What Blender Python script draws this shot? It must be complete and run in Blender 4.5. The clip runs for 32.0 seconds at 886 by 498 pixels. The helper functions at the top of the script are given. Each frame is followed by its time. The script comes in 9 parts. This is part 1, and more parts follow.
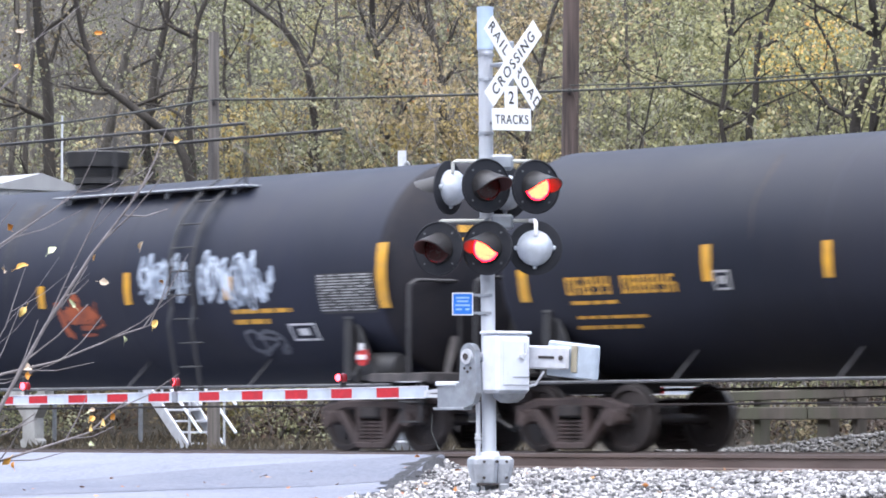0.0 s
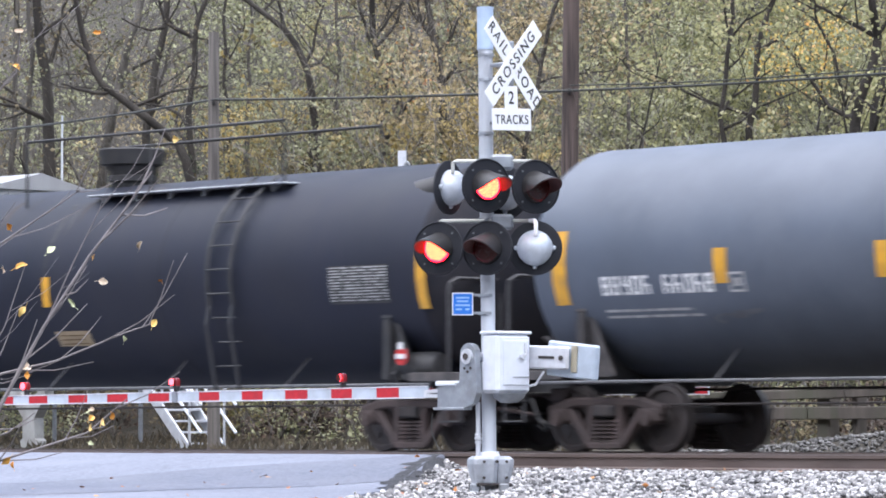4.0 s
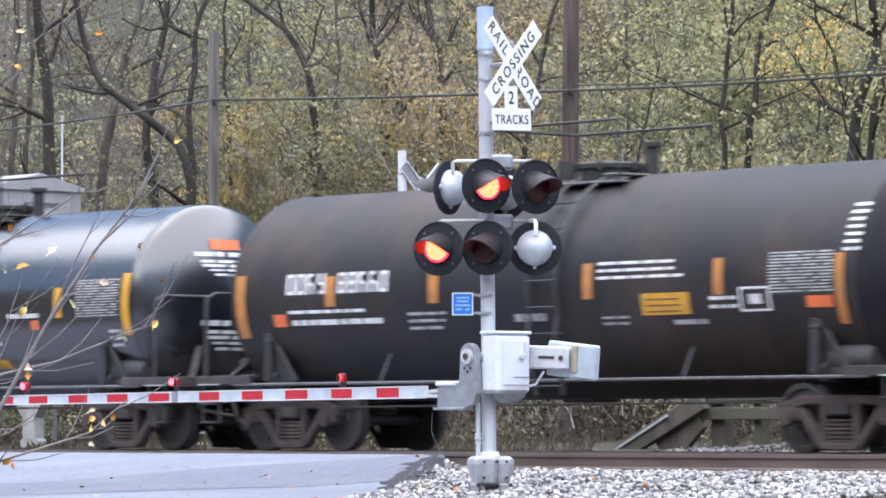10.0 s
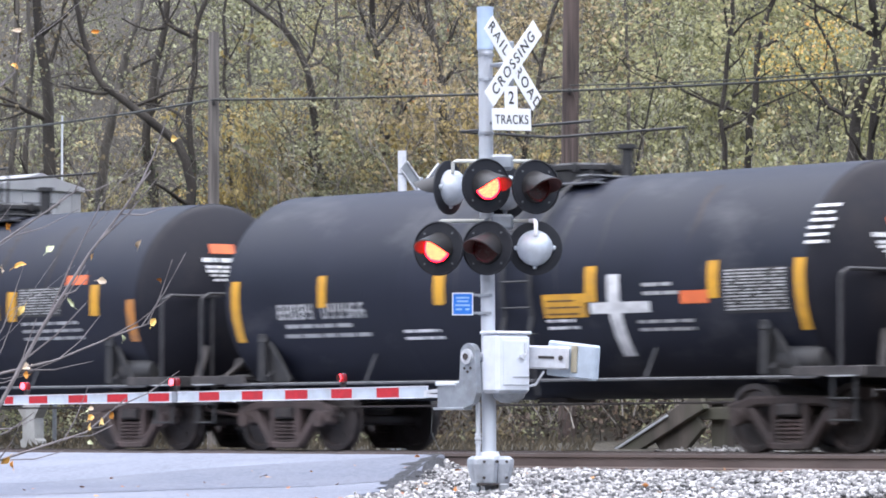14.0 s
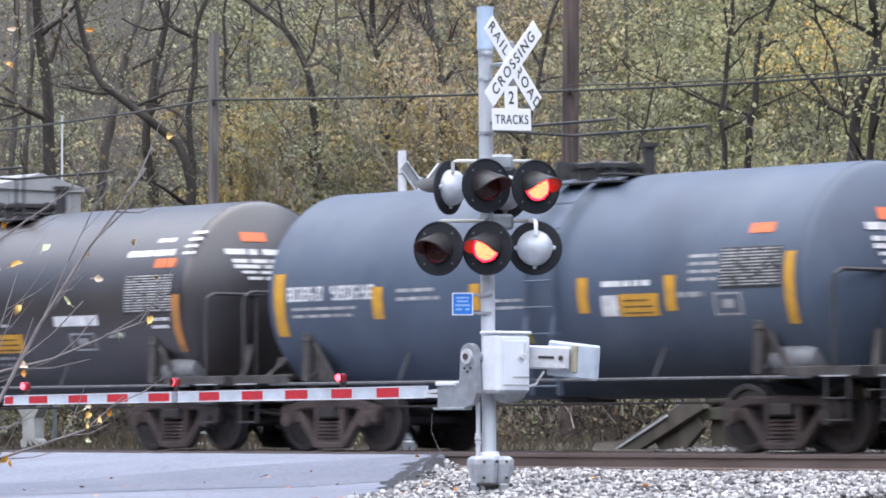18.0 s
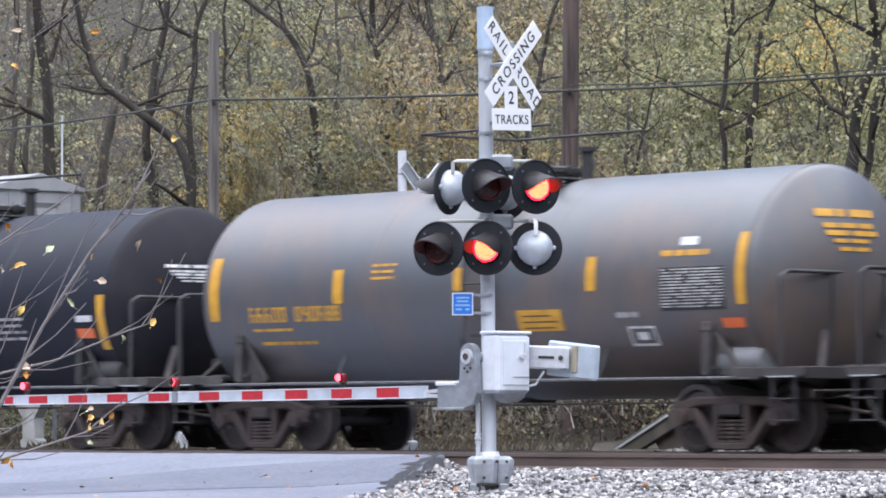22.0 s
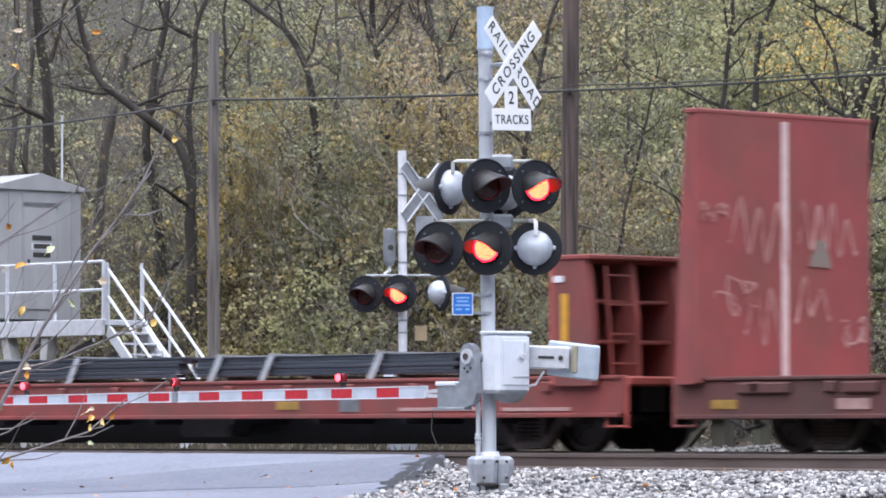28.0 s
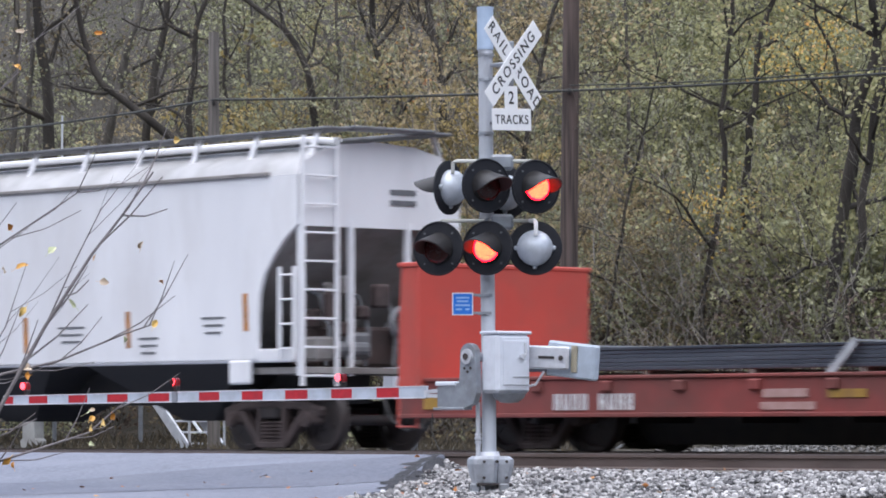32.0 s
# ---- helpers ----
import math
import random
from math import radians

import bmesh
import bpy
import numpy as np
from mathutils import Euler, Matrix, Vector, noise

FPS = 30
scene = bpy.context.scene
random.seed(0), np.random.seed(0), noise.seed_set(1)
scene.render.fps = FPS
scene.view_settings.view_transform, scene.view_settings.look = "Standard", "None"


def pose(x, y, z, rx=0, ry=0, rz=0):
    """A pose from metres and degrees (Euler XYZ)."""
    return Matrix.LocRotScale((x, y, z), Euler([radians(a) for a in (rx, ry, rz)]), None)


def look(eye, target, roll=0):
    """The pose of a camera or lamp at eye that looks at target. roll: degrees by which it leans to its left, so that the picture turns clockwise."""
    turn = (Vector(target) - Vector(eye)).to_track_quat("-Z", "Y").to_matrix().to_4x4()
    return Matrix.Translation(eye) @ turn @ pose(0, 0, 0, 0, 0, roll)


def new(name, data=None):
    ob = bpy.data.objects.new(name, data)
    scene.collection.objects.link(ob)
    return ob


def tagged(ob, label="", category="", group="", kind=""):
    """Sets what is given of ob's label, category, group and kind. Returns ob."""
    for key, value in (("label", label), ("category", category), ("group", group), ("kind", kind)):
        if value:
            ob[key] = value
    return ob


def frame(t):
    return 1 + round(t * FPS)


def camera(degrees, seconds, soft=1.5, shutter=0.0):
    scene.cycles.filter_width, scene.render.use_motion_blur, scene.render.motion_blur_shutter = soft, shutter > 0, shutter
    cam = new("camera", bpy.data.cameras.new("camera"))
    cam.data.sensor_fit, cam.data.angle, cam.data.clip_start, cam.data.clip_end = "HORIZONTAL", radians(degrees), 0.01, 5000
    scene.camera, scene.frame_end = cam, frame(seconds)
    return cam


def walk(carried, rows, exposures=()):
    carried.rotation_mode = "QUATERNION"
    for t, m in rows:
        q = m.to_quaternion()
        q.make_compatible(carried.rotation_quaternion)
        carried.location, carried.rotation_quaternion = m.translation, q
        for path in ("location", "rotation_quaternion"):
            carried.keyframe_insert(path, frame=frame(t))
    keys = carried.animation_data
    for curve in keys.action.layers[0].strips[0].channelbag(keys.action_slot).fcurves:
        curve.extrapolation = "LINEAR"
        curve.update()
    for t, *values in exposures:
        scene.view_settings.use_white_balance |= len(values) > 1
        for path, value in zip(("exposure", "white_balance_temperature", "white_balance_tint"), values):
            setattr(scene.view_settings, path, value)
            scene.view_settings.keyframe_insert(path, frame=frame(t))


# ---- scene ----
cam = camera(11.9, 32.0, soft=1.8, shutter=0.38)
EYE = pose(0, 0, 0.25, 92.489, 0, 0)
walk(cam, [(0, EYE), (32, EYE)], exposures=[(t, e, 6540, 11.8) for t, e in ((0, 1.17), (1, 1.16), (2, 1.04), (3, 0.8), (4.5, 1.09), (6, 1.19), (8, 1.16), (11, 0.87), (12, 0.84), (13, 1.01), (17, 1.04), (18, 0.82), (19, 0.73), (21, 1.0), (22, 0.73), (23, 0.8), (24, 0.99), (25, 1.08), (28, 0.73), (29, 0.75), (31, 0.71), (32, 0.33))])

# ---- light: an overcast autumn day ----
world = bpy.data.worlds.new("world")
scene.world = world
world.use_nodes = True
wn = world.node_tree.nodes
sky = wn.new("ShaderNodeTexSky")
sky.sky_type, sky.sun_disc = "NISHITA", False
sky.sun_elevation, sky.sun_rotation = radians(81), radians(204)
sky.air_density, sky.dust_density, sky.ozone_density = 1.0, 2.0, 2.5
wn["Background"].inputs["Strength"].default_value = 0.13
world.node_tree.links.new(sky.outputs[0], wn["Background"].inputs["Color"])
sun = new("sun", bpy.data.lights.new("sun", "SUN"))
sun.data.energy, sun.data.angle, sun.data.color = 4.6, radians(120), (0.93, 0.95, 1.0)
sun.matrix_world = look((-4, -9, 62), (0, 0, 0))

# ---- materials ----


def ramp_into(nt, fac, stops):
    r = nt.nodes.new("ShaderNodeValToRGB")
    el = r.color_ramp.elements
    while len(el) < len(stops):
        el.new(0.5)
    for e, (p, c) in zip(el, stops):
        e.position, e.color = p, (*c, 1)
    nt.links.new(fac, r.inputs[0])
    return r.outputs[0]


def mat(name, c1, c2=None, rough=0.6, metal=0.0, scale=6.0, fine=60.0, bump=0.15, lo=0.35, hi=0.65, spec=0.5,
        stretch=(1, 1, 1), rand=0.0, grime=None, grime_scale=0.8, grime_at=0.58, dist=0.01):
    """A painted, weathered surface: two tones at one scale, grime at another, fine relief."""
    m = bpy.data.materials.new(name)
    m.use_nodes = True
    nt = m.node_tree
    b = nt.nodes["Principled BSDF"]
    link = nt.links.new
    tc = nt.nodes.new("ShaderNodeTexCoord")
    mp = nt.nodes.new("ShaderNodeMapping")
    mp.inputs["Scale"].default_value = stretch
    link(tc.outputs["Object"], mp.inputs[0])
    n1 = nt.nodes.new("ShaderNodeTexNoise")
    n1.inputs["Scale"].default_value, n1.inputs["Detail"].default_value = scale, 6
    link(mp.outputs[0], n1.inputs["Vector"])
    col = ramp_into(nt, n1.outputs["Fac"], [(lo, c1), (hi, c2 or tuple(v * 0.8 for v in c1))])
    if grime:
        n3 = nt.nodes.new("ShaderNodeTexNoise")
        n3.inputs["Scale"].default_value, n3.inputs["Detail"].default_value = grime_scale, 8
        n3.inputs["Roughness"].default_value = 0.65
        link(mp.outputs[0], n3.inputs["Vector"])
        k = ramp_into(nt, n3.outputs["Fac"], [(grime_at - 0.12, (0, 0, 0)), (grime_at + 0.14, (0.8, 0.8, 0.8))])
        mx = nt.nodes.new("ShaderNodeMixRGB")
        link(k, mx.inputs[0])
        link(col, mx.inputs[1])
        mx.inputs[2].default_value = (*grime, 1)
        col = mx.outputs[0]
    if rand:
        oi = nt.nodes.new("ShaderNodeObjectInfo")
        hs = nt.nodes.new("ShaderNodeHueSaturation")
        mr = nt.nodes.new("ShaderNodeMapRange")
        mr.inputs[3].default_value, mr.inputs[4].default_value = 1 - rand, 1 + rand
        link(oi.outputs["Random"], mr.inputs[0])
        link(mr.outputs[0], hs.inputs["Value"])
        link(col, hs.inputs["Color"])
        col = hs.outputs[0]
    link(col, b.inputs["Base Color"])
    n2 = nt.nodes.new("ShaderNodeTexNoise")
    n2.inputs["Scale"].default_value, n2.inputs["Detail"].default_value = fine, 4
    link(tc.outputs["Object"], n2.inputs["Vector"])
    rr = nt.nodes.new("ShaderNodeMapRange")
    rr.inputs[3].default_value, rr.inputs[4].default_value = max(0.02, rough - 0.12), min(1, rough + 0.12)
    link(n1.outputs["Fac"], rr.inputs[0])
    link(rr.outputs[0], b.inputs["Roughness"])
    b.inputs["Metallic"].default_value = metal
    b.inputs["Specular IOR Level"].default_value = spec
    if bump:
        bp = nt.nodes.new("ShaderNodeBump")
        bp.inputs["Strength"].default_value, bp.inputs["Distance"].default_value = bump, dist
        link(n2.outputs["Fac"], bp.inputs["Height"])
        link(bp.outputs[0], b.inputs["Normal"])
    return m


def islands(name, stops, rough=0.7, bump=0.0, trans=0.0, patch=0.35, patch_amt=0.5):
    """Many loose pieces in one mesh, each of its own tone; patches of tone shift over metres."""
    m = bpy.data.materials.new(name)
    m.use_nodes = True
    nt = m.node_tree
    b = nt.nodes["Principled BSDF"]
    link = nt.links.new
    g = nt.nodes.new("ShaderNodeNewGeometry")
    tc = nt.nodes.new("ShaderNodeTexCoord")
    n = nt.nodes.new("ShaderNodeTexNoise")
    n.inputs["Scale"].default_value, n.inputs["Detail"].default_value = patch, 5
    link(tc.outputs["Object"], n.inputs["Vector"])
    mr = nt.nodes.new("ShaderNodeMapRange")
    mr.inputs[1].default_value, mr.inputs[2].default_value = 0.3, 0.7
    link(n.outputs["Fac"], mr.inputs[0])
    mx = nt.nodes.new("ShaderNodeMix")
    mx.inputs[0].default_value = patch_amt
    link(g.outputs["Random Per Island"], mx.inputs[2])
    link(mr.outputs[0], mx.inputs[3])
    col = ramp_into(nt, mx.outputs[0], stops)
    link(col, b.inputs["Base Color"])
    b.inputs["Roughness"].default_value = rough
    b.inputs["Specular IOR Level"].default_value = 0.3
    if trans:
        tl = nt.nodes.new("ShaderNodeBsdfTranslucent")
        ms = nt.nodes.new("ShaderNodeMixShader")
        ms.inputs[0].default_value = trans
        link(col, tl.inputs["Color"])
        link(b.outputs[0], ms.inputs[1])
        link(tl.outputs[0], ms.inputs[2])
        link(ms.outputs[0], nt.nodes["Material Output"].inputs["Surface"])
    return m


def glow(name, col, strength):
    m = bpy.data.materials.new(name)
    m.use_nodes = True
    b = m.node_tree.nodes["Principled BSDF"]
    b.inputs["Base Color"].default_value = (*col, 1)
    b.inputs["Emission Color"].default_value = (*col, 1)
    b.inputs["Emission Strength"].default_value = strength
    return m


BLACK = mat("black_tank_paint", (0.012, 0.014, 0.0225), (0.0165, 0.0187, 0.0305), 0.52, spec=0.24, scale=0.7, fine=25, bump=0.05, grime=(0.024, 0.024, 0.031), grime_scale=0.5, stretch=(1, 1.4, 0.5), rand=0.15)
STAINED = mat("stained_black_tank_paint", (0.012, 0.014, 0.0225), (0.0165, 0.0187, 0.0305), 0.52, spec=0.24, scale=0.7, fine=25, bump=0.05, grime=(0.1, 0.1, 0.108), grime_scale=0.55, grime_at=0.66, stretch=(0.7, 1, 1.1))
GLOSS = mat("glossy_black_tank_paint", (0.007, 0.008, 0.011), (0.01, 0.011, 0.015), 0.22, scale=0.8, fine=25, bump=0.02, grime=(0.03, 0.03, 0.034), grime_at=0.68, spec=0.5)
GLOSS.node_tree.nodes["Principled BSDF"].inputs["Coat Weight"].default_value = 1.0
GLOSS.node_tree.nodes["Principled BSDF"].inputs["Coat Roughness"].default_value = 0.22
GLOSS.node_tree.nodes["Principled BSDF"].inputs["Coat IOR"].default_value = 1.75
RUSTY = mat("black_tank_paint_rusty", (0.013, 0.013, 0.015), (0.022, 0.02, 0.02), 0.55, spec=0.35, scale=0.6, fine=25, bump=0.06, grime=(0.075, 0.046, 0.036), grime_scale=0.35, grime_at=0.6)
TAUPE = mat("faded_brown_black_tank_paint", (0.024, 0.019, 0.021), (0.016, 0.013, 0.015), 0.42, scale=0.5, fine=25, bump=0.05, grime=(0.05, 0.038, 0.037), grime_scale=0.4)
SLATE = mat("slate_grey_tank_paint", (0.08, 0.096, 0.126), (0.066, 0.079, 0.103), 0.48, scale=0.6, fine=25, bump=0.04, grime=(0.11, 0.125, 0.155), grime_scale=0.45)
BLUEG = mat("blue_grey_tank_paint", (0.07, 0.095, 0.14), (0.055, 0.072, 0.105), 0.5, scale=0.6, fine=25, bump=0.04, grime=(0.1, 0.12, 0.15), grime_scale=0.45)
TANK_GREY = mat("weathered_grey_tank_paint", (0.07, 0.074, 0.082), (0.046, 0.051, 0.06), 0.5, scale=0.5, fine=25, bump=0.05, grime=(0.16, 0.105, 0.078), grime_scale=0.5, grime_at=0.57, stretch=(1, 1, 0.7))
DUSTY = mat("dusty_black_end_paint", (0.0135, 0.0135, 0.019), (0.0185, 0.0185, 0.0235), 0.58, spec=0.18, scale=0.9, fine=25, bump=0.06, grime=(0.03, 0.026, 0.027), grime_scale=0.9, grime_at=0.58)
for paint, ior in ((TAUPE, 1.45), (TANK_GREY, 1.45)):
    paint.node_tree.nodes["Principled BSDF"].inputs["Coat Weight"].default_value = 1.0
    paint.node_tree.nodes["Principled BSDF"].inputs["Coat Roughness"].default_value = 0.38
    paint.node_tree.nodes["Principled BSDF"].inputs["Coat IOR"].default_value = ior
PATCH_BLUE = mat("blue_paint_patch", (0.09, 0.125, 0.19), (0.07, 0.1, 0.15), 0.5, scale=1.5)
STEEL_DK = mat("dark_running_gear", (0.03, 0.026, 0.026), (0.055, 0.044, 0.041), 0.75, scale=5, bump=0.3, rand=0.2)
STEEL_BK = mat("black_fittings", (0.02, 0.02, 0.022), (0.035, 0.033, 0.033), 0.6, scale=5, bump=0.2)
STEEL_GR = mat("grey_fittings", (0.16, 0.165, 0.175), (0.11, 0.112, 0.12), 0.55, scale=5, bump=0.2)
FRAME_RUST = mat("truck_frame_rust", (0.066, 0.046, 0.043), (0.038, 0.029, 0.028), 0.8, scale=4, bump=0.4, rand=0.35, grime=(0.1, 0.07, 0.061), grime_scale=2)
WHEEL = mat("wheel_steel", (0.044, 0.036, 0.035), (0.027, 0.023, 0.023), 0.55, scale=3, bump=0.3, grime=(0.07, 0.051, 0.046), grime_scale=3)
GOLD = mat("yellow_reflective_tape", (0.63, 0.325, 0.03), (0.5, 0.255, 0.03), 0.45, scale=6, bump=0.05, grime=(0.3, 0.2, 0.08), grime_scale=4, grime_at=0.66)
ORANGE = mat("orange_reflective_tape", (0.5, 0.2, 0.04), (0.38, 0.16, 0.045), 0.5, scale=6, bump=0.05, grime=(0.2, 0.12, 0.07), grime_scale=4)
RED_OR = mat("orange_placard", (0.75, 0.17, 0.05), (0.65, 0.14, 0.05), 0.5, scale=6, bump=0.03)
LETTER = mat("white_lettering", (0.72, 0.72, 0.72), (0.55, 0.55, 0.56), 0.6, scale=7, bump=0.03, grime=(0.3, 0.3, 0.3), grime_scale=5, grime_at=0.62)
DIM = mat("dirty_white_lettering", (0.42, 0.42, 0.42), (0.3, 0.3, 0.3), 0.6, scale=7, bump=0.03, grime=(0.15, 0.15, 0.15), grime_scale=5, grime_at=0.6)
TAN = mat("tan_placard", (0.36, 0.27, 0.16), (0.3, 0.23, 0.14), 0.6, scale=7, bump=0.03)
OLIVE = mat("olive_yellow_placard", (0.4, 0.33, 0.08), (0.32, 0.27, 0.08), 0.6, scale=7, bump=0.03)
CREAM = mat("cream_placard", (0.46, 0.44, 0.3), (0.4, 0.38, 0.27), 0.6, scale=7, bump=0.03)
SPRAY_W = mat("white_spray_paint", (0.5, 0.56, 0.64), (0.22, 0.26, 0.32), 0.6, scale=4, bump=0.03)
SPRAY_D = mat("faded_spray_paint", (0.13, 0.135, 0.15), (0.09, 0.095, 0.11), 0.6, scale=4, bump=0.03)
SPRAY_O = mat("orange_spray_paint", (0.38, 0.09, 0.032), (0.2, 0.055, 0.03), 0.6, scale=4, bump=0.03)
SPRAY_B = mat("blue_spray_paint", (0.1, 0.22, 0.4), (0.08, 0.17, 0.32), 0.6, scale=4, bump=0.03)
PINK = mat("pink_red_sticker", (0.65, 0.3, 0.3), (0.6, 0.4, 0.4), 0.6, scale=9, bump=0.02)
RED_SIGN = mat("red_placard", (0.5, 0.03, 0.03), (0.42, 0.03, 0.03), 0.5, scale=9, bump=0.02)
OXIDE = mat("red_oxide_paint", (0.42, 0.075, 0.06), (0.34, 0.065, 0.053), 0.65, scale=1.2, fine=30, bump=0.1, grime=(0.26, 0.075, 0.06), grime_scale=0.9, rand=0.08)
RED_FLAT = mat("red_freight_paint", (0.5, 0.07, 0.05), (0.42, 0.062, 0.046), 0.55, scale=1.0, fine=30, bump=0.06, grime=(0.33, 0.08, 0.06), grime_scale=0.9)
T_RED = mat("dull_brown_red_paint", (0.27, 0.058, 0.055), (0.22, 0.05, 0.048), 0.65, scale=1.2, fine=30, bump=0.1, grime=(0.17, 0.065, 0.05), grime_scale=0.9)
RUST_BEAM = mat("rust_brown_beam", (0.1, 0.075, 0.066), (0.07, 0.055, 0.05), 0.8, scale=2, bump=0.3, stretch=(0.3, 2, 2))
BAR_STEEL = mat("dark_steel_bars", (0.045, 0.052, 0.068), (0.072, 0.082, 0.102), 0.5, 0.4, scale=2, fine=40, bump=0.1, rand=0.35, stretch=(0.15, 4, 4))
STRAP = mat("galvanised_band", (0.42, 0.44, 0.46), (0.33, 0.34, 0.36), 0.45, 0.3, scale=6)
TIMBER = mat("grey_timber", (0.19, 0.17, 0.148), (0.11, 0.098, 0.087), 0.85, scale=3, bump=0.5, stretch=(1, 1, 0.12))
TIMBER_DK = mat("dark_barrier_timber", (0.095, 0.08, 0.066), (0.048, 0.04, 0.034), 0.9, scale=3, bump=0.5, stretch=(1, 1, 0.2), grime=(0.09, 0.095, 0.06), grime_scale=1.5)
POLE_BROWN = mat("creosoted_pole", (0.11, 0.078, 0.068), (0.035, 0.026, 0.024), 0.85, scale=16, bump=0.6, stretch=(1, 1, 0.04), grime=(0.14, 0.11, 0.1), grime_scale=6, grime_at=0.6)
POLE_GREY = mat("weathered_pole", (0.18, 0.16, 0.145), (0.07, 0.06, 0.055), 0.9, scale=14, bump=0.6, stretch=(1, 1, 0.05), grime=(0.24, 0.22, 0.2), grime_scale=6, grime_at=0.6)
HOPPER = mat("light_grey_hopper_paint", (0.77, 0.772, 0.785), (0.69, 0.692, 0.71), 0.5, scale=0.7, fine=30, bump=0.04, grime=(0.56, 0.545, 0.54), grime_scale=0.6, grime_at=0.62, stretch=(1, 1, 0.3))
HOPPER_ROOF = mat("sooty_hopper_roof_paint", (0.5, 0.5, 0.51), (0.38, 0.38, 0.39), 0.6, scale=0.9, fine=30, bump=0.05, grime=(0.25, 0.245, 0.24), grime_scale=1.2, grime_at=0.55, stretch=(1, 0.4, 1))
HOPPER_DK = mat("dark_hopper_paint", (0.3, 0.285, 0.275), (0.2, 0.188, 0.178), 0.65, scale=1, grime=(0.13, 0.11, 0.1), grime_scale=1.5)
ALU = mat("aluminium_paint", (0.74, 0.75, 0.79), (0.64, 0.65, 0.69), 0.4, 0.05, scale=6, fine=50, bump=0.06, grime=(0.46, 0.47, 0.5), grime_scale=2.5)
ALU_POLE = mat("weathered_silver_pole_paint", (0.56, 0.585, 0.63), (0.46, 0.48, 0.52), 0.42, 0.1, scale=5, fine=50, bump=0.06, grime=(0.33, 0.34, 0.37), grime_scale=2.5, stretch=(1, 1, 0.3))
WEIGHT = mat("blue_grey_weight_paint", (0.46, 0.53, 0.61), (0.4, 0.46, 0.53), 0.5, 0.0, scale=5, fine=50, bump=0.08, grime=(0.3, 0.34, 0.4), grime_scale=3, grime_at=0.6)
HOUSING = mat("silver_lamp_housing", (0.56, 0.6, 0.66), (0.46, 0.5, 0.55), 0.4, 0.25, scale=8, fine=50, bump=0.08, grime=(0.36, 0.38, 0.42), grime_scale=4, grime_at=0.62)
ALU_DULL = mat("dull_cast_aluminium", (0.36, 0.385, 0.42), (0.29, 0.31, 0.34), 0.5, 0.5, scale=7, fine=60, bump=0.15, grime=(0.2, 0.2, 0.2), grime_scale=3)
BRIGHT = mat("bare_aluminium_casting", (0.66, 0.67, 0.7), (0.55, 0.56, 0.59), 0.42, 0.3, scale=9, fine=60, bump=0.1)
CASE = mat("silver_mechanism_case", (0.7, 0.73, 0.79), (0.63, 0.66, 0.72), 0.45, 0.0, scale=4, fine=50, bump=0.05, grime=(0.48, 0.49, 0.52), grime_scale=2.2, grime_at=0.64)
SIGN_W = mat("white_sign_sheeting", (0.9, 0.9, 0.9), (0.86, 0.86, 0.87), 0.45, scale=9, bump=0.02)
SIGN_K = mat("black_sign_letters", (0.012, 0.012, 0.012), (0.02, 0.02, 0.02), 0.6, scale=9, bump=0.0)
SIGN_B = mat("blue_sign_sheeting", (0.015, 0.2, 0.72), (0.015, 0.17, 0.62), 0.5, scale=9, bump=0.02)
SIGN_BL = mat("pale_blue_sign_print", (0.3, 0.52, 0.85), (0.28, 0.48, 0.8), 0.5, scale=9, bump=0.0)
SIGNBACK = mat("bare_sign_back", (0.34, 0.36, 0.38), (0.28, 0.29, 0.31), 0.5, 0.4, scale=5, bump=0.05)
TARGET = mat("black_target_disc", (0.015, 0.016, 0.021), (0.021, 0.022, 0.028), 0.6, scale=6, bump=0.08, spec=0.25, grime=(0.026, 0.027, 0.031), grime_scale=5)
HOOD = mat("black_hood", (0.015, 0.014, 0.015), (0.025, 0.024, 0.025), 0.5, scale=6, bump=0.1)
HOOD_IN = mat("hood_lining", (0.13, 0.068, 0.068), (0.1, 0.055, 0.055), 0.8, scale=6, bump=0.1, spec=0.05)
LENS_OFF = mat("unlit_red_lens", (0.075, 0.014, 0.014), (0.045, 0.01, 0.01), 0.25, scale=40, bump=0.3)


def led_face():
    """A lamp face of small bright points in a red field."""
    m = glow("lit_red_lens", (1.0, 0.01, 0.02), 6.0)
    nt = m.node_tree
    tc = nt.nodes.new("ShaderNodeTexCoord")
    vo = nt.nodes.new("ShaderNodeTexVoronoi")
    vo.inputs["Scale"].default_value, vo.inputs["Randomness"].default_value = 62, 0.35
    nt.links.new(tc.outputs["Object"], vo.inputs["Vector"])
    nt.links.new(ramp_into(nt, vo.outputs["Distance"], [(0.28, (1.0, 0.17, 0.055)), (0.46, (1.0, 0.008, 0.014))]), nt.nodes["Principled BSDF"].inputs["Emission Color"])
    return m


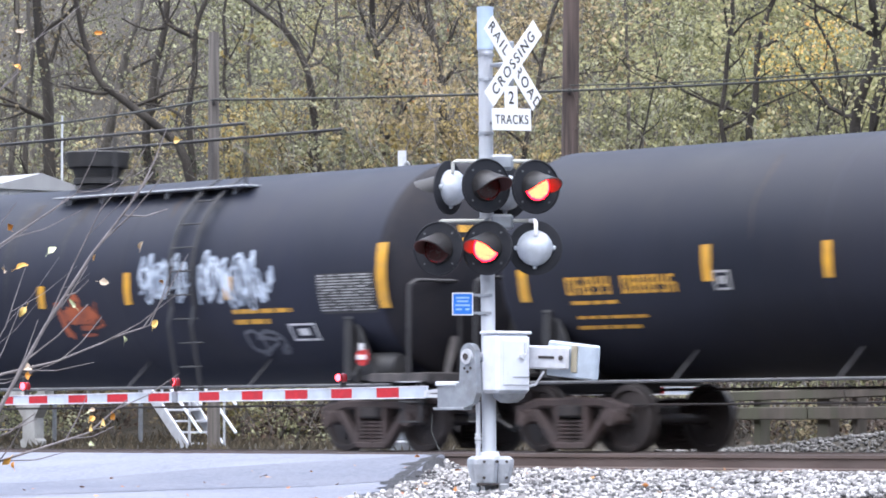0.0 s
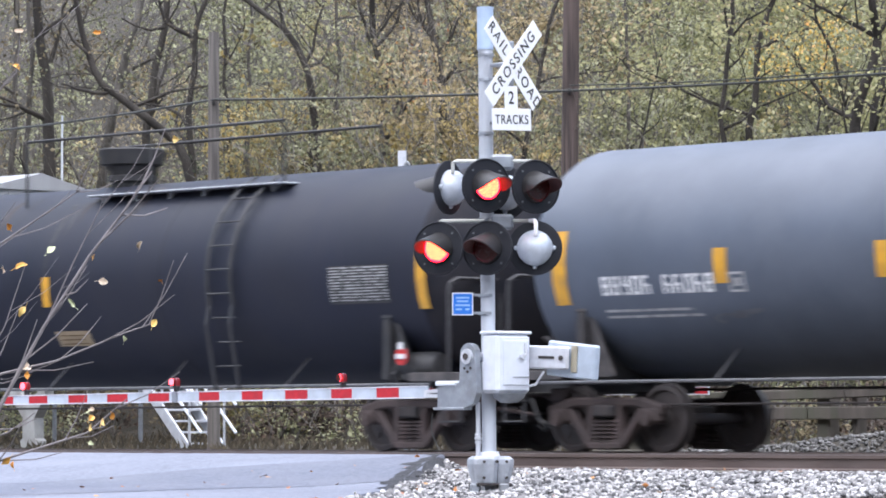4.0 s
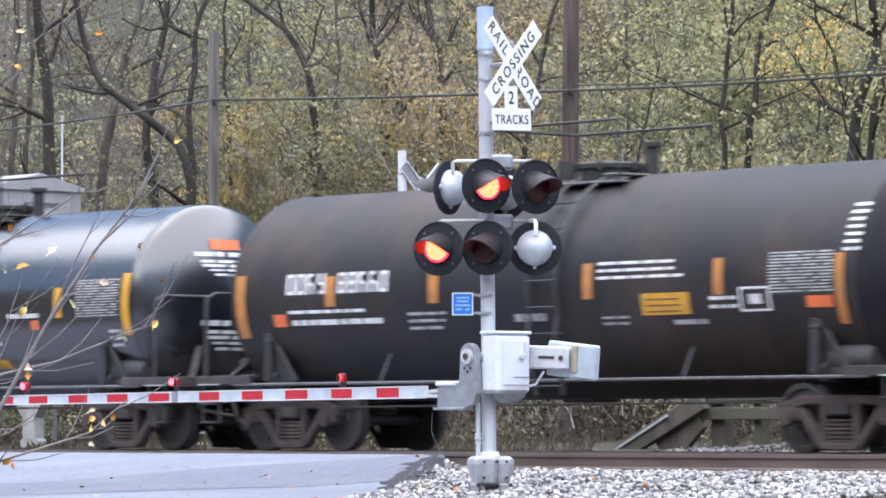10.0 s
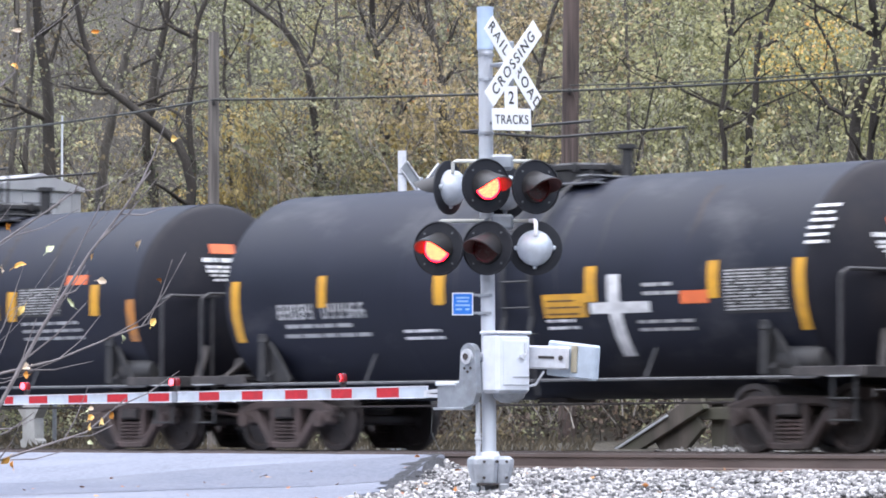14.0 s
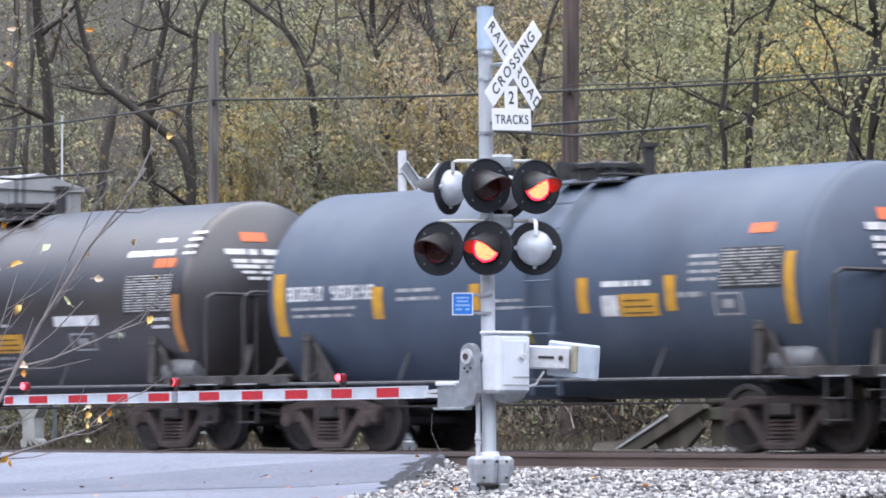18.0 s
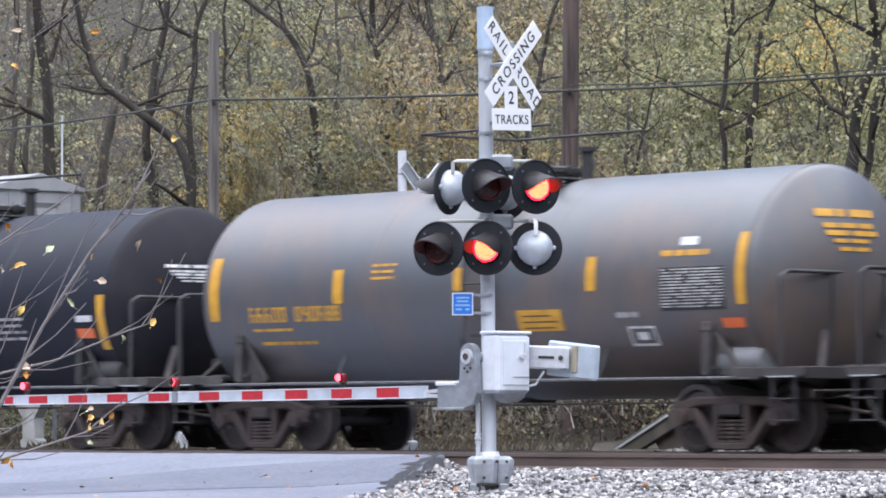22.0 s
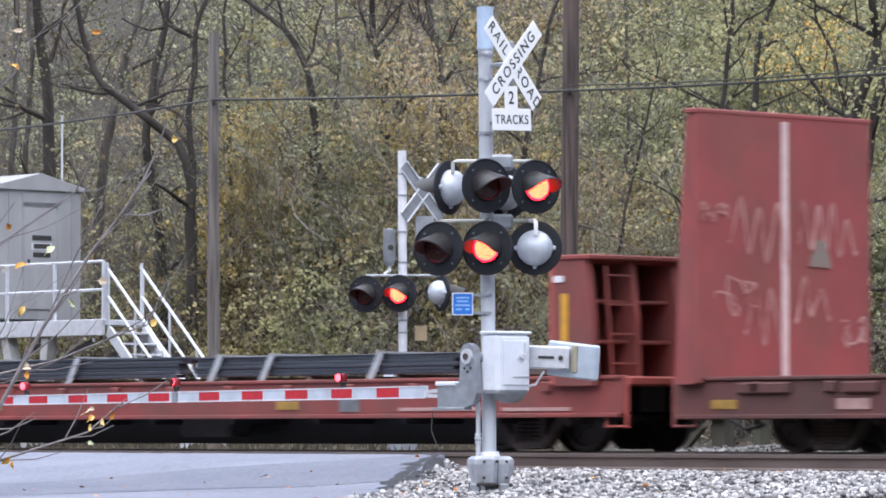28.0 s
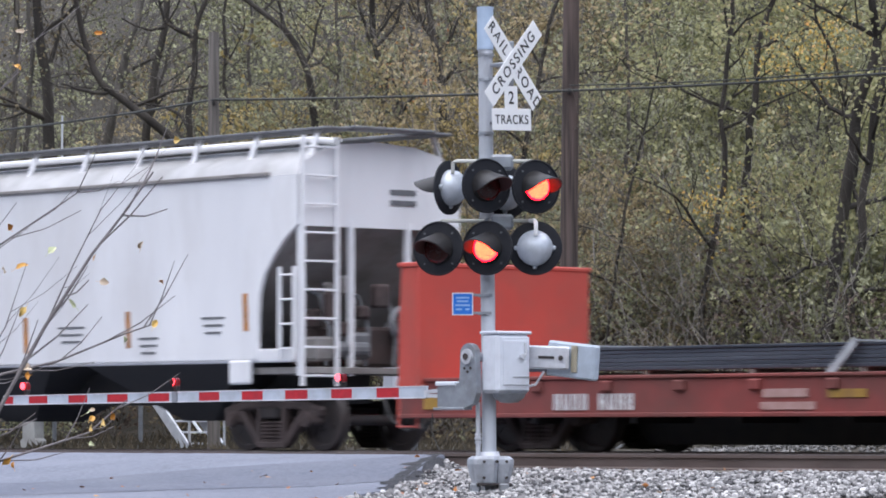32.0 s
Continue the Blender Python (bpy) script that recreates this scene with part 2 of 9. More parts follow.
LENS_ON = glow("lit_red_rim", (1.0, 0.004, 0.014), 12.0)
LENS_CORE = led_face()
LENS_SM = glow("lit_gate_lamp", (1.0, 0.05, 0.07), 5.0)
TAPE_R = mat("red_gate_sheeting", (0.5, 0.02, 0.03), (0.4, 0.02, 0.03), 0.5, scale=12, bump=0.03)
TAPE_W = mat("white_gate_sheeting", (0.5, 0.55, 0.62), (0.44, 0.49, 0.56), 0.5, scale=5, bump=0.03, grime=(0.35, 0.37, 0.4), grime_scale=3)
ASPHALT = mat("worn_asphalt", (0.156, 0.17, 0.215), (0.118, 0.13, 0.165), 0.75, scale=14, fine=120, bump=0.5, grime=(0.182, 0.198, 0.247), grime_scale=0.5, grime_at=0.55, lo=0.42, hi=0.6)
ASPHALT_DK = mat("dark_asphalt_fringe", (0.017, 0.018, 0.024), (0.01, 0.011, 0.015), 0.8, scale=2, fine=120, bump=0.6)
EARTH = mat("leaf_litter_ground", (0.038, 0.032, 0.022), (0.022, 0.019, 0.013), 0.95, scale=1.8, fine=22, bump=1.0, grime=(0.085, 0.068, 0.045), grime_scale=5, grime_at=0.58, dist=0.06)
RAIL = mat("rusty_rail", (0.12, 0.085, 0.075), (0.085, 0.062, 0.055), 0.75, scale=3, fine=40, bump=0.2, stretch=(0.3, 1, 1), grime=(0.15, 0.12, 0.11), grime_scale=1.2)
RAIL_TOP = mat("worn_rail_head", (0.3, 0.28, 0.27), (0.22, 0.2, 0.19), 0.4, 0.8, scale=3, bump=0.05, stretch=(0.2, 1, 1))
STONE = islands("ballast_stone", [(0.0, (0.024, 0.024, 0.028)), (0.25, (0.115, 0.113, 0.117)), (0.5, (0.26, 0.255, 0.255)), (0.8, (0.46, 0.45, 0.445)), (1.0, (0.74, 0.73, 0.72))], 0.85, patch_amt=0.2, patch=1.5)
STONE_G = islands("dull_grey_gravel", [(0.0, (0.05, 0.048, 0.046)), (0.4, (0.13, 0.126, 0.122)), (0.8, (0.23, 0.225, 0.22)), (1.0, (0.38, 0.37, 0.36))], 0.9, patch_amt=0.3, patch=1.0)
# Darker ballast stones: the shade under the train is put in their colour.
STONE_DK = islands("grimy_shaded_ballast", [(0.0, (0.025, 0.023, 0.023)), (0.5, (0.085, 0.078, 0.074)), (0.85, (0.17, 0.16, 0.152)), (1.0, (0.3, 0.29, 0.28))], 0.9, patch_amt=0.25, patch=1.2)
LEAF = islands("autumn_leaves", [(0.0, (0.051, 0.044, 0.024)), (0.25, (0.169, 0.143, 0.070)), (0.5, (0.313, 0.272, 0.131)), (0.75, (0.432, 0.358, 0.169)), (1.0, (0.577, 0.508, 0.307))], 0.6, trans=0.35, patch=0.6, patch_amt=0.62)
LEAF_B = islands("brown_leaves", [(0.0, (0.028, 0.023, 0.014)), (0.3, (0.093, 0.074, 0.043)), (0.6, (0.181, 0.145, 0.085)), (0.85, (0.275, 0.226, 0.133)), (1.0, (0.406, 0.341, 0.213))], 0.7, trans=0.3, patch=0.6, patch_amt=0.55)
LEAF_S = islands("sage_leaves", [(0.0, (0.052, 0.055, 0.034)), (0.25, (0.155, 0.159, 0.092)), (0.5, (0.271, 0.276, 0.159)), (0.8, (0.421, 0.422, 0.256)), (1.0, (0.619, 0.625, 0.431))], 0.5, trans=0.35, patch=0.6, patch_amt=0.58)
LEAF_G = islands("green_leaves", [(0.0, (0.050, 0.053, 0.029)), (0.25, (0.181, 0.187, 0.092)), (0.5, (0.321, 0.317, 0.153)), (0.78, (0.478, 0.453, 0.234)), (1.0, (0.605, 0.578, 0.405))], 0.5, trans=0.4, patch=0.6, patch_amt=0.6)
LEAF_T = islands("tan_leaves", [(0.0, (0.063, 0.050, 0.031)), (0.25, (0.205, 0.164, 0.090)), (0.55, (0.385, 0.307, 0.169)), (0.85, (0.516, 0.416, 0.241)), (1.0, (0.649, 0.554, 0.369))], 0.6, trans=0.35, patch=0.6, patch_amt=0.55)
LEAF_Y = islands("yellow_leaves", [(0.0, (0.5, 0.3, 0.06)), (0.4, (0.7, 0.5, 0.12)), (0.75, (0.8, 0.66, 0.3)), (1.0, (0.8, 0.4, 0.12))], 0.5, trans=0.4, patch_amt=0.0)
LEAF_O = islands("orange_leaves", [(0.0, (0.25, 0.09, 0.03)), (0.6, (0.48, 0.19, 0.06)), (1.0, (0.55, 0.3, 0.12))], 0.6, patch_amt=0.0)
LEAF_PS = [mat("sapling_leaf_" + n, c, tuple(v * 0.75 for v in c), 0.5, scale=30, bump=0.1) for n, c in (("pale_green", (0.62, 0.66, 0.4)), ("orange", (0.85, 0.36, 0.06)), ("yellow", (0.84, 0.58, 0.18)), ("cream", (0.85, 0.68, 0.5)), ("amber", (0.84, 0.45, 0.1)))]
IVY = islands("ivy_leaves", [(0.0, (0.012, 0.018, 0.009)), (0.6, (0.035, 0.05, 0.022)), (1.0, (0.08, 0.1, 0.05))], 0.5, patch_amt=0.1)
BARK = mat("dark_bark", (0.04, 0.033, 0.027), (0.02, 0.017, 0.014), 0.95, scale=5, fine=30, bump=0.9, stretch=(1, 1, 0.15), grime=(0.07, 0.061, 0.05), grime_scale=2, dist=0.03)
BARK_G = mat("grey_bark", (0.078, 0.068, 0.056), (0.042, 0.036, 0.03), 0.95, scale=5, fine=30, bump=0.9, stretch=(1, 1, 0.15), grime=(0.22, 0.205, 0.185), grime_scale=2, dist=0.03)
BARK_P = mat("pale_twig_bark", (0.23, 0.21, 0.185), (0.14, 0.125, 0.11), 0.95, scale=6, bump=0.2)
TWIG = mat("grey_twig", (0.26, 0.235, 0.24), (0.15, 0.135, 0.138), 0.9, scale=10, bump=0.3)
SHED = mat("galvanised_shed_paint", (0.375, 0.378, 0.385), (0.315, 0.318, 0.325), 0.5, 0.15, scale=2, fine=30, bump=0.05, grime=(0.3, 0.3, 0.31), grime_scale=1.3, stretch=(1, 1, 0.3))
GALV = mat("galvanised_handrail", (0.62, 0.64, 0.68), (0.52, 0.54, 0.58), 0.45, 0.25, scale=8, bump=0.05)
CONCRETE = mat("pale_concrete", (0.42, 0.42, 0.41), (0.33, 0.33, 0.32), 0.85, scale=4, fine=60, bump=0.3, grime=(0.25, 0.24, 0.22), grime_scale=2)
WIRE = mat("black_cable", (0.03, 0.032, 0.03), (0.05, 0.052, 0.05), 0.6, scale=10, bump=0.0)

# ---- shape building ----


class Sh:
    """Vertices and faces of one part, gathered from simple solids."""

    def __init__(self):
        self.v, self.f = [], []

    def add(self, vs, fs):
        o = len(self.v)
        self.v += [tuple(p) for p in vs]
        self.f += [tuple(i + o for i in q) for q in fs]
        return self

    def box(self, c, s, turn=None, b=0.0):
        """A box with chamfered edges of width b."""
        h = [x / 2 for x in s]
        b = min(b, min(h) * 0.8)
        if b <= 0:
            vs = [Vector((x * h[0], y * h[1], z * h[2])) for x in (-1, 1) for y in (-1, 1) for z in (-1, 1)]
            fs = [(0, 1, 3, 2), (4, 6, 7, 5), (0, 4, 5, 1), (2, 3, 7, 6), (0, 2, 6, 4), (1, 5, 7, 3)]
        else:
            vs, idx = [], {}
            for x in (-1, 1):
                for y in (-1, 1):
                    for z in (-1, 1):
                        for a in range(3):
                            p = [x * (h[0] - b), y * (h[1] - b), z * (h[2] - b)]
                            p[a] = (x, y, z)[a] * h[a]
                            idx[x, y, z, a] = len(vs)
                            vs.append(Vector(p))
            fs = []
            for a in range(3):
                o = [i for i in range(3) if i != a]
                for sg in (-1, 1):
                    q = []
                    for u, w in ((-1, -1), (1, -1), (1, 1), (-1, 1)):
                        k = [0, 0, 0]
                        k[a], k[o[0]], k[o[1]] = sg, u, w
                        q.append(idx[(*k, a)])
                    fs.append(q if (sg > 0) == (a != 1) else q[::-1])
            for a in range(3):
                o = [i for i in range(3) if i != a]
                for u in (-1, 1):
                    for w in (-1, 1):
                        k0, k1 = [0, 0, 0], [0, 0, 0]
                        k0[a], k1[a] = -1, 1
                        for k in (k0, k1):
                            k[o[0]], k[o[1]] = u, w
                        fs.append((idx[(*k0, o[0])], idx[(*k1, o[0])], idx[(*k1, o[1])], idx[(*k0, o[1])]))
            for x in (-1, 1):
                for y in (-1, 1):
                    for z in (-1, 1):
                        fs.append(tuple(idx[x, y, z, a] for a in range(3)))
        m = Matrix.Translation(c) @ (turn.to_4x4() if turn else Matrix())
        return self.add([m @ p for p in vs], fs)

    def bar(self, p0, p1, wide, deep, b=0.0, side=(0, 1, 0)):
        """A bar of oblong section from p0 to p1; wide along side, deep across."""
        p0, p1 = Vector(p0), Vector(p1)
        x = (p1 - p0).normalized()
        y = Vector(side)
        y = (y - x * y.dot(x)).normalized()
        z = x.cross(y)
        t = Matrix((x, y, z)).transposed()
        return self.box((p0 + p1) / 2, ((p1 - p0).length, wide, deep), t, b)

    def cyl(self, p0, p1, r0, r1=None, n=12, caps=True):
        p0, p1 = Vector(p0), Vector(p1)
        r1 = r0 if r1 is None else r1
        x = (p1 - p0).normalized()
        y = x.orthogonal().normalized()
        z = x.cross(y)
        vs = []
        for p, r in ((p0, r0), (p1, r1)):
            vs += [p + (y * math.cos(a) + z * math.sin(a)) * r for a in (2 * math.pi * i / n for i in range(n))]
        fs = [(i, (i + 1) % n, n + (i + 1) % n, n + i) for i in range(n)]
        if caps:
            fs += [tuple(range(n))[::-1], tuple(range(n, 2 * n))]
        return self.add(vs, fs)

    def tube(self, pts, r, n=6):
        """A round rod along the points; r may be one radius for all, or a list."""
        pts = [Vector(p) for p in pts]
        rs = r if isinstance(r, (list, tuple)) else [r] * len(pts)
        vs, y = [], None
        for i, p in enumerate(pts):
            t = (pts[min(i + 1, len(pts) - 1)] - pts[max(i - 1, 0)]).normalized()
            y = t.orthogonal().normalized() if y is None else (y - t * y.dot(t)).normalized()
            z = t.cross(y)
            vs += [p + (y * math.cos(a) + z * math.sin(a)) * rs[i] for a in (2 * math.pi * k / n for k in range(n))]
        fs = [(j * n + i, j * n + (i + 1) % n, (j + 1) * n + (i + 1) % n, (j + 1) * n + i) for j in range(len(pts) - 1) for i in range(n)]
        fs += [tuple(range(n))[::-1], tuple(range((len(pts) - 1) * n, len(pts) * n))]
        return self.add(vs, fs)

    def strip(self, pts, wide, deep):
        """One flat bar bent along the points, wide along x."""
        pts = [Vector(p) for p in pts]
        vs = []
        for i, p in enumerate(pts):
            t = (pts[min(i + 1, len(pts) - 1)] - pts[max(i - 1, 0)]).normalized()
            n = t.cross(Vector((1, 0, 0))).normalized() * deep / 2
            w = Vector((wide / 2, 0, 0))
            vs += [p - w - n, p + w - n, p + w + n, p - w + n]
        fs = [(j * 4 + i, j * 4 + (i + 1) % 4, j * 4 + 4 + (i + 1) % 4, j * 4 + 4 + i) for j in range(len(pts) - 1) for i in range(4)]
        o = 4 * len(pts) - 4
        return self.add(vs, fs + [(3, 2, 1, 0), (o, o + 1, o + 2, o + 3)])

    def lathe(self, prof, n, m=None):
        """Turns a profile of (x, r) round the x axis; m places it."""
        vs, fs, rows = [], [], []
        for x, r in prof:
            if r < 1e-6:
                rows.append([len(vs)] * n)
                vs.append(Vector((x, 0, 0)))
            else:
                rows.append(list(range(len(vs), len(vs) + n)))
                vs += [Vector((x, r * math.cos(2 * math.pi * i / n), r * math.sin(2 * math.pi * i / n))) for i in range(n)]
        for a, b in zip(rows, rows[1:]):
            for i in range(n):
                q = [a[i], a[(i + 1) % n], b[(i + 1) % n], b[i]]
                q = [k for j, k in enumerate(q) if k not in q[:j]]
                if len(q) > 2:
                    fs.append(tuple(q))
        if m is not None:
            vs = [m @ p for p in vs]
        return self.add(vs, fs)

    def slab(self, outline, y0, y1):
        """An outline of (x, z) given thickness from y0 to y1."""
        n = len(outline)
        vs = [(x, y0, z) for x, z in outline] + [(x, y1, z) for x, z in outline]
        return self.add(vs, [tuple(range(n)), tuple(range(n, 2 * n))[::-1]] + [(i, i + n, (i + 1) % n + n, (i + 1) % n) for i in range(n)])

    def mesh(self, name, material, smooth=False):
        me = bpy.data.meshes.new(name)
        me.from_pydata(self.v, [], self.f)
        for k in (material if isinstance(material, (list, tuple)) else [material]):
            me.materials.append(k)
        bm = bmesh.new()
        bm.from_mesh(me)
        bmesh.ops.recalc_face_normals(bm, faces=bm.faces)
        bm.to_mesh(me)
        bm.free()
        if smooth:
            me.shade_smooth()
            me.set_sharp_from_angle(angle=radians(38))
        return me

    def put(self, name, material, parent=None, label="", smooth=False, m=None):
        ob = new(name, self.mesh(name, material, smooth))
        if parent:
            ob.parent = parent
        if m is not None:
            ob.matrix_basis = m
        if label:
            ob["label"] = label
        return ob


def thing(name, m, label, category, group="", kind=""):
    ob = new(name)
    ob.matrix_basis = m
    return tagged(ob, label, category, group, kind)


TO_Y = Matrix.Rotation(radians(90), 4, "Z")
TO_Z = Matrix.Rotation(radians(-90), 4, "Y")

# ---- the plan: the line runs askew across the view; x along the line towards travel, y away from the eye ----
TURN = -49.022
LINE = pose(1.2144, 60.6918, 0, 0, 0, TURN)
LINE_INV = LINE.inverted()
NEAR = -4.3


def on_line(x, y, z=0.0):
    return LINE @ Vector((x, y, z))


def ramp(v, pts):
    for (a, za), (b, zb) in zip(pts, pts[1:]):
        if v <= b:
            k = min(1, max(0, (v - a) / (b - a)))
            return za + (zb - za) * k
    return pts[-1][1]


# Rise beyond -52 is unseen, added behind the eye to darken the tanks' reflections.
GROUND = [(-600, 190.0), (-160, 68.0), (-105, 36.0), (-62, 4.0), (-52, -1.2), (-41, -1.05), (-13, -0.56), (-9.1, -0.43), (-6.6, -0.27), (-5.6, -0.25), (1.2, -0.25), (3.0, -0.2), (7.0, 0.02), (11.0, 0.15), (16, 1.6), (26, 8.0), (60, 26.0), (160, 40), (900, 60)]
ROAD_Z = [(-52, -1.15), (-41, -1.0), (-13, -0.52), (-9.1, -0.37), (-7.0, -0.16), (-5.4, -0.015), (1.2, -0.012), (2.0, -0.04), (2.5, -0.6), (12.0, -0.6)]


def ground_z(x, y):
    l = LINE_INV @ Vector((x, y, 0))
    rough = noise.noise((x * 0.25, y * 0.25, 0)) * (0.03 if l.y < 12 else 0.35)
    bank = 0.5 * min(1, max(0, (l.x + 1.5) / 6.0)) * math.exp(-((l.y - 4.6) / 1.4) ** 2)
    return ramp(l.y, GROUND) + rough + bank


def road_z(x, y):
    return ramp((LINE_INV @ Vector((x, y, 0))).y, ROAD_Z)


def spread(lo, hi, dense0, dense1, step, far):
    """Grid lines: close together between dense0 and dense1, wider outside."""
    a, p = [], dense0
    while p < dense1:
        a.append(p)
        p += step
    out, d = [], step
    p = dense0
    while p > lo:
        d = min(d * 1.5, far)
        p -= d
        out.append(p)
    b, d = [], step
    p = dense1
    while p < hi:
        b.append(p)
        d = min(d * 1.5, far)
        p += d
    b.append(hi)
    return out[::-1] + a + b


def sheet(xs, ys, zfun):
    s = Sh()
    nx = len(xs)
    s.v = [(x, y, zfun(x, y)) for y in ys for x in xs]
    s.f = [(j * nx + i, j * nx + i + 1, (j + 1) * nx + i + 1, (j + 1) * nx + i) for j in range(len(ys) - 1) for i in range(nx - 1)]
    return s


gx, gy = spread(-900, 900, -24, 24, 1.0, 120), spread(-300, 1400, 38, 118, 1.0, 120)
tagged(sheet(gx, gy, ground_z).put("ground", EARTH, smooth=True), "earth bank covered in brown leaf litter", "ground", kind="structure")

# the road runs towards the eye and dips away from the crossing
EDGE = [(30, -3.6), (44, -1.5), (46.3, -1.1), (47.6, -0.8), (50.4, -0.4), (52.6, -0.2), (54.5, 0.02), (58, 0.9), (62, 1.5), (66, 2.0), (74, 3.4)]


def road_strip(y0, y1, step, lift, inset=0.0, ragged=0.0, left=-15.0):
    s, rows, y = Sh(), [], y0
    while y <= y1 + 1e-6:
        e = ramp(y, EDGE) - inset + ragged * noise.noise((y * 1.7, 3.0, 0))
        rows.append([(x, y, road_z(x, y) + lift) for x in [left + (e - left) * k / 40 for k in range(41)]])
        y += step
    n = 41
    s.v = [p for r in rows for p in r] + [(r[-1][0] + 0.1, r[-1][1], r[-1][2] - 0.3) for r in rows]
    s.f = [(j * n + i, j * n + i + 1, (j + 1) * n + i + 1, (j + 1) * n + i) for j in range(len(rows) - 1) for i in range(n - 1)]
    o = len(rows) * n
    s.f += [(j * n + n - 1, o + j, o + j + 1, (j + 1) * n + n - 1) for j in range(len(rows) - 1)]
    return s


tagged(road_strip(28, 74, 0.5, 0.0, ragged=0.12).put("road", ASPHALT, smooth=True), "worn grey asphalt road crossing the tracks", "road", kind="structure")

# rails: one head, web and foot profile drawn along the line
RAIL_PROF = [(-0.037, 0.0), (0.037, 0.0), (0.037, -0.035), (0.01, -0.05), (0.009, -0.15), (0.075, -0.17), (0.075, -0.185), (-0.075, -0.185), (-0.075, -0.17), (-0.009, -0.15), (-0.01, -0.05), (-0.037, -0.035)]


def rail(y):
    s = Sh()
    n = len(RAIL_PROF)
    xs = [-90, -40, 0, 40, 90]
    s.v = [(x, p, q) for x in xs for p, q in RAIL_PROF]
    s.f = [(j * n + i, j * n + (i + 1) % n, (j + 1) * n + (i + 1) % n, (j + 1) * n + i) for j in range(len(xs) - 1) for i in range(n)]
    ob = s.put("rail", RAIL, m=LINE @ Matrix.Translation((0, y, 0)))
    tagged(ob, "rusty brown steel rail on ballast", "rail", "rails of the two tracks")
    Sh().box((0, -0.005, 0.002), (180, 0.05, 0.004)).put("running_surface", RAIL_TOP, ob, "worn bright strip on the rail head")
    for k in range(-2, 3):
        Sh().box((k * 11.9 + 3.0, -0.02, -0.1), (0.9, 0.03, 0.09), b=0.008).put("joint_bar", RAIL, ob)
    return ob


for yy in (NEAR - 0.75, NEAR + 0.75, -0.75, 0.75):
    rail(yy)
ties = Sh()
for k in range(-70, 90):
    for yc in (NEAR, 0):
        ties.box((k * 0.55, yc, -0.27), (0.22, 2.6, 0.16), b=0.01)
tagged(ties.put("railroad_ties", TIMBER, m=LINE), "grey weathered timber ties bedded in ballast", "ties", kind="stuff")

# ---- the train ----
V0, V1 = 10.8857, -0.017358


def gone(t):
    """How far the train has rolled by t."""
    return V0 * t + V1 * t * t


R_WHEEL = 0.457
CARS = []
WHEELSETS = []


def new_car(name, u, label, category="freight car"):
    ob = thing(name, LINE @ Matrix.Translation((u, 0, 0)), label, category, "cars of the freight train")
    CARS.append((ob, u))
    return ob


def wheelset_mesh():
    s = Sh()
    s.cyl((0, -1.0, 0), (0, 1.0, 0), 0.08, n=12)
    prof = [(-0.07, 0.0), (-0.07, 0.12), (-0.04, 0.15), (-0.02, 0.36), (-0.065, 0.385), (-0.065, 0.45), (-0.06, 0.457), (0.035, 0.462), (0.045, 0.487), (0.07, 0.485), (0.07, 0.385), (0.02, 0.36), (0.03, 0.15), (0.07, 0.12), (0.07, 0.0)]
    for y, k in ((-0.75, 1), (0.75, -1)):
        s.lathe([(x * k, r) for x, r in prof], 40, Matrix.Translation((0, y, 0)) @ TO_Y)
        for i in range(3):
            a = i * 2.1 + 0.4
            s.box((0.25 * math.cos(a), y - 0.035 * k, 0.25 * math.sin(a)), (0.09, 0.02, 0.05), Matrix.Rotation(-a, 3, "Y"))
    return s.mesh("wheelset", WHEEL, True)


def side_frame_mesh():
    """One cast side frame, with openings between top chord, columns and the slanting lower chord."""
    s = Sh()
    y, w = 0, 0.16
    for sg in (-1, 1):
        s.bar((sg * 1.13, y, 0.56), (sg * 0.62, y, 0.68), w, 0.15, 0.03)
        s.bar((sg * 0.66, y, 0.675), (sg * -0.02, y, 0.685), w, 0.13, 0.03)
        s.bar((sg * 0.74, y, 0.58), (sg * 0.32, y, 0.1), w, 0.14, 0.03)
        s.bar((sg * 0.29, y, 0.07), (sg * 0.29, y, 0.66), w, 0.1, 0.02)
        s.bar((sg * 0.34, y, 0.09), (0, y, 0.08), w + 0.02, 0.1, 0.02)
        s.box((sg * 0.91, y, 0.5), (0.34, 0.2, 0.22), b=0.04)
        s.cyl((sg * 0.89, y - 0.1, 0.457), (sg * 0.89, y - 0.17, 0.457), 0.115, 0.1, n=16)
        s.cyl((sg * 0.89, y - 0.17, 0.457), (sg * 0.89, y - 0.185, 0.457), 0.045, n=8)
    return s.mesh("side_frame", FRAME_RUST, False)


def springs_mesh():
    s = Sh()
    prof = [(0.125, 0.0)]
    z = 0.125
    while z < 0.44:
        prof += [(z, 0.06), (z + 0.012, 0.085), (z + 0.03, 0.085), (z + 0.042, 0.06)]
        z += 0.054
    prof += [(z, 0.0)]
    s.lathe([(q, r) for q, r in prof], 10, TO_Z)
    return s.mesh("coil_spring", FRAME_RUST, True)


def bolster_mesh():
    s = Sh()
    s.box((0, 0, 0.56), (0.42, 2.24, 0.17), b=0.03)
    s.cyl((0, 0, 0.65), (0, 0, 0.85), 0.2, n=16)
    for sg in (-1, 1):
        s.bar((sg * 0.38, -0.75, 0.42), (sg * 0.38, 0.75, 0.42), 0.1, 0.1, side=(0, 0, 1))
        for y in (-0.75, 0.75):
            s.box((sg * 0.43, y, 0.43), (0.06, 0.12, 0.3), b=0.01)
    return s.mesh("bolster", STEEL_DK, False)


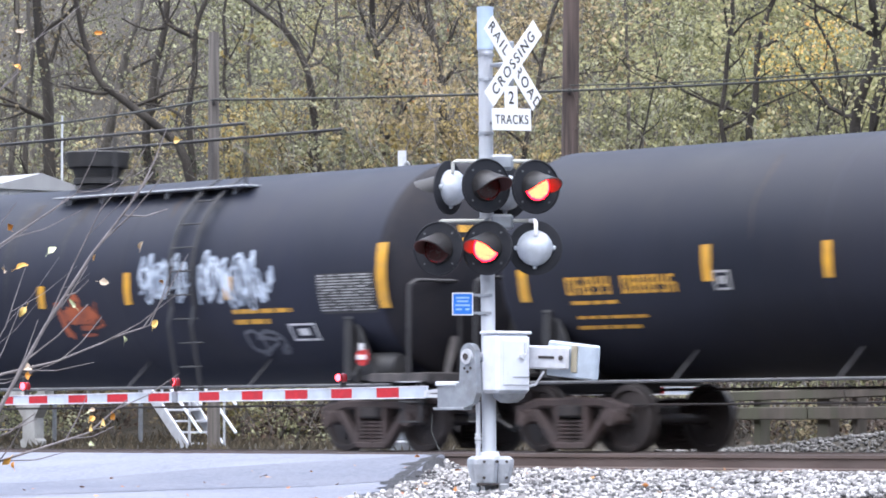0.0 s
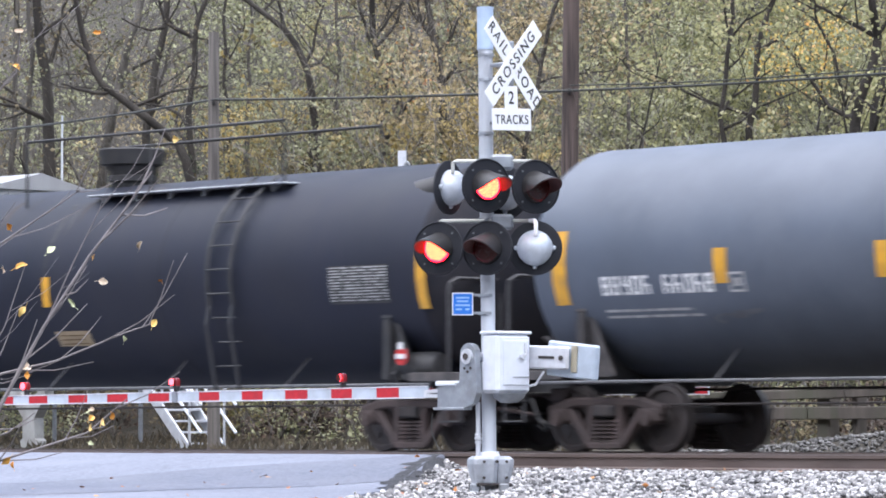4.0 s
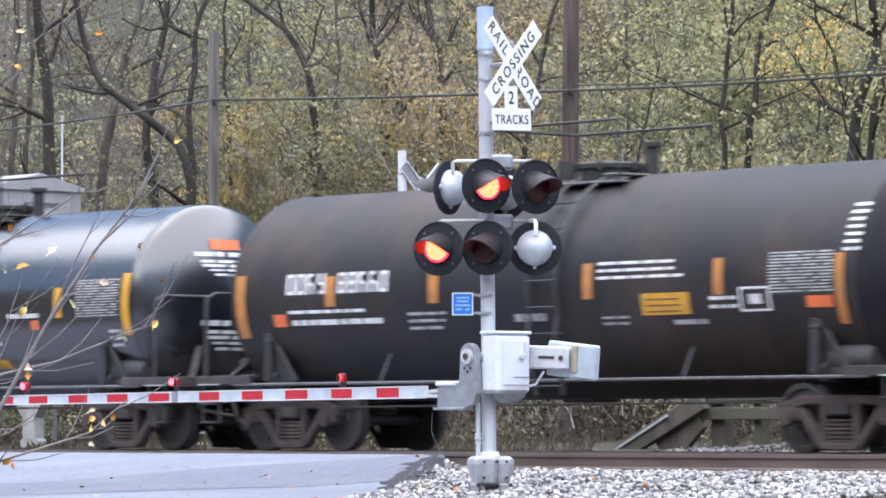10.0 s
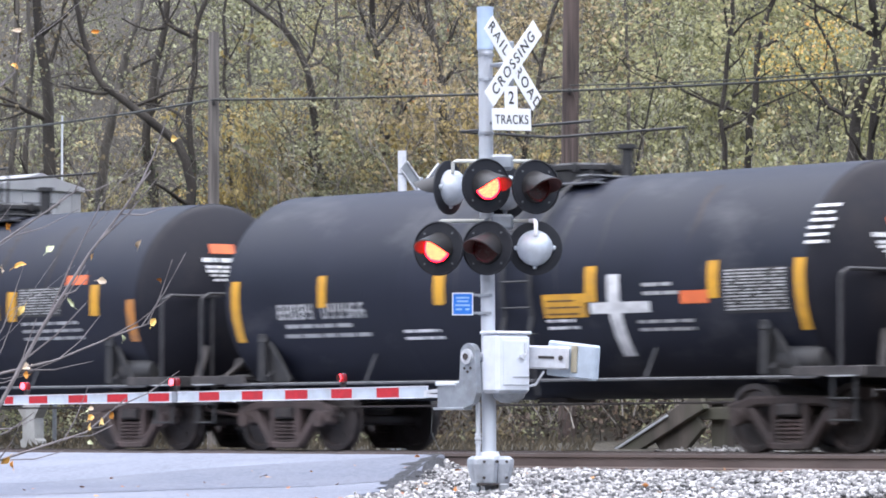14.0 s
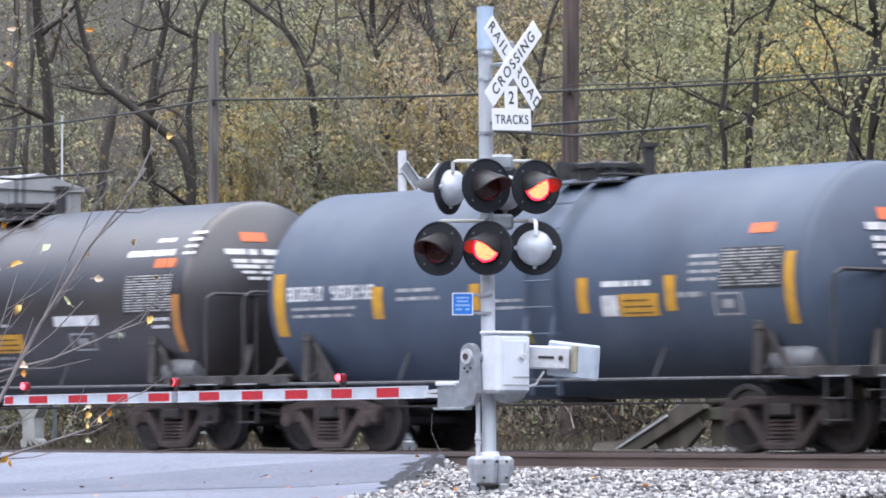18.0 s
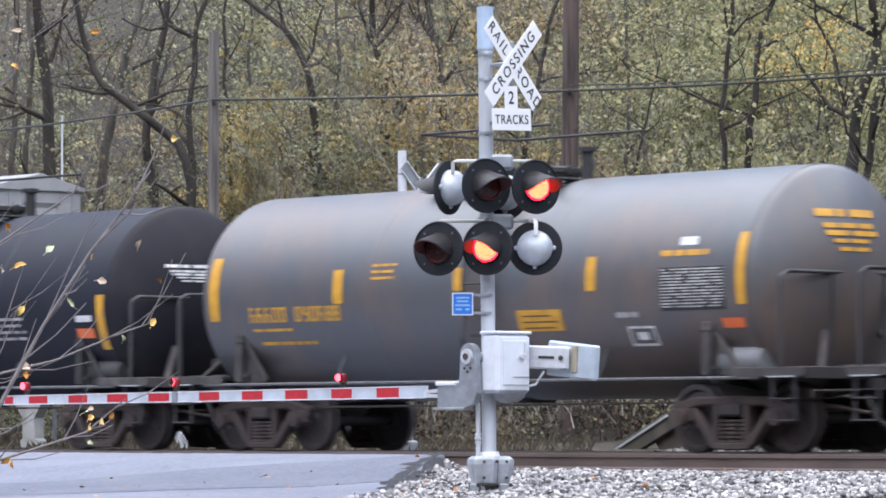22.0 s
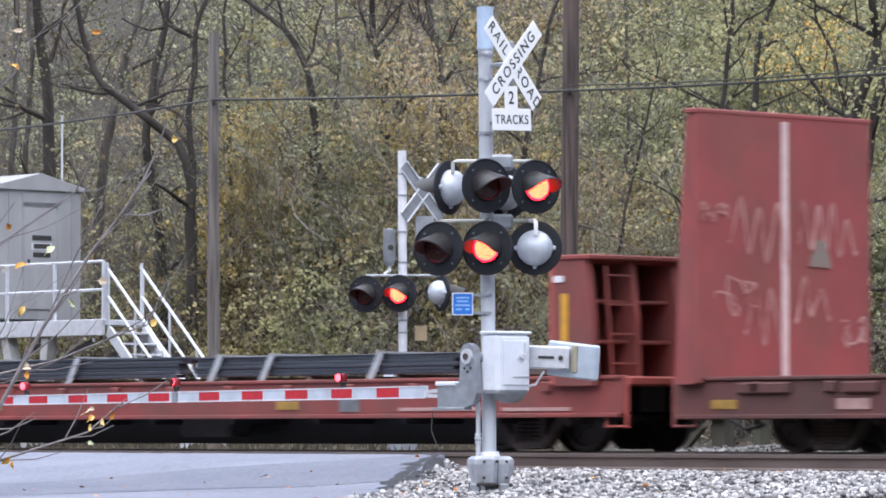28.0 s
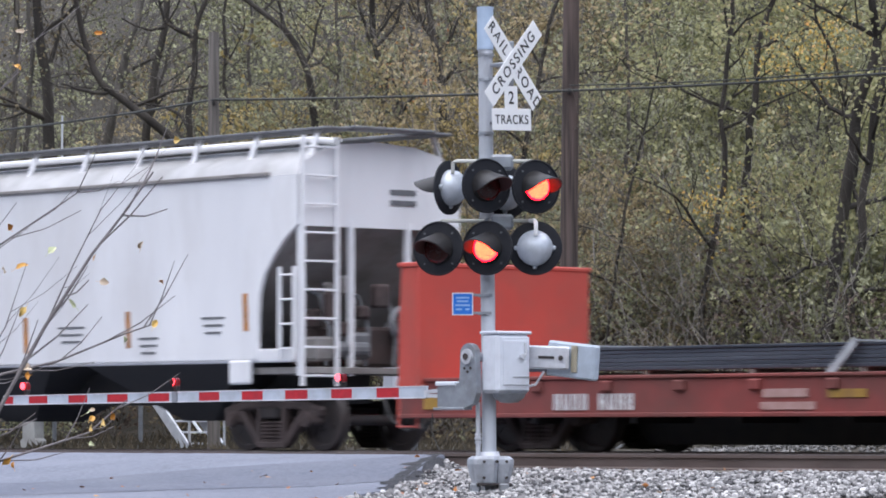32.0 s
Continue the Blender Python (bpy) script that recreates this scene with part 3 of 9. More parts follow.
ME_WHEEL, ME_FRAME, ME_SPRING, ME_BOLSTER = wheelset_mesh(), side_frame_mesh(), springs_mesh(), bolster_mesh()


def child(name, me, parent, m=None):
    ob = new(name, me)
    ob.parent = parent
    if m is not None:
        ob.matrix_basis = m
    return ob


def truck(car, u, x):
    """A two-axle truck under a car."""
    tr = child("truck", ME_BOLSTER, car, pose(x, 0, 0))
    for y, turn in ((-1.0, 0), (1.0, 180)):
        child("side_frame", ME_FRAME, tr, pose(0, y, 0, 0, 0, turn))
        for dx in (-0.17, 0, 0.17):
            child("coil_spring", ME_SPRING, tr, pose(dx, y, 0))
    for dx in (-0.89, 0.89):
        WHEELSETS.append((child("wheelset", ME_WHEEL, tr, pose(dx, 0, R_WHEEL)), u + x + dx, dx))


def coupler(car, x, sg):
    s = Sh()
    s.box((x, 0, 0.86), (1.0, 0.16, 0.17), b=0.03)
    s.box((x + sg * 0.5, 0.02, 0.86), (0.3, 0.3, 0.28), b=0.07)
    s.put("coupler", FRAME_RUST, car, "rusty knuckle coupler")
    h = Sh()
    h.tube([(x + sg * 0.1, -0.3, 0.75), (x + sg * 0.25, -0.28, 0.45), (x + sg * 0.5, -0.2, 0.3), (x + sg * 0.75, -0.1, 0.38)], 0.03, 6)
    h.put("air_hose", STEEL_BK, car, "black rubber air hose")


def wrap(R, zc, x, h, lift=0.006):
    """A point on the near side of a lying cylinder, at height h."""
    k = max(-1, min(1, (h - zc) / R))
    th = math.asin(k)
    return (x, -(R + lift) * math.cos(th), zc + (R + lift) * math.sin(th))


def patch(s, R, zc, x0, x1, h0, h1, lift=0.006, nx=1):
    nz = max(2, int(abs(h1 - h0) / 0.08))
    vs = [wrap(R, zc, x0 + (x1 - x0) * i / nx, h0 + (h1 - h0) * j / nz, lift) for j in range(nz + 1) for i in range(nx + 1)]
    s.add(vs, [(j * (nx + 1) + i, j * (nx + 1) + i + 1, (j + 1) * (nx + 1) + i + 1, (j + 1) * (nx + 1) + i) for j in range(nz) for i in range(nx)])


AMBER = mat("amber_placard", (0.4, 0.225, 0.045), (0.33, 0.18, 0.04), 0.55, scale=7, bump=0.03)
FADED_RED = mat("faded_red_placard", (0.42, 0.15, 0.13), (0.36, 0.12, 0.1), 0.6, scale=7, bump=0.03)
PALE_PINK = mat("pale_pinkish_paint", (0.42, 0.36, 0.36), (0.34, 0.29, 0.29), 0.6, scale=7, bump=0.03)
SOLID = {"stripe": (GOLD, "yellow reflective stripe"), "ostripe": (ORANGE, "faded orange reflective stripe"), "yblock": (GOLD, "yellow warning placard"),
         "oblock": (RED_OR, "orange placard"), "wblock": (LETTER, "white painted bar"), "tblock": (TAN, "tan placard"), "olive": (OLIVE, "dull yellow placard"),
         "cream": (CREAM, "cream placard"), "blue": (PATCH_BLUE, "blue repainted patch on the tank"), "pink": (PINK, "pink and white sticker"), "redblock": (RED_SIGN, "red placard"), "amber": (AMBER, "dull orange-yellow placard"),
         "rust": (FADED_RED, "faded red placard"), "pale": (PALE_PINK, "pale pinkish panel")}
PRINT_BR = mat("brown_placard_print", (0.16, 0.09, 0.03), (0.11, 0.065, 0.025), 0.6, scale=9, bump=0.0)
PRINT_W = mat("grey_white_data_print", (0.5, 0.5, 0.5), (0.38, 0.38, 0.38), 0.6, scale=7, bump=0.0, grime=(0.2, 0.2, 0.2), grime_scale=5, grime_at=0.6)
PANEL_W = mat("white_data_panel", (0.62, 0.62, 0.63), (0.5, 0.5, 0.51), 0.6, scale=5, bump=0.02, grime=(0.36, 0.35, 0.35), grime_scale=4, grime_at=0.62)
PRINT_K = mat("dark_data_print", (0.2, 0.2, 0.21), (0.27, 0.27, 0.28), 0.6, scale=7, bump=0.0)
INK = {"": LETTER, "d": DIM, "g": GOLD}
mark_rng = random.Random(4)


def mark(car, kind, x0, x1, h0, h1):
    """Paint and decals on the near side of a tank: stripes, placards, rows of lettering as bars."""
    R, zc = car["R"], car["zc"]
    s = Sh()
    W, H = x1 - x0, h1 - h0
    if kind in SOLID:
        m, label = SOLID[kind]
        patch(s, R, zc, x0, x1, h0, h1, 0.009 if kind != "blue" else 0.004, 1)
        ob = s.put("placard" if "block" in kind or kind in ("olive", "cream", "pink", "amber", "rust", "pale") else ("paint_patch" if kind == "blue" else "reflective_stripe"), m, car, label)
        if kind in ("yblock", "olive", "cream", "tblock", "pink", "amber"):
            t = Sh()
            for k in range(3):
                z = h1 - H * (k + 0.9) / 3.6
                patch(t, R, zc, x0 + W * 0.1, x1 - W * (0.1 + 0.15 * mark_rng.random()), z - H * 0.07, z, 0.014)
            t.put("print", PRINT_BR if kind != "pink" else RED_SIGN, ob)
        return
    ink = INK[kind[4:]]
    base = kind[:4]
    if base == "text":
        n = max(4, round(W / (H * 0.78)))
        gap = round(n * 0.45)
        step = W / n
        for i in range(n):
            if i == gap:
                continue
            a = x0 + i * step
            g = mark_rng.choice(("111", "101", "110", "011"))
            hm = (h0 + h1) / 2
            patch(s, R, zc, a, a + step * 0.24, h0 if g[0] == "1" else hm, h1)
            patch(s, R, zc, a + step * 0.56, a + step * 0.8, h0, h1 if g[2] == "1" else hm)
            for on, za in ((g[1], hm - H * 0.08), (g[0], h1 - H * 0.16), (g[2], h0)):
                if on == "1":
                    patch(s, R, zc, a + step * 0.24, a + step * 0.56, za, za + H * 0.16)
            s.put("letter", ink, car)
            s = Sh()
    elif base == "line":
        n = max(1, round(H / 0.1))
        for k in range(n):
            z1 = h1 - H * k / n
            z0 = z1 - H / n * (0.42 if n > 1 else 0.7)
            x = x0
            end = x1 - W * 0.18 * mark_rng.random()
            while x < end - 0.02:
                d = min(mark_rng.uniform(0.12, 0.45), end - x)
                patch(s, R, zc, x, x + d, z0, z1)
                x += d + 0.045
        s.put("small_print", ink, car, "rows of small stencilled print")
    elif base == "data":
        ink = {LETTER: PRINT_W}.get(ink, ink)
        ob = Sh()
        patch(ob, R, zc, x0 - 0.02, x1 + 0.02, h0 - 0.02, h1 + 0.02, 0.005)
        pl = ob.put("data_panel", STEEL_BK, car, "black panel with rows of white data print")
        n = max(7, round(H / 0.042))
        for k in range(n):
            z1 = h1 - H * k / n
            x = x0
            while x < x1 - 0.03:
                d = min(mark_rng.uniform(0.08, 0.3), x1 - x)
                patch(s, R, zc, x, x + d, z1 - H / n * mark_rng.uniform(0.36, 0.5), z1, 0.011)
                x += d + mark_rng.choice((0.02, 0.03, 0.09))
        s.put("print", ink, pl)
    elif base == "pane":
        ob = Sh()
        patch(ob, R, zc, x0, x1, h0, h1, 0.006)
        pl = ob.put("data_panel", PANEL_W, car, "white panel with rows of dark data print")
        n = max(6, round(H / 0.06))
        for k in range(n):
            z1 = h1 - H * (k + 0.3) / n
            x = x0 + 0.04
            while x < x1 - 0.06:
                d = min(mark_rng.uniform(0.06, 0.24), x1 - 0.04 - x)
                patch(s, R, zc, x, x + d, z1 - H / n * 0.32, z1, 0.011)
                x += d + mark_rng.choice((0.03, 0.05, 0.12))
        s.put("print", PRINT_K, pl)
    elif base == "fram":
        for a, b, c, d in ((x0, x1, h1 - 0.03, h1), (x0, x1, h0, h0 + 0.03), (x0, x0 + 0.04, h0, h1), (x1 - 0.04, x1, h0, h1)):
            patch(s, R, zc, a, b, c, d)
        patch(s, R, zc, x0 + W * 0.3, x1 - W * 0.3, h0 + H * 0.3, h1 - H * 0.3)
        s.put("stencil_frame", ink, car, "stencilled outline box")


def scrawl(x0, x1, h0, h1, seed, strokes, wide):
    """One unbroken spray-can line of uneven loops across a box; gives left and right edge points."""
    g = random.Random(seed)
    mid, H, W = (h0 + h1) / 2, h1 - h0, x1 - x0
    lean, a, pts = g.uniform(-0.3, 0.3), g.uniform(0, 6.3), []
    for k in range(strokes):
        rx, rz = W / strokes * g.uniform(0.4, 2.8), H * g.uniform(0.1, 0.5)
        cx, cz = x0 + W * (k + 0.5) / strokes, mid + H * g.uniform(-0.15, 0.15)
        way, n = g.choice((-1, 1)), g.randint(3, 10)
        for i in range(n):
            a += way * 0.42
            p = Vector((cx + rx * math.cos(a), cz + rz * math.sin(a)))
            p.x += lean * (p.y - mid)
            if pts and i == 0:
                q = pts[-1]
                pts += [q.lerp(p, 0.33), q.lerp(p, 0.67)]
            pts.append(Vector((min(x1, max(x0, p.x)), min(h1, max(h0, p.y)))))
    out = []
    for i, p in enumerate(pts):
        d = pts[min(i + 1, len(pts) - 1)] - pts[max(i - 1, 0)]
        if d.length < 1e-5:
            d = Vector((1, 0))
        n = Vector((-d.y, d.x)).normalized() * wide * (0.6 + 0.5 * abs(math.sin(i * 0.23 + seed)))
        out += [p + n, p - n]
    return out


def spray(car, x0, x1, h0, h1, material, label, seed, strokes=9, wide=0.05):
    """Graffiti on the tank's side."""
    R, zc = car["R"], car["zc"]
    s = Sh()
    e = scrawl(x0, x1, h0, h1, seed, strokes, wide)
    n = len(e) // 2
    s.add([wrap(R, zc, p.x, p.y, 0.01 + 0.004 * i / len(e)) for i, p in enumerate(e)], [(2 * i, 2 * i + 1, 2 * i + 3, 2 * i + 2) for i in range(n - 1)])
    s.put("graffiti", material, car, label)


def crown(car, x0, x1, h0, h1):
    """A spiky, crown-like daub of orange spray paint, laid on in broad strokes."""
    R, zc = car["R"], car["zc"]
    strokes = [(0.07, ((0.05, 0.85), (0.12, 0.55), (0.15, 0.12))), (0.11, ((0.14, 0.5), (0.3, 0.62), (0.45, 0.6), (0.6, 0.62), (0.76, 0.55))),
               (0.055, ((0.4, 0.66), (0.38, 0.88), (0.45, 0.97), (0.52, 0.86), (0.5, 0.66))), (0.075, ((0.69, 0.74), (0.8, 0.52), (0.68, 0.36))),
               (0.028, ((0.86, 0.86), (0.84, 0.6), (0.95, 0.36), (0.74, 0.27))), (0.07, ((0.2, 0.5), (0.15, 0.3), (0.27, 0.1))),
               (0.03, ((0.45, 0.15), (0.73, 0.16))), (0.045, ((0.47, 0.3), (0.7, 0.31))), (0.1, ((0.28, 0.47), (0.48, 0.5), (0.66, 0.46)))]
    s = Sh()
    for n, (wide, pts) in enumerate(strokes):
        ps = [Vector((x0 + (x1 - x0) * u, h0 + (h1 - h0) * v)) for u, v in pts]
        line = [a.lerp(b, q / 6) for a, b in zip(ps, ps[1:]) for q in range(6)] + [ps[-1]]
        vs = []
        for i, p in enumerate(line):
            t = line[min(i + 1, len(line) - 1)] - line[max(i - 1, 0)]
            side = Vector((-t.y, t.x)).normalized() * wide * 0.85 * (0.45 + 0.55 * math.sin(math.pi * (i + 1) / (len(line) + 1)) ** 0.5 + 0.2 * math.sin(i * 2.1 + n))
            vs += [wrap(R, zc, *(p + side), 0.008 + 0.0012 * n), wrap(R, zc, *(p - side), 0.008 + 0.0012 * n)]
        s.add(vs, [(2 * i, 2 * i + 1, 2 * i + 3, 2 * i + 2) for i in range(len(line) - 1)])
    s.put("graffiti", SPRAY_O, car, "spiky orange spray-paint daub")


STREAK = [mat("rusty_streak", (0.03, 0.021, 0.02), (0.019, 0.016, 0.017), 0.7, scale=3, bump=0.02, stretch=(1, 1, 0.2)), mat("pale_dust_streak", (0.032, 0.032, 0.037), (0.022, 0.022, 0.027), 0.7, scale=3, bump=0.02, stretch=(1, 1, 0.2))]


def streak(car, x, wide, h0, h1, material, k):
    """One run of dirt down the tank's side, narrowing to its foot."""
    R, zc = car["R"], car["zc"]
    n = 8
    vs = []
    for i in range(n + 1):
        h = h1 + (h0 - h1) * i / n
        w = wide * (1 - (i / n) ** 1.6) + 0.006
        d = 0.03 * math.sin(i * 1.1 + k)
        vs += [wrap(R, zc, x + d - w, h, 0.004), wrap(R, zc, x + d + w, h, 0.004)]
    Sh().add(vs, [(2 * i, 2 * i + 1, 2 * i + 3, 2 * i + 2) for i in range(n)]).put("dirt_streak", material, car)


def head_curve(R):
    """A flanged and dished head: crown radius, knuckle radius, the crown's centre and the depth over all."""
    L, k = 1.6 * R, 0.13 * R
    c = -math.sqrt((L - k) ** 2 - (R - k) ** 2)
    return L, k, c, c + L


def head_x(R, r):
    """How far the head stands out at the radius r."""
    L, k, c, dep = head_curve(R)
    turn = (R - k) * L / (L - k)
    return c + math.sqrt(L * L - r * r) if r < turn else math.sqrt(max(0.0, k * k - (r - R + k) ** 2))


def head_mark(car, kind, y0, y1, z0, z1):
    """A placard or lines of print on the domed front head."""
    R, zc, xe = car["R"], car["zc"], car["half"] + car["over"]

    def on(y, z):
        return (xe + head_x(R, min(R, math.hypot(y, z - zc))) + 0.012, y, z)
    W, H = y1 - y0, z1 - z0
    if kind == "oblock":
        rows = [(0.0, 1.0, ((0.0, 1.0),))]
    else:
        rows = [(0.82, 1.0, ((0.0, 0.3), (0.34, 0.47), (0.55, 1.0))), (0.55, 0.67, ((0.08, 0.3), (0.34, 0.62), (0.66, 0.94))), (0.37, 0.49, ((0.1, 0.48), (0.54, 1.0))), (0.2, 0.29, ((0.2, 0.42), (0.47, 0.82))), (0.0, 0.1, ((0.28, 0.5), (0.55, 0.8)))]
    for a, b, runs in rows:
        for p, q in runs:
            s, n = Sh(), 5
            ys = [y0 + W * (p + (q - p) * i / n) for i in range(n + 1)]
            s.add([on(y, z0 + H * a) for y in ys] + [on(y, z0 + H * b) for y in ys], [(i, i + 1, i + n + 2, i + n + 1) for i in range(n)])
            s.put("placard" if kind == "oblock" else "lettering", RED_OR if kind == "oblock" else INK[kind[4:]], car)


RAIL_GREY = mat("dull_grey_handrail", (0.046, 0.044, 0.047), (0.028, 0.027, 0.029), 0.5, scale=6)
RAIL_PALE = mat("dusty_side_rail", (0.13, 0.13, 0.137), (0.085, 0.085, 0.09), 0.55, scale=6)
GEAR_GREY = mat("dusty_grey_underframe", (0.054, 0.049, 0.049), (0.032, 0.029, 0.03), 0.75, scale=4, bump=0.2, rand=0.2, grime=(0.11, 0.095, 0.088), grime_scale=2.5)


def tank_car(uf, ur, paint, label, big=False, bright_walk=False, rails=True, ladder=None):
    """A tank car between its end stripes uf (leading) and ur (trailing)."""
    u, half = (uf + ur) / 2 - (0.05 if big else -0.05), (uf - ur) / 2
    R, zc, over = (1.6, 2.6, 0.16) if big else (1.55, 2.28, 0.13)
    car = new_car("tank_car", u, label, "tank car")
    car["R"], car["zc"], car["half"], car["over"] = R, zc, half, over
    hl = half + over
    n = 6
    Sh().lathe([(-hl + 2 * hl * k / n, R) for k in range(n + 1)], 64, Matrix.Translation((0, 0, zc))).put("tank", paint, car, "", True)
    rr = [0.0, 0.25, 0.5, 0.7, 0.82, 0.88, 0.92, 0.945, 0.965, 0.98, 0.992, 1.0]
    for sg in (-1, 1):
        prof = [(sg * (hl + head_x(R, R * q)), R * q) for q in rr]
        Sh().lathe(prof, 64, Matrix.Translation((0, 0, zc))).put("tank_head", DUSTY if paint in (BLACK, STAINED, RUSTY) else paint, car, "dusty dished end of the tank", True)
    for k in range(0, 4):
        x = -hl + 2 * hl * k / 3
        seams = Sh()
        seams.lathe([(x - 0.04, R), (x - 0.02, R + 0.003), (x + 0.02, R + 0.003), (x + 0.04, R)], 64, Matrix.Translation((0, 0, zc)))
        seams.put("weld_seam", paint, car, "", True)
    # stub sills, bolsters and the saddles that carry the tank
    for sg in (-1, 1):
        xt = sg * (half - 0.6)
        s = Sh()
        s.box((sg * (half + 0.15), 0, 0.98), (2.6, 0.4, 0.36), b=0.03)
        s.put("stub_sill", STEEL_BK, car)
        s = Sh()
        out = [(-1.35, 0.92), (1.35, 0.92), (1.42, 1.1), (1.2, zc - R * 0.62), (0.8, zc - R * 0.86), (0.0, zc - R * 0.99), (-0.8, zc - R * 0.86), (-1.2, zc - R * 0.62), (-1.42, 1.1)]
        s.slab(out, -0.09, 0.09)
        s.put("saddle", STEEL_BK, car, "", m=pose(xt, 0, 0, 0, 0, 90))
        for y in (-1, 1):
            s = Sh()
            e = zc - R * 0.42
            s.bar((xt - 0.1, y * 1.38, 1.02), (xt - 0.05, y * 1.4, e + 0.1), 0.12, 0.16, 0.01)
            s.bar((xt - 0.05, y * 1.34, e), (xt - 0.05, y * 1.46, e + 0.02), 0.2, 0.1, 0.01, side=(1, 0, 0))
            s.bar((xt + 0.5, y * 1.36, 1.02), (xt + 0.04, y * 1.38, e - 0.02), 0.05, 0.09, 0.008)
            s.slab([(xt - 0.02, 1.02), (xt + 0.46, 1.02), (xt + 0.06, e - 0.04), (xt - 0.02, e - 0.02)], y * 1.33 - 0.012, y * 1.33 + 0.012)
            s.put("saddle_web", STEEL_BK if paint in (BLACK, STAINED, RUSTY, GLOSS) else GEAR_GREY, car, "dusty saddle post with a slanting brace")
        truck(car, u, xt)
        coupler(car, sg * (half + 1.05), sg)
        # end platform, hooped safety rail, braces and corner steps
        s = Sh()
        s.box((sg * (half + 0.62), 0, 1.08), (0.86, 2.9, 0.05), b=0.01)
        s.box((sg * (half + 0.5), -1.45, 1.05), (1.3, 0.05, 0.13), b=0.01)
        s.box((sg * (half + 1.06), 0, 1.04), (0.06, 2.9, 0.16), b=0.01)
        s.put("end_platform", GEAR_GREY, car)
        b, c = sg * (half + (0.72 if sg > 0 else 0.9)), 0.16
        top_z = 2.36 if not big else 2.44
        Sh().tube([(b, -1.47, 1.1), (b, -1.47, top_z - c), (b, -1.45, top_z - c * 0.45), (b, -1.47 + c * 0.5, top_z - 0.04), (b, -1.47 + c, top_z), (b, 1.47 - c, top_z), (b, 1.47 - c * 0.5, top_z - 0.04), (b, 1.45, top_z - c * 0.45), (b, 1.47, top_z - c), (b, 1.47, 1.1)], 0.028, 8).put("end_handrail", RAIL_GREY, car, "bent tube safety rail across the end", True)
        for y in (-0.5, 0.5):
            Sh().tube([(b, y, 1.1), (b, y, top_z)], 0.024, 6).put("rail_post", RAIL_GREY, car)
        Sh().bar((sg * (half + 0.95), -0.95, 1.1), (sg * (half + 0.42), -0.3, 1.85), 0.09, 0.05).put("end_brace", GEAR_GREY, car)
        Sh().bar((sg * (half + 0.95), 0.95, 1.1), (sg * (half + 0.42), 0.3, 1.85), 0.09, 0.05).put("end_brace", GEAR_GREY, car)
        s = Sh()
        for z in (0.42, 0.7):
            s.box((sg * (half + 0.78), -1.47, z), (0.42, 0.14, 0.025), b=0.006)
        for x in (half + 0.58, half + 0.98):
            s.bar((sg * x, -1.47, 0.4), (sg * x, -1.47, 1.0), 0.05, 0.015, side=(1, 0, 0))
        s.put("sill_step", STEEL_BK, car, "steel corner steps")
        Sh().box((sg * (half + 0.78), -1.52, 0.985), (0.46, 0.06, 0.02), b=0.004).put("step_edge", STRAP, car, "pale edge of the top step")
        Sh().tube([(sg * (half + 1.15), -1.3, 0.72), (sg * (half + 1.12), -1.3, 0.8), (sg * (half + 1.12), 0.0, 0.82)], 0.018, 6).put("uncoupling_lever", GEAR_GREY, car)
        s = Sh()
        s.tube([(sg * (half + 0.3), -0.62, 0.66), (sg * (half + 0.9), -0.6, 0.6), (sg * (half + 1.25), -0.35, 0.52)], 0.028, 6)
        s.box((sg * (half + 0.55), -0.75, 0.78), (0.34, 0.24, 0.2), b=0.03)
        s.put("brake_pipe", FRAME_RUST, car)
    s = Sh()
    s.box((-half - 0.86, -0.35, 1.55), (0.2, 0.3, 0.36), b=0.05)
    s.box((-half - 0.82, -0.05, 1.28), (0.3, 0.4, 0.28), b=0.06)
    s.cyl((-half - 0.86, -0.8, 1.3), (-half - 0.86, -0.35, 1.3), 0.1, n=12)
    s.bar((-half - 0.84, -0.35, 1.1), (-half - 0.84, -0.35, 2.35), 0.12, 0.06)
    s.put("hand_brake_gear", GEAR_GREY, car, "dusty hand brake housing and valves")
    # side running rail with its hangers
    zr = 0.95 if big else 0.98
    s = Sh()
    s.tube([(-half - 0.3, -1.45, zr), (half + 0.3, -1.45, zr)], 0.024, 6)
    s.put("side_rail", RAIL_PALE, car, "dusty side grab rail")
    k = 6 if big else 4
    for i in range(1, k):
        x = -half + 2 * half * i / k
        s = Sh()
        s.bar((x, -1.44, zr), (x + 0.05, -math.sqrt(R * R - (zc - zr - 0.42) ** 2), zr + 0.42), 0.045, 0.012, side=(1, 0, 0))
        s.put("rail_bracket", RAIL_GREY, car)
    # brake gear under the belly
    s = Sh()
    s.lathe([(-0.42, 0), (-0.4, 0.18), (-0.3, 0.22), (0.3, 0.22), (0.4, 0.18), (0.42, 0)], 16, Matrix.Translation((half - 0.2, -1.15, 1.2)))
    s.put("air_reservoir", STEEL_GR if paint in (SLATE, BLUEG, TANK_GREY, TAUPE) else STEEL_BK, car, "horizontal air reservoir", True)
    s = Sh()
    s.tube([(-half + 0.6, -0.85, 0.64), (half - 0.6, -0.85, 0.67)], 0.016, 6)
    s.tube([(-half + 0.6, 0.5, 0.86), (half - 0.6, 0.5, 0.86)], 0.02, 6)
    if not big:
        s.box((-0.2, 0, 0.84), (0.7, 0.6, 0.3), b=0.05)
    s.put("brake_rigging", STEEL_DK, car)
    s = Sh()
    x = -half - 0.95
    s.lathe([(0, 0.24), (-0.02, 0.27), (-0.04, 0.24)], 20, pose(x, 0.7, 1.9))
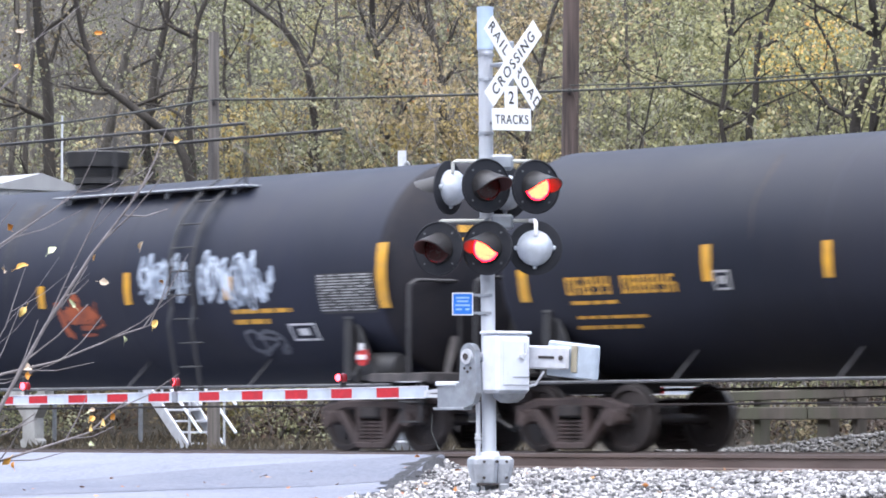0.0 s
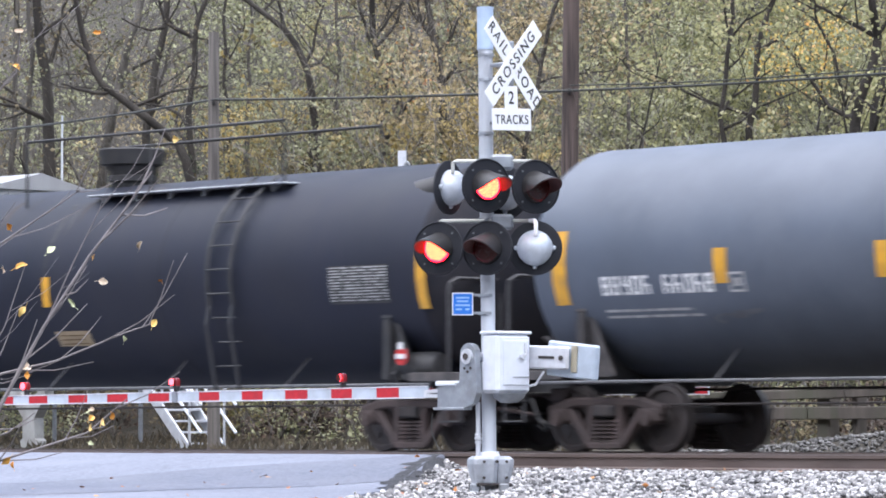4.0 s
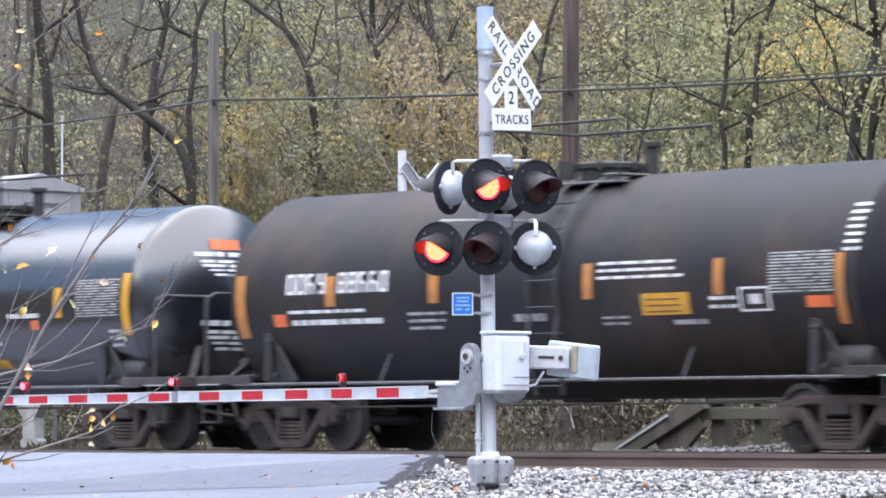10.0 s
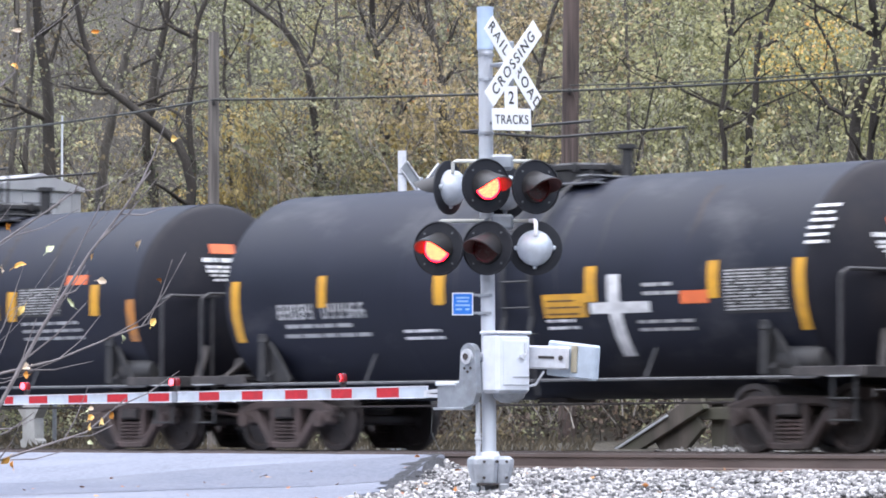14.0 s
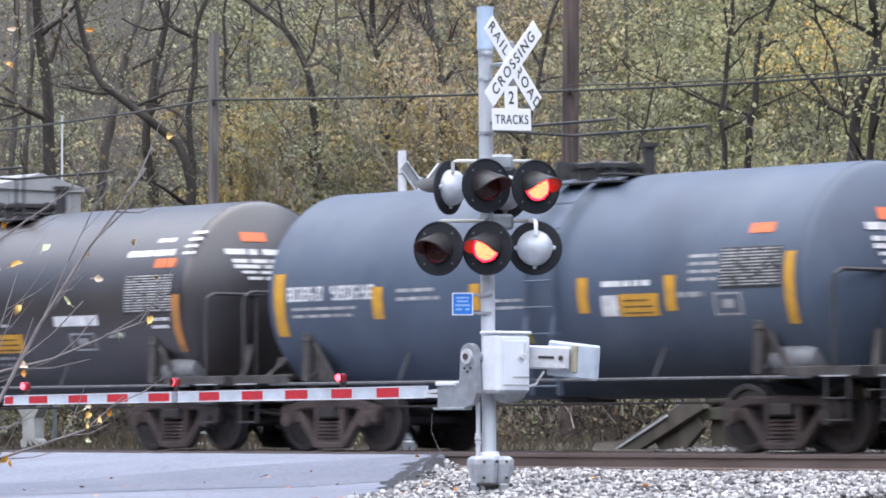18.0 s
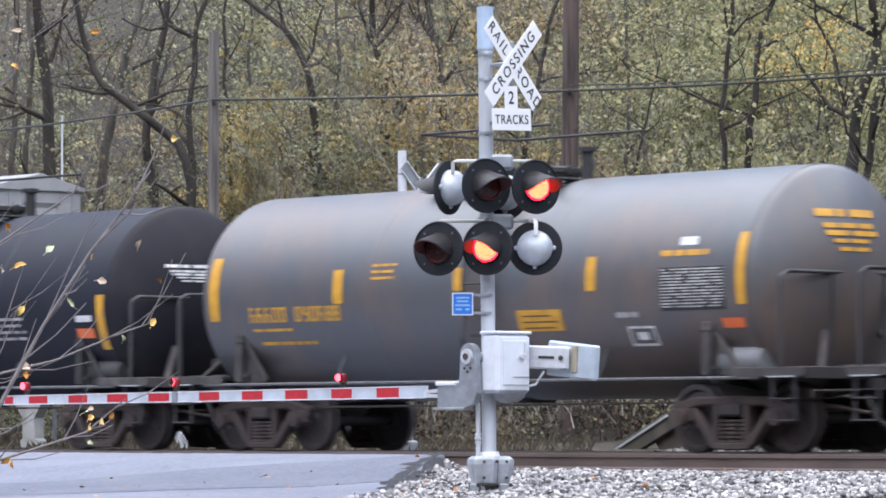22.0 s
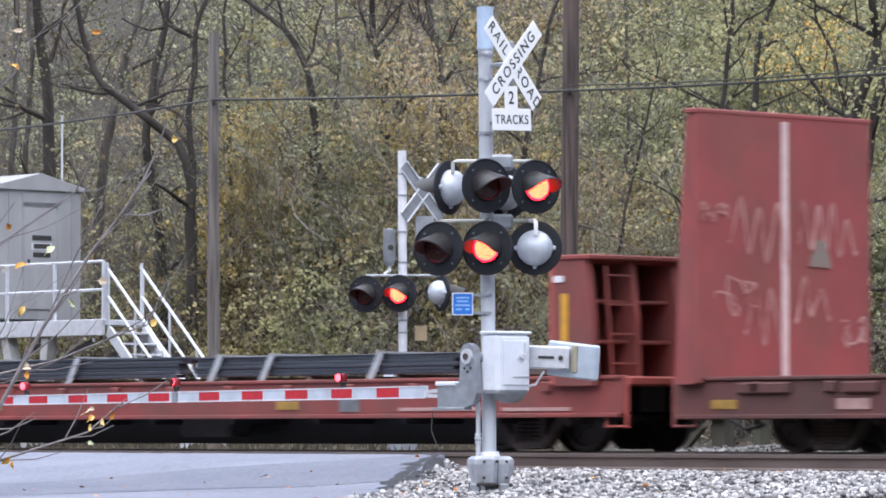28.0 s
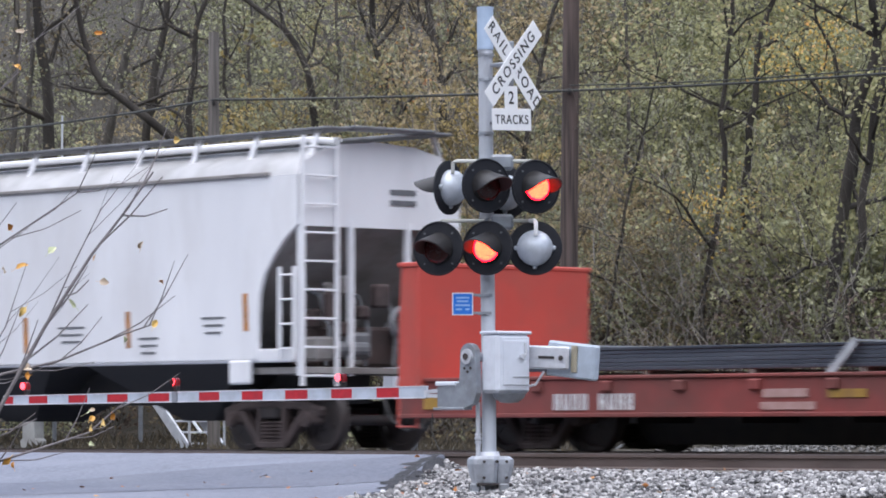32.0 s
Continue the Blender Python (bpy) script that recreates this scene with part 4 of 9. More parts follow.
    s.bar((x - 0.02, 0.45, 1.9), (x - 0.02, 0.95, 1.9), 0.04, 0.02)
    s.bar((x - 0.02, 0.7, 1.65), (x - 0.02, 0.7, 2.15), 0.04, 0.02)
    s.put("brake_wheel", STEEL_BK, car)
    # side ladder up the belly of the tank
    lx = ladder if ladder is not None else (4.65 if big else 0.55)
    for x in (lx - 0.28, lx + 0.28):
        s = Sh()
        pts = [(x, -1.48, 0.78), (x, -R - 0.1, zc - R * 0.45)] + [(x, -(R + 0.1) * math.cos(a), zc + (R + 0.1) * math.sin(a)) for a in [radians(d) for d in range(-15, 66, 10)]]
        s.strip(pts, 0.07, 0.02)
        s.put("ladder_stile", STEEL_BK if paint not in (SLATE, BLUEG) else paint, car)
    z = 0.9
    while z < zc + R * 0.9:
        th = math.asin(max(-0.9, min(0.99, (z - zc) / (R + 0.1))))
        y = -1.48 if z < zc - R * 0.45 else -(R + 0.1) * math.cos(th)
        Sh().tube([(lx - 0.28, y, z), (lx + 0.28, y, z)], 0.016, 5).put("ladder_rung", STEEL_BK if paint not in (SLATE, BLUEG) else paint, car)
        z += 0.36
    # round warning board low on the leading end
    if big:
        b = half - 0.27
        s = Sh().lathe([(-0.015, 0.0), (-0.015, 0.125), (0.0, 0.13), (0.015, 0.125), (0.015, 0.0)], 24, pose(b, -1.5, 1.35) @ TO_Y)
        bd = s.put("warning_disc", RED_SIGN, car, "round red and white warning disc")
        Sh().box((b, -1.524, 1.35), (0.2, 0.008, 0.07), b=0.002).put("white_bar", LETTER, bd)
        Sh().box((b, -1.524, 1.5), (0.1, 0.008, 0.1), b=0.002).put("white_plate", LETTER, bd)
    top = zc + R
    if big:
        d = Sh()
        d.lathe([(0, 0.34), (0.1, 0.35), (0.12, 0.41), (0.2, 0.41), (0.22, 0.37), (0.36, 0.42), (0.39, 0.5), (0.62, 0.54), (0.64, 0.52), (0.66, 0.0)], 32, Matrix.Translation((0.25, 0, top - 0.05)) @ TO_Z)
        d.put("valve_dome", STEEL_BK, car, "round black valve housing on top", True)
        w = Sh()
        y, z = -0.95, zc + math.sqrt(R * R - 0.95 ** 2) + 0.1
        w.box((3.0, y, z), (4.9, 0.3, 0.03), b=0.008)
        for k in range(6):
            w.box((0.8 + k * 0.85, y + 0.08, z - 0.09), (0.05, 0.2, 0.16))
        w.put("top_walkway", STRAP, car, "pale grated running board along the top")
        h = Sh()
        for yy in (-0.95, 0.95):
            h.tube([(-1.3, yy, z + 0.95), (5.3, yy, z + 0.95)], 0.025, 6)
            for x in (-1.3, 2.0, 5.3):
                h.tube([(x, yy, z - 0.1), (x, yy, z + 0.95)], 0.022, 6)
        h.put("top_handrail", STEEL_BK, car, "thin tube handrail")
    else:
        z = top - 0.12
        w = Sh()
        w.box((-0.1, -0.72, z), (2.7, 0.26, 0.03), b=0.008)
        w.box((-0.1, 0.72, z), (2.7, 0.26, 0.03), b=0.008)
        w.box((1.1, 0, z + 0.1), (0.3, 1.7, 0.03), b=0.008)
        w.put("top_walkway", STEEL_GR if bright_walk else STEEL_BK, car, "grated top platform")
        d = Sh()
        d.lathe([(0, 0.42), (0.16, 0.42), (0.18, 0.47), (0.24, 0.47), (0.27, 0.4), (0.3, 0.0)], 24, Matrix.Translation((0.2, 0, top - 0.06)) @ TO_Z)
        d.cyl((0.95, 0.1, top - 0.05), (0.95, 0.1, top + 0.4), 0.09, n=12)
        d.cyl((0.95, 0.1, top + 0.4), (0.95, 0.1, top + 0.46), 0.14, n=12)
        d.cyl((-0.6, -0.1, top - 0.05), (-0.6, -0.1, top + 0.25), 0.12, n=12)
        for k in range(6):
            a = k * math.pi / 3
            d.box((0.2 + 0.5 * math.cos(a), 0.5 * math.sin(a), top + 0.14), (0.08, 0.08, 0.14), b=0.01)
        d.put("manway", STEEL_BK, car, "bolted manway and valves on top", True)
        if rails:
            h = Sh()
            for yy in (-0.9, 0.9):
                h.tube([(-1.45, yy, z), (-1.45, yy, z + 0.84), (1.3, yy, z + 0.84), (1.3, yy, z)], 0.022, 6)
            h.tube([(-1.45, -0.9, z + 0.84), (-1.45, 0.9, z + 0.84)], 0.022, 6)
            h.put("top_handrail", STEEL_BK, car, "thin tube guard rail")
    return car

tank_a = tank_car(19.6, 1.49, BLACK, "long black pressure tank car with yellow stripes", big=True)
tank_b = tank_car(-1.57, -19.53, BLACK, "long black pressure tank car with white and orange graffiti", big=True)
tank_c = tank_car(-22.4, -41.09, SLATE, "long slate-grey pressure tank car with yellow stripes", big=True)
tank_d = tank_car(-43.97, -61.8, BLACK, "long black pressure tank car with white lettering", big=True)
tank_f = tank_car(-64.68, -82.49, BLACK, "long black pressure tank car with faded graffiti", big=True)
tank_g = tank_car(-85.63, -96.7, BLACK, "short black tank car with a white painted cross", bright_walk=True)
tank_h = tank_car(-99.44, -111.85, RUSTY, "short black tank car with rust-stained top", bright_walk=True)
tank_i = tank_car(-114.76, -125.73, GLOSS, "short glossy black tank car with yellow stripes")
tank_j = tank_car(-128.91, -139.36, BLACK, "short black tank car with a blue repainted patch")
tank_k = tank_car(-142.22, -153.86, STAINED, "short black tank car with a pale cross and grey stains", bright_walk=True)
tank_l = tank_car(-156.46, -167.4, BLACK, "short black tank car with orange stripes")
tank_m = tank_car(-170.15, -181.07, BLACK, "short black tank car with grey lettering")
tank_n = tank_car(-183.66, -194.15, BLUEG, "short blue-grey tank car with yellow stripes")
tank_o = tank_car(-196.69, -208.92, TAUPE, "short faded brownish tank car with white lettering")
tank_p = tank_car(-211.34, -222.35, BLACK, "short black tank car with orange stripes and placards")
tank_q = tank_car(-225.38, -236.5, TANK_GREY, "short weathered grey tank car with rusty top")
tank_r = tank_car(-239.34, -249.53, BLACK, "short black tank car with bright yellow stripes")
tank_s = tank_car(-252.51, -263.99, BLACK, "short black tank car with cream placard", bright_walk=True)
dirt = random.Random(77)
for i, car in enumerate((tank_a, tank_b, tank_c, tank_d, tank_f, tank_g, tank_h, tank_i, tank_j, tank_k, tank_l, tank_m, tank_n, tank_o, tank_p, tank_q, tank_r, tank_s)):
    if car in (tank_c, tank_n, tank_o, tank_q):
        continue
    for k in range(8):
        x = dirt.gauss(0.2, 0.8) if k < 6 else dirt.uniform(-0.8, 0.8) * car["half"]
        top = car["zc"] + car["R"] * dirt.uniform(0.8, 0.93)
        streak(car, x, dirt.uniform(0.02, 0.075), top - dirt.uniform(0.4, 1.7), top, STREAK[0 if car in (tank_h, tank_j, tank_l, tank_p, tank_o, tank_q) or k % 3 == 0 else 1], k + i)
mark(tank_a, "stripe", -8.95, -8.76, 2.06, 2.50)
mark(tank_a, "stripe", -5.33, -5.15, 2.25, 2.73)
mark(tank_a, "stripe", -3.13, -2.96, 2.24, 2.71)
mark(tank_a, "textg", -8.00, -5.81, 2.13, 2.37)
mark(tank_a, "lineg", -7.95, -6.90, 1.98, 2.05)
mark(tank_a, "lineg", -7.92, -6.48, 1.79, 1.85)
mark(tank_a, "lineg", -8.00, -6.47, 1.65, 1.72)
mark(tank_a, "framd", -5.14, -4.83, 2.13, 2.39)
mark(tank_b, "stripe", -8.84, -8.62, 2.03, 2.97)
mark(tank_b, "stripe", -5.17, -4.96, 2.25, 2.74)
mark(tank_b, "stripe", -1.72, -1.53, 2.23, 2.72)
mark(tank_b, "stripe", 0.84, 1.01, 2.22, 2.57)
mark(tank_b, "stripe", 3.10, 3.27, 2.23, 2.72)
mark(tank_b, "stripe", 5.59, 5.79, 2.25, 2.59)
mark(tank_b, "stripe", 9.13, 9.36, 2.05, 2.98)
mark(tank_b, "textg", -7.80, -5.62, 2.09, 2.32)
mark(tank_b, "lineg", -7.75, -6.73, 1.93, 2.00)
mark(tank_b, "lineg", -7.86, -6.22, 1.75, 1.80)
mark(tank_b, "lineg", -7.43, -6.31, 1.62, 1.68)
mark(tank_b, "framd", -4.90, -4.56, 2.09, 2.37)
mark(tank_b, "olive", -5.27, -4.33, 1.69, 1.97)
crown(tank_b, 1.22, 2.5, 1.68, 2.42)
spray(tank_b, 3.50, 4.80, 2.25, 2.97, SPRAY_W, "white spray-paint tag", 12, 26, 0.03)
spray(tank_b, 4.99, 6.78, 2.10, 2.98, SPRAY_W, "white spray-paint tag", 13, 34, 0.03)
spray(tank_b, 5.82, 6.67, 1.44, 1.87, SPRAY_D, "faded grey spray-paint tag", 14, 6, 0.03)
mark(tank_b, "lineg", 5.70, 7.30, 2.01, 2.10)
mark(tank_b, "lineg", 5.69, 6.60, 1.85, 1.95)
mark(tank_b, "fram", 6.91, 7.52, 1.62, 1.87)
mark(tank_b, "datad", 7.80, 9.02, 2.01, 2.55)
head_mark(tank_b, "lineg", -0.52, -0.15, 2.69, 3.25)
mark(tank_c, "stripe", -9.21, -8.94, 2.00, 3.00)
mark(tank_c, "stripe", -6.09, -5.85, 2.22, 2.68)
mark(tank_c, "stripe", -3.19, -2.96, 2.22, 2.68)
mark(tank_c, "stripe", -0.33, -0.11, 2.24, 2.66)
mark(tank_c, "stripe", 2.72, 2.92, 2.23, 2.70)
mark(tank_c, "stripe", 5.62, 5.80, 2.23, 2.70)
mark(tank_c, "stripe", 9.46, 9.68, 2.03, 2.75)
mark(tank_c, "text", -8.27, -6.09, 2.11, 2.36)
mark(tank_c, "framd", -5.84, -5.54, 2.10, 2.36)
mark(tank_c, "lined", -8.29, -6.40, 1.76, 1.92)
mark(tank_c, "yblock", 5.82, 6.64, 2.13, 2.40)
spray(tank_c, 0.32, 1.70, 1.85, 2.09, SPRAY_B, "faint blue spray-paint tag", 21, 9, 0.025)
mark(tank_c, "lined", 6.84, 8.22, 1.95, 2.19)
mark(tank_c, "datad", 8.18, 9.30, 2.13, 2.63)
mark(tank_c, "lined", 6.02, 6.87, 1.71, 1.89)
mark(tank_c, "framd", 7.70, 8.18, 1.62, 1.86)
spray(tank_c, -6.20, -5.32, 1.72, 1.90, SPRAY_D, "grey scribble", 22, 6, 0.02)
head_mark(tank_c, "line", 0.16, 0.67, 2.80, 3.00)
mark(tank_d, "stripe", -8.81, -8.59, 2.03, 2.94)
mark(tank_d, "stripe", -5.59, -5.38, 2.26, 2.73)
mark(tank_d, "stripe", 9.07, 9.28, 2.02, 2.92)
mark(tank_d, "stripe", -2.19, -2.00, 2.27, 2.71)
mark(tank_d, "stripe", 0.03, 0.22, 2.24, 2.71)
mark(tank_d, "text", -7.75, -5.42, 1.88, 2.11)
mark(tank_d, "fram", -5.25, -4.87, 1.87, 2.10)
mark(tank_d, "lined", -7.66, -5.78, 1.59, 1.76)
mark(tank_d, "tblock", 0.13, 1.03, 1.63, 1.86)
mark(tank_d, "datad", 7.14, 8.43, 2.14, 2.65)
mark(tank_f, "stripe", -8.76, -8.50, 2.00, 2.95)
mark(tank_f, "stripe", -5.25, -5.02, 2.23, 2.71)
mark(tank_f, "stripe", -1.95, -1.73, 2.22, 2.49)
mark(tank_f, "stripe", 0.85, 1.06, 2.22, 2.70)
mark(tank_f, "stripe", 3.20, 3.39, 2.24, 2.71)
mark(tank_f, "stripe", 5.50, 5.68, 2.25, 2.72)
mark(tank_f, "stripe", 9.05, 9.23, 2.23, 2.54)
mark(tank_f, "textg", -7.86, -5.62, 2.07, 2.33)
mark(tank_f, "lineg", -7.82, -6.79, 1.91, 2.00)
mark(tank_f, "lineg", -7.83, -6.34, 1.61, 1.80)
spray(tank_f, -4.73, -3.52, 1.55, 2.07, SPRAY_W, "grey spray-paint tag", 31, 7, 0.025)
spray(tank_f, -6.22, -5.36, 1.61, 1.90, SPRAY_D, "faded spray-paint tag", 32, 6, 0.03)
mark(tank_f, "framd", -5.02, -4.65, 2.09, 2.33)
mark(tank_f, "olive", -0.73, 0.03, 1.83, 2.08)
mark(tank_f, "pink", 5.79, 6.55, 1.74, 2.12)
mark(tank_f, "datad", 7.73, 8.89, 2.01, 2.52)
mark(tank_f, "framd", 6.98, 7.57, 1.61, 1.87)
head_mark(tank_f, "lineg", -0.43, 0.37, 2.70, 3.25)
mark(tank_g, "stripe", -5.59, -5.36, 1.94, 2.85)
mark(tank_g, "stripe", -3.44, -3.22, 2.10, 2.56)
mark(tank_g, "stripe", -1.30, -1.08, 2.10, 2.58)
mark(tank_g, "stripe", 2.11, 2.31, 2.10, 2.58)
mark(tank_g, "stripe", 3.79, 3.98, 2.11, 2.57)
mark(tank_g, "stripe", 5.53, 5.71, 2.21, 2.56)
mark(tank_g, "textd", -4.62, -2.25, 1.89, 2.14)
mark(tank_g, "lined", -4.84, -2.91, 1.61, 1.78)
mark(tank_g, "wblock", -1.78, -1.50, 1.40, 2.56)
mark(tank_g, "wblock", -2.09, -1.32, 2.26, 2.44)
mark(tank_g, "tblock", -1.08, -0.18, 1.81, 2.11)
mark(tank_g, "lined", -1.07, -0.24, 1.56, 1.71)
mark(tank_g, "line", 1.23, 1.95, 1.56, 1.85)
mark(tank_g, "line", 2.35, 3.86, 1.52, 1.86)
mark(tank_g, "data", 4.31, 5.48, 2.07, 2.63)
mark(tank_g, "line", 4.34, 5.01, 1.60, 1.95)
head_mark(tank_g, "oblock", -0.30, 0.26, 3.15, 3.28)
head_mark(tank_g, "line", -0.40, 0.58, 2.62, 3.08)
head_mark(tank_g, "lined", -0.44, 0.42, 1.78, 2.06)
mark(tank_h, "ostripe", -6.30, -6.07, 1.67, 2.59)
mark(tank_h, "ostripe", -4.20, -3.98, 2.09, 2.53)
mark(tank_h, "ostripe", -1.91, -1.70, 2.09, 2.51)
mark(tank_h, "ostripe", 1.29, 1.48, 2.07, 2.55)
mark(tank_h, "ostripe", 3.80, 3.98, 2.07, 2.55)
mark(tank_h, "ostripe", 6.00, 6.16, 1.65, 2.55)
mark(tank_h, "text", -5.10, -2.76, 2.28, 2.58)
mark(tank_h, "line", -5.07, -3.18, 1.98, 2.05)
mark(tank_h, "line", -5.02, -2.61, 1.80, 1.91)
mark(tank_h, "oblock", -5.43, -5.14, 1.82, 2.00)
mark(tank_h, "lined", -2.39, -1.54, 1.67, 1.97)
mark(tank_h, "lined", -0.14, 0.58, 1.75, 1.90)
mark(tank_h, "line", 1.58, 3.25, 2.27, 2.56)
mark(tank_h, "yblock", 2.42, 3.33, 1.83, 2.12)
mark(tank_h, "lined", 1.62, 2.20, 1.67, 1.83)
mark(tank_h, "lined", 2.98, 3.64, 1.67, 1.76)
mark(tank_h, "data", 4.82, 5.98, 2.05, 2.59)
mark(tank_h, "fram", 4.27, 4.83, 1.84, 2.16)
mark(tank_h, "line", 3.71, 4.23, 1.83, 2.05)
mark(tank_h, "oblock", 5.48, 5.93, 1.87, 2.02)
mark(tank_h, "line", 6.12, 6.44, 2.52, 3.19)
head_mark(tank_h, "oblock", -0.58, -0.14, 3.16, 3.29)
head_mark(tank_h, "line", -0.85, -0.22, 2.58, 3.10)
head_mark(tank_h, "lined", -0.56, -0.06, 1.92, 2.13)
mark(tank_i, "stripe", -5.55, -5.30, 1.72, 2.66)
mark(tank_i, "stripe", -3.77, -3.53, 2.05, 2.53)
mark(tank_i, "stripe", -1.49, -1.26, 2.05, 2.54)
mark(tank_i, "stripe", 1.60, 1.81, 2.06, 2.54)
mark(tank_i, "stripe", 3.68, 3.88, 2.07, 2.54)
mark(tank_i, "stripe", 5.45, 5.64, 1.77, 2.72)
mark(tank_i, "text", -4.76, -2.65, 2.05, 2.29)
mark(tank_i, "line", -4.59, -2.85, 1.61, 1.83)
mark(tank_i, "yblock", 0.81, 1.61, 2.05, 2.37)
mark(tank_i, "line", -0.89, -0.11, 1.57, 1.86)
mark(tank_i, "line", 1.17, 2.15, 1.59, 1.84)
mark(tank_i, "yblock", 1.17, 2.12, 1.30, 1.44)
mark(tank_i, "line", 2.41, 3.25, 2.05, 2.15)
mark(tank_i, "oblock", 3.04, 3.24, 1.89, 2.04)
mark(tank_i, "data", 4.27, 5.38, 2.05, 2.64)
mark(tank_i, "line", 5.07, 5.37, 1.54, 1.86)
head_mark(tank_i, "oblock", -0.31, 0.25, 3.10, 3.26)
head_mark(tank_i, "line", -0.62, 0.50, 2.69, 3.06)
head_mark(tank_i, "line", -0.55, 0.53, 1.54, 2.00)
mark(tank_j, "blue", 1.14, 2.74, 1.48, 3.04)
mark(tank_j, "stripe", -2.45, -2.20, 1.57, 2.01)
mark(tank_j, "stripe", -0.17, 0.06, 1.56, 2.01)
mark(tank_j, "stripe", 2.87, 3.09, 1.57, 2.03)
mark(tank_j, "stripe", 5.16, 5.37, 1.66, 2.60)
mark(tank_j, "stripe", -5.28, -5.06, 1.60, 2.53)
mark(tank_j, "textd", -4.32, -2.36, 1.99, 2.23)
mark(tank_j, "lined", -4.53, -2.87, 1.48, 1.79)
mark(tank_j, "lined", -1.11, -0.34, 1.91, 2.07)
mark(tank_j, "line", -1.25, -0.49, 1.57, 1.78)
mark(tank_j, "line", 1.45, 2.05, 2.01, 2.11)
mark(tank_j, "line", 1.27, 1.87, 1.56, 1.73)
mark(tank_j, "tblock", 2.08, 2.91, 1.85, 2.28)
mark(tank_j, "data", 3.25, 4.44, 2.15, 2.76)
mark(tank_j, "line", 4.54, 5.04, 2.02, 2.61)
mark(tank_j, "fram", 3.81, 4.41, 1.62, 1.88)
mark(tank_j, "line", 2.41, 3.09, 2.36, 2.46)
mark(tank_k, "stripe", -1.28, -1.04, 2.08, 2.53)
mark(tank_k, "stripe", 1.85, 2.07, 2.03, 2.51)
mark(tank_k, "stripe", 4.21, 4.42, 2.03, 2.52)
mark(tank_k, "stripe", 5.80, 6.00, 1.59, 2.51)
mark(tank_k, "stripe", -5.89, -5.69, 1.61, 2.51)
mark(tank_k, "stripe", -3.86, -3.67, 2.08, 2.54)
mark(tank_k, "stripe", -1.27, -1.09, 2.06, 2.49)
mark(tank_k, "yblock", 0.99, 1.85, 1.83, 2.15)
mark(tank_k, "wblock", 2.29, 2.53, 1.30, 2.39)
mark(tank_k, "wblock", 1.93, 3.10, 1.87, 2.02)
mark(tank_k, "lined", 2.98, 3.68, 2.03, 2.26)
mark(tank_k, "oblock", 3.69, 4.22, 1.97, 2.14)
mark(tank_k, "lined", 2.80, 3.94, 1.56, 1.77)
mark(tank_k, "data", 4.53, 5.65, 1.84, 2.39)
mark(tank_k, "line", 5.94, 6.38, 2.63, 3.20)
mark(tank_k, "line", 1.01, 1.70, 1.62, 1.81)
mark(tank_k, "textd", -4.81, -2.78, 1.92, 2.14)
mark(tank_k, "lined", -4.66, -3.05, 1.77, 1.85)
mark(tank_k, "lined", -4.73, -2.37, 1.63, 1.71)
mark(tank_k, "line", -2.04, -1.18, 1.53, 1.73)
head_mark(tank_k, "oblock", -0.48, 0.02, 2.88, 3.04)
head_mark(tank_k, "line", -0.76, -0.05, 2.52, 2.84)
mark(tank_l, "stripe", 2.23, 2.46, 2.03, 2.50)
mark(tank_l, "stripe", 4.45, 4.67, 2.08, 2.56)
mark(tank_l, "ostripe", 5.38, 5.60, 1.67, 2.31)
mark(tank_l, "datad", 2.55, 3.66, 2.11, 2.53)
mark(tank_l, "oblock", 3.79, 4.32, 2.57, 2.72)
mark(tank_l, "lined", 2.59, 4.32, 1.66, 2.01)
head_mark(tank_l, "oblock", -0.46, -0.01, 3.03, 3.18)
head_mark(tank_l, "line", -0.62, -0.06, 2.60, 2.96)
mark(tank_l, "text", -3.4, -1.3, 2.05, 2.3)
mark(tank_l, "lined", -0.4, 0.5, 2.05, 2.3)
mark(tank_l, "yblock", 1.2, 2.0, 2.05, 2.3)
mark(tank_m, "ostripe", -5.56, -5.35, 1.57, 2.36)
mark(tank_m, "ostripe", -1.56, -1.37, 1.59, 2.04)
mark(tank_m, "ostripe", 1.79, 1.96, 1.59, 2.04)
mark(tank_m, "ostripe", 3.35, 3.52, 1.61, 2.06)
mark(tank_m, "text", -4.47, -2.43, 2.04, 2.27)
mark(tank_m, "ostripe", -3.40, -3.22, 1.6, 2.03)
mark(tank_m, "lined", -4.85, -2.17, 1.63, 1.84)
mark(tank_m, "line", -0.76, -0.22, 1.99, 2.10)
mark(tank_m, "line", -1.05, -0.24, 1.58, 1.78)
mark(tank_m, "line", 1.15, 1.64, 2.04, 2.15)
mark(tank_m, "line", 1.19, 1.70, 1.62, 1.91)
mark(tank_m, "amber", 2.06, 2.86, 1.98, 2.28)
mark(tank_m, "line", 2.96, 3.51, 2.08, 2.21)
mark(tank_m, "ostripe", 5.38, 5.57, 1.54, 2.44)
mark(tank_m, "pane", 3.58, 4.62, 1.97, 2.52)
mark(tank_m, "line", 3.64, 4.5, 2.56, 2.62)
mark(tank_m, "rust", 4.66, 5.28, 2.57, 2.74)
mark(tank_m, "wblock", 4.73, 5.12, 2.41, 2.5)
mark(tank_m, "wblock", 4.73, 5.1, 2.22, 2.32)
mark(tank_m, "pale", 4.84, 5.33, 1.9, 2.18)
mark(tank_m, "framd", 3.72, 4.22, 1.58, 1.85)
mark(tank_m, "lined", 2.6, 3.0, 1.55, 1.62)
mark(tank_m, "lined", 4.3, 4.52, 1.6, 1.66)
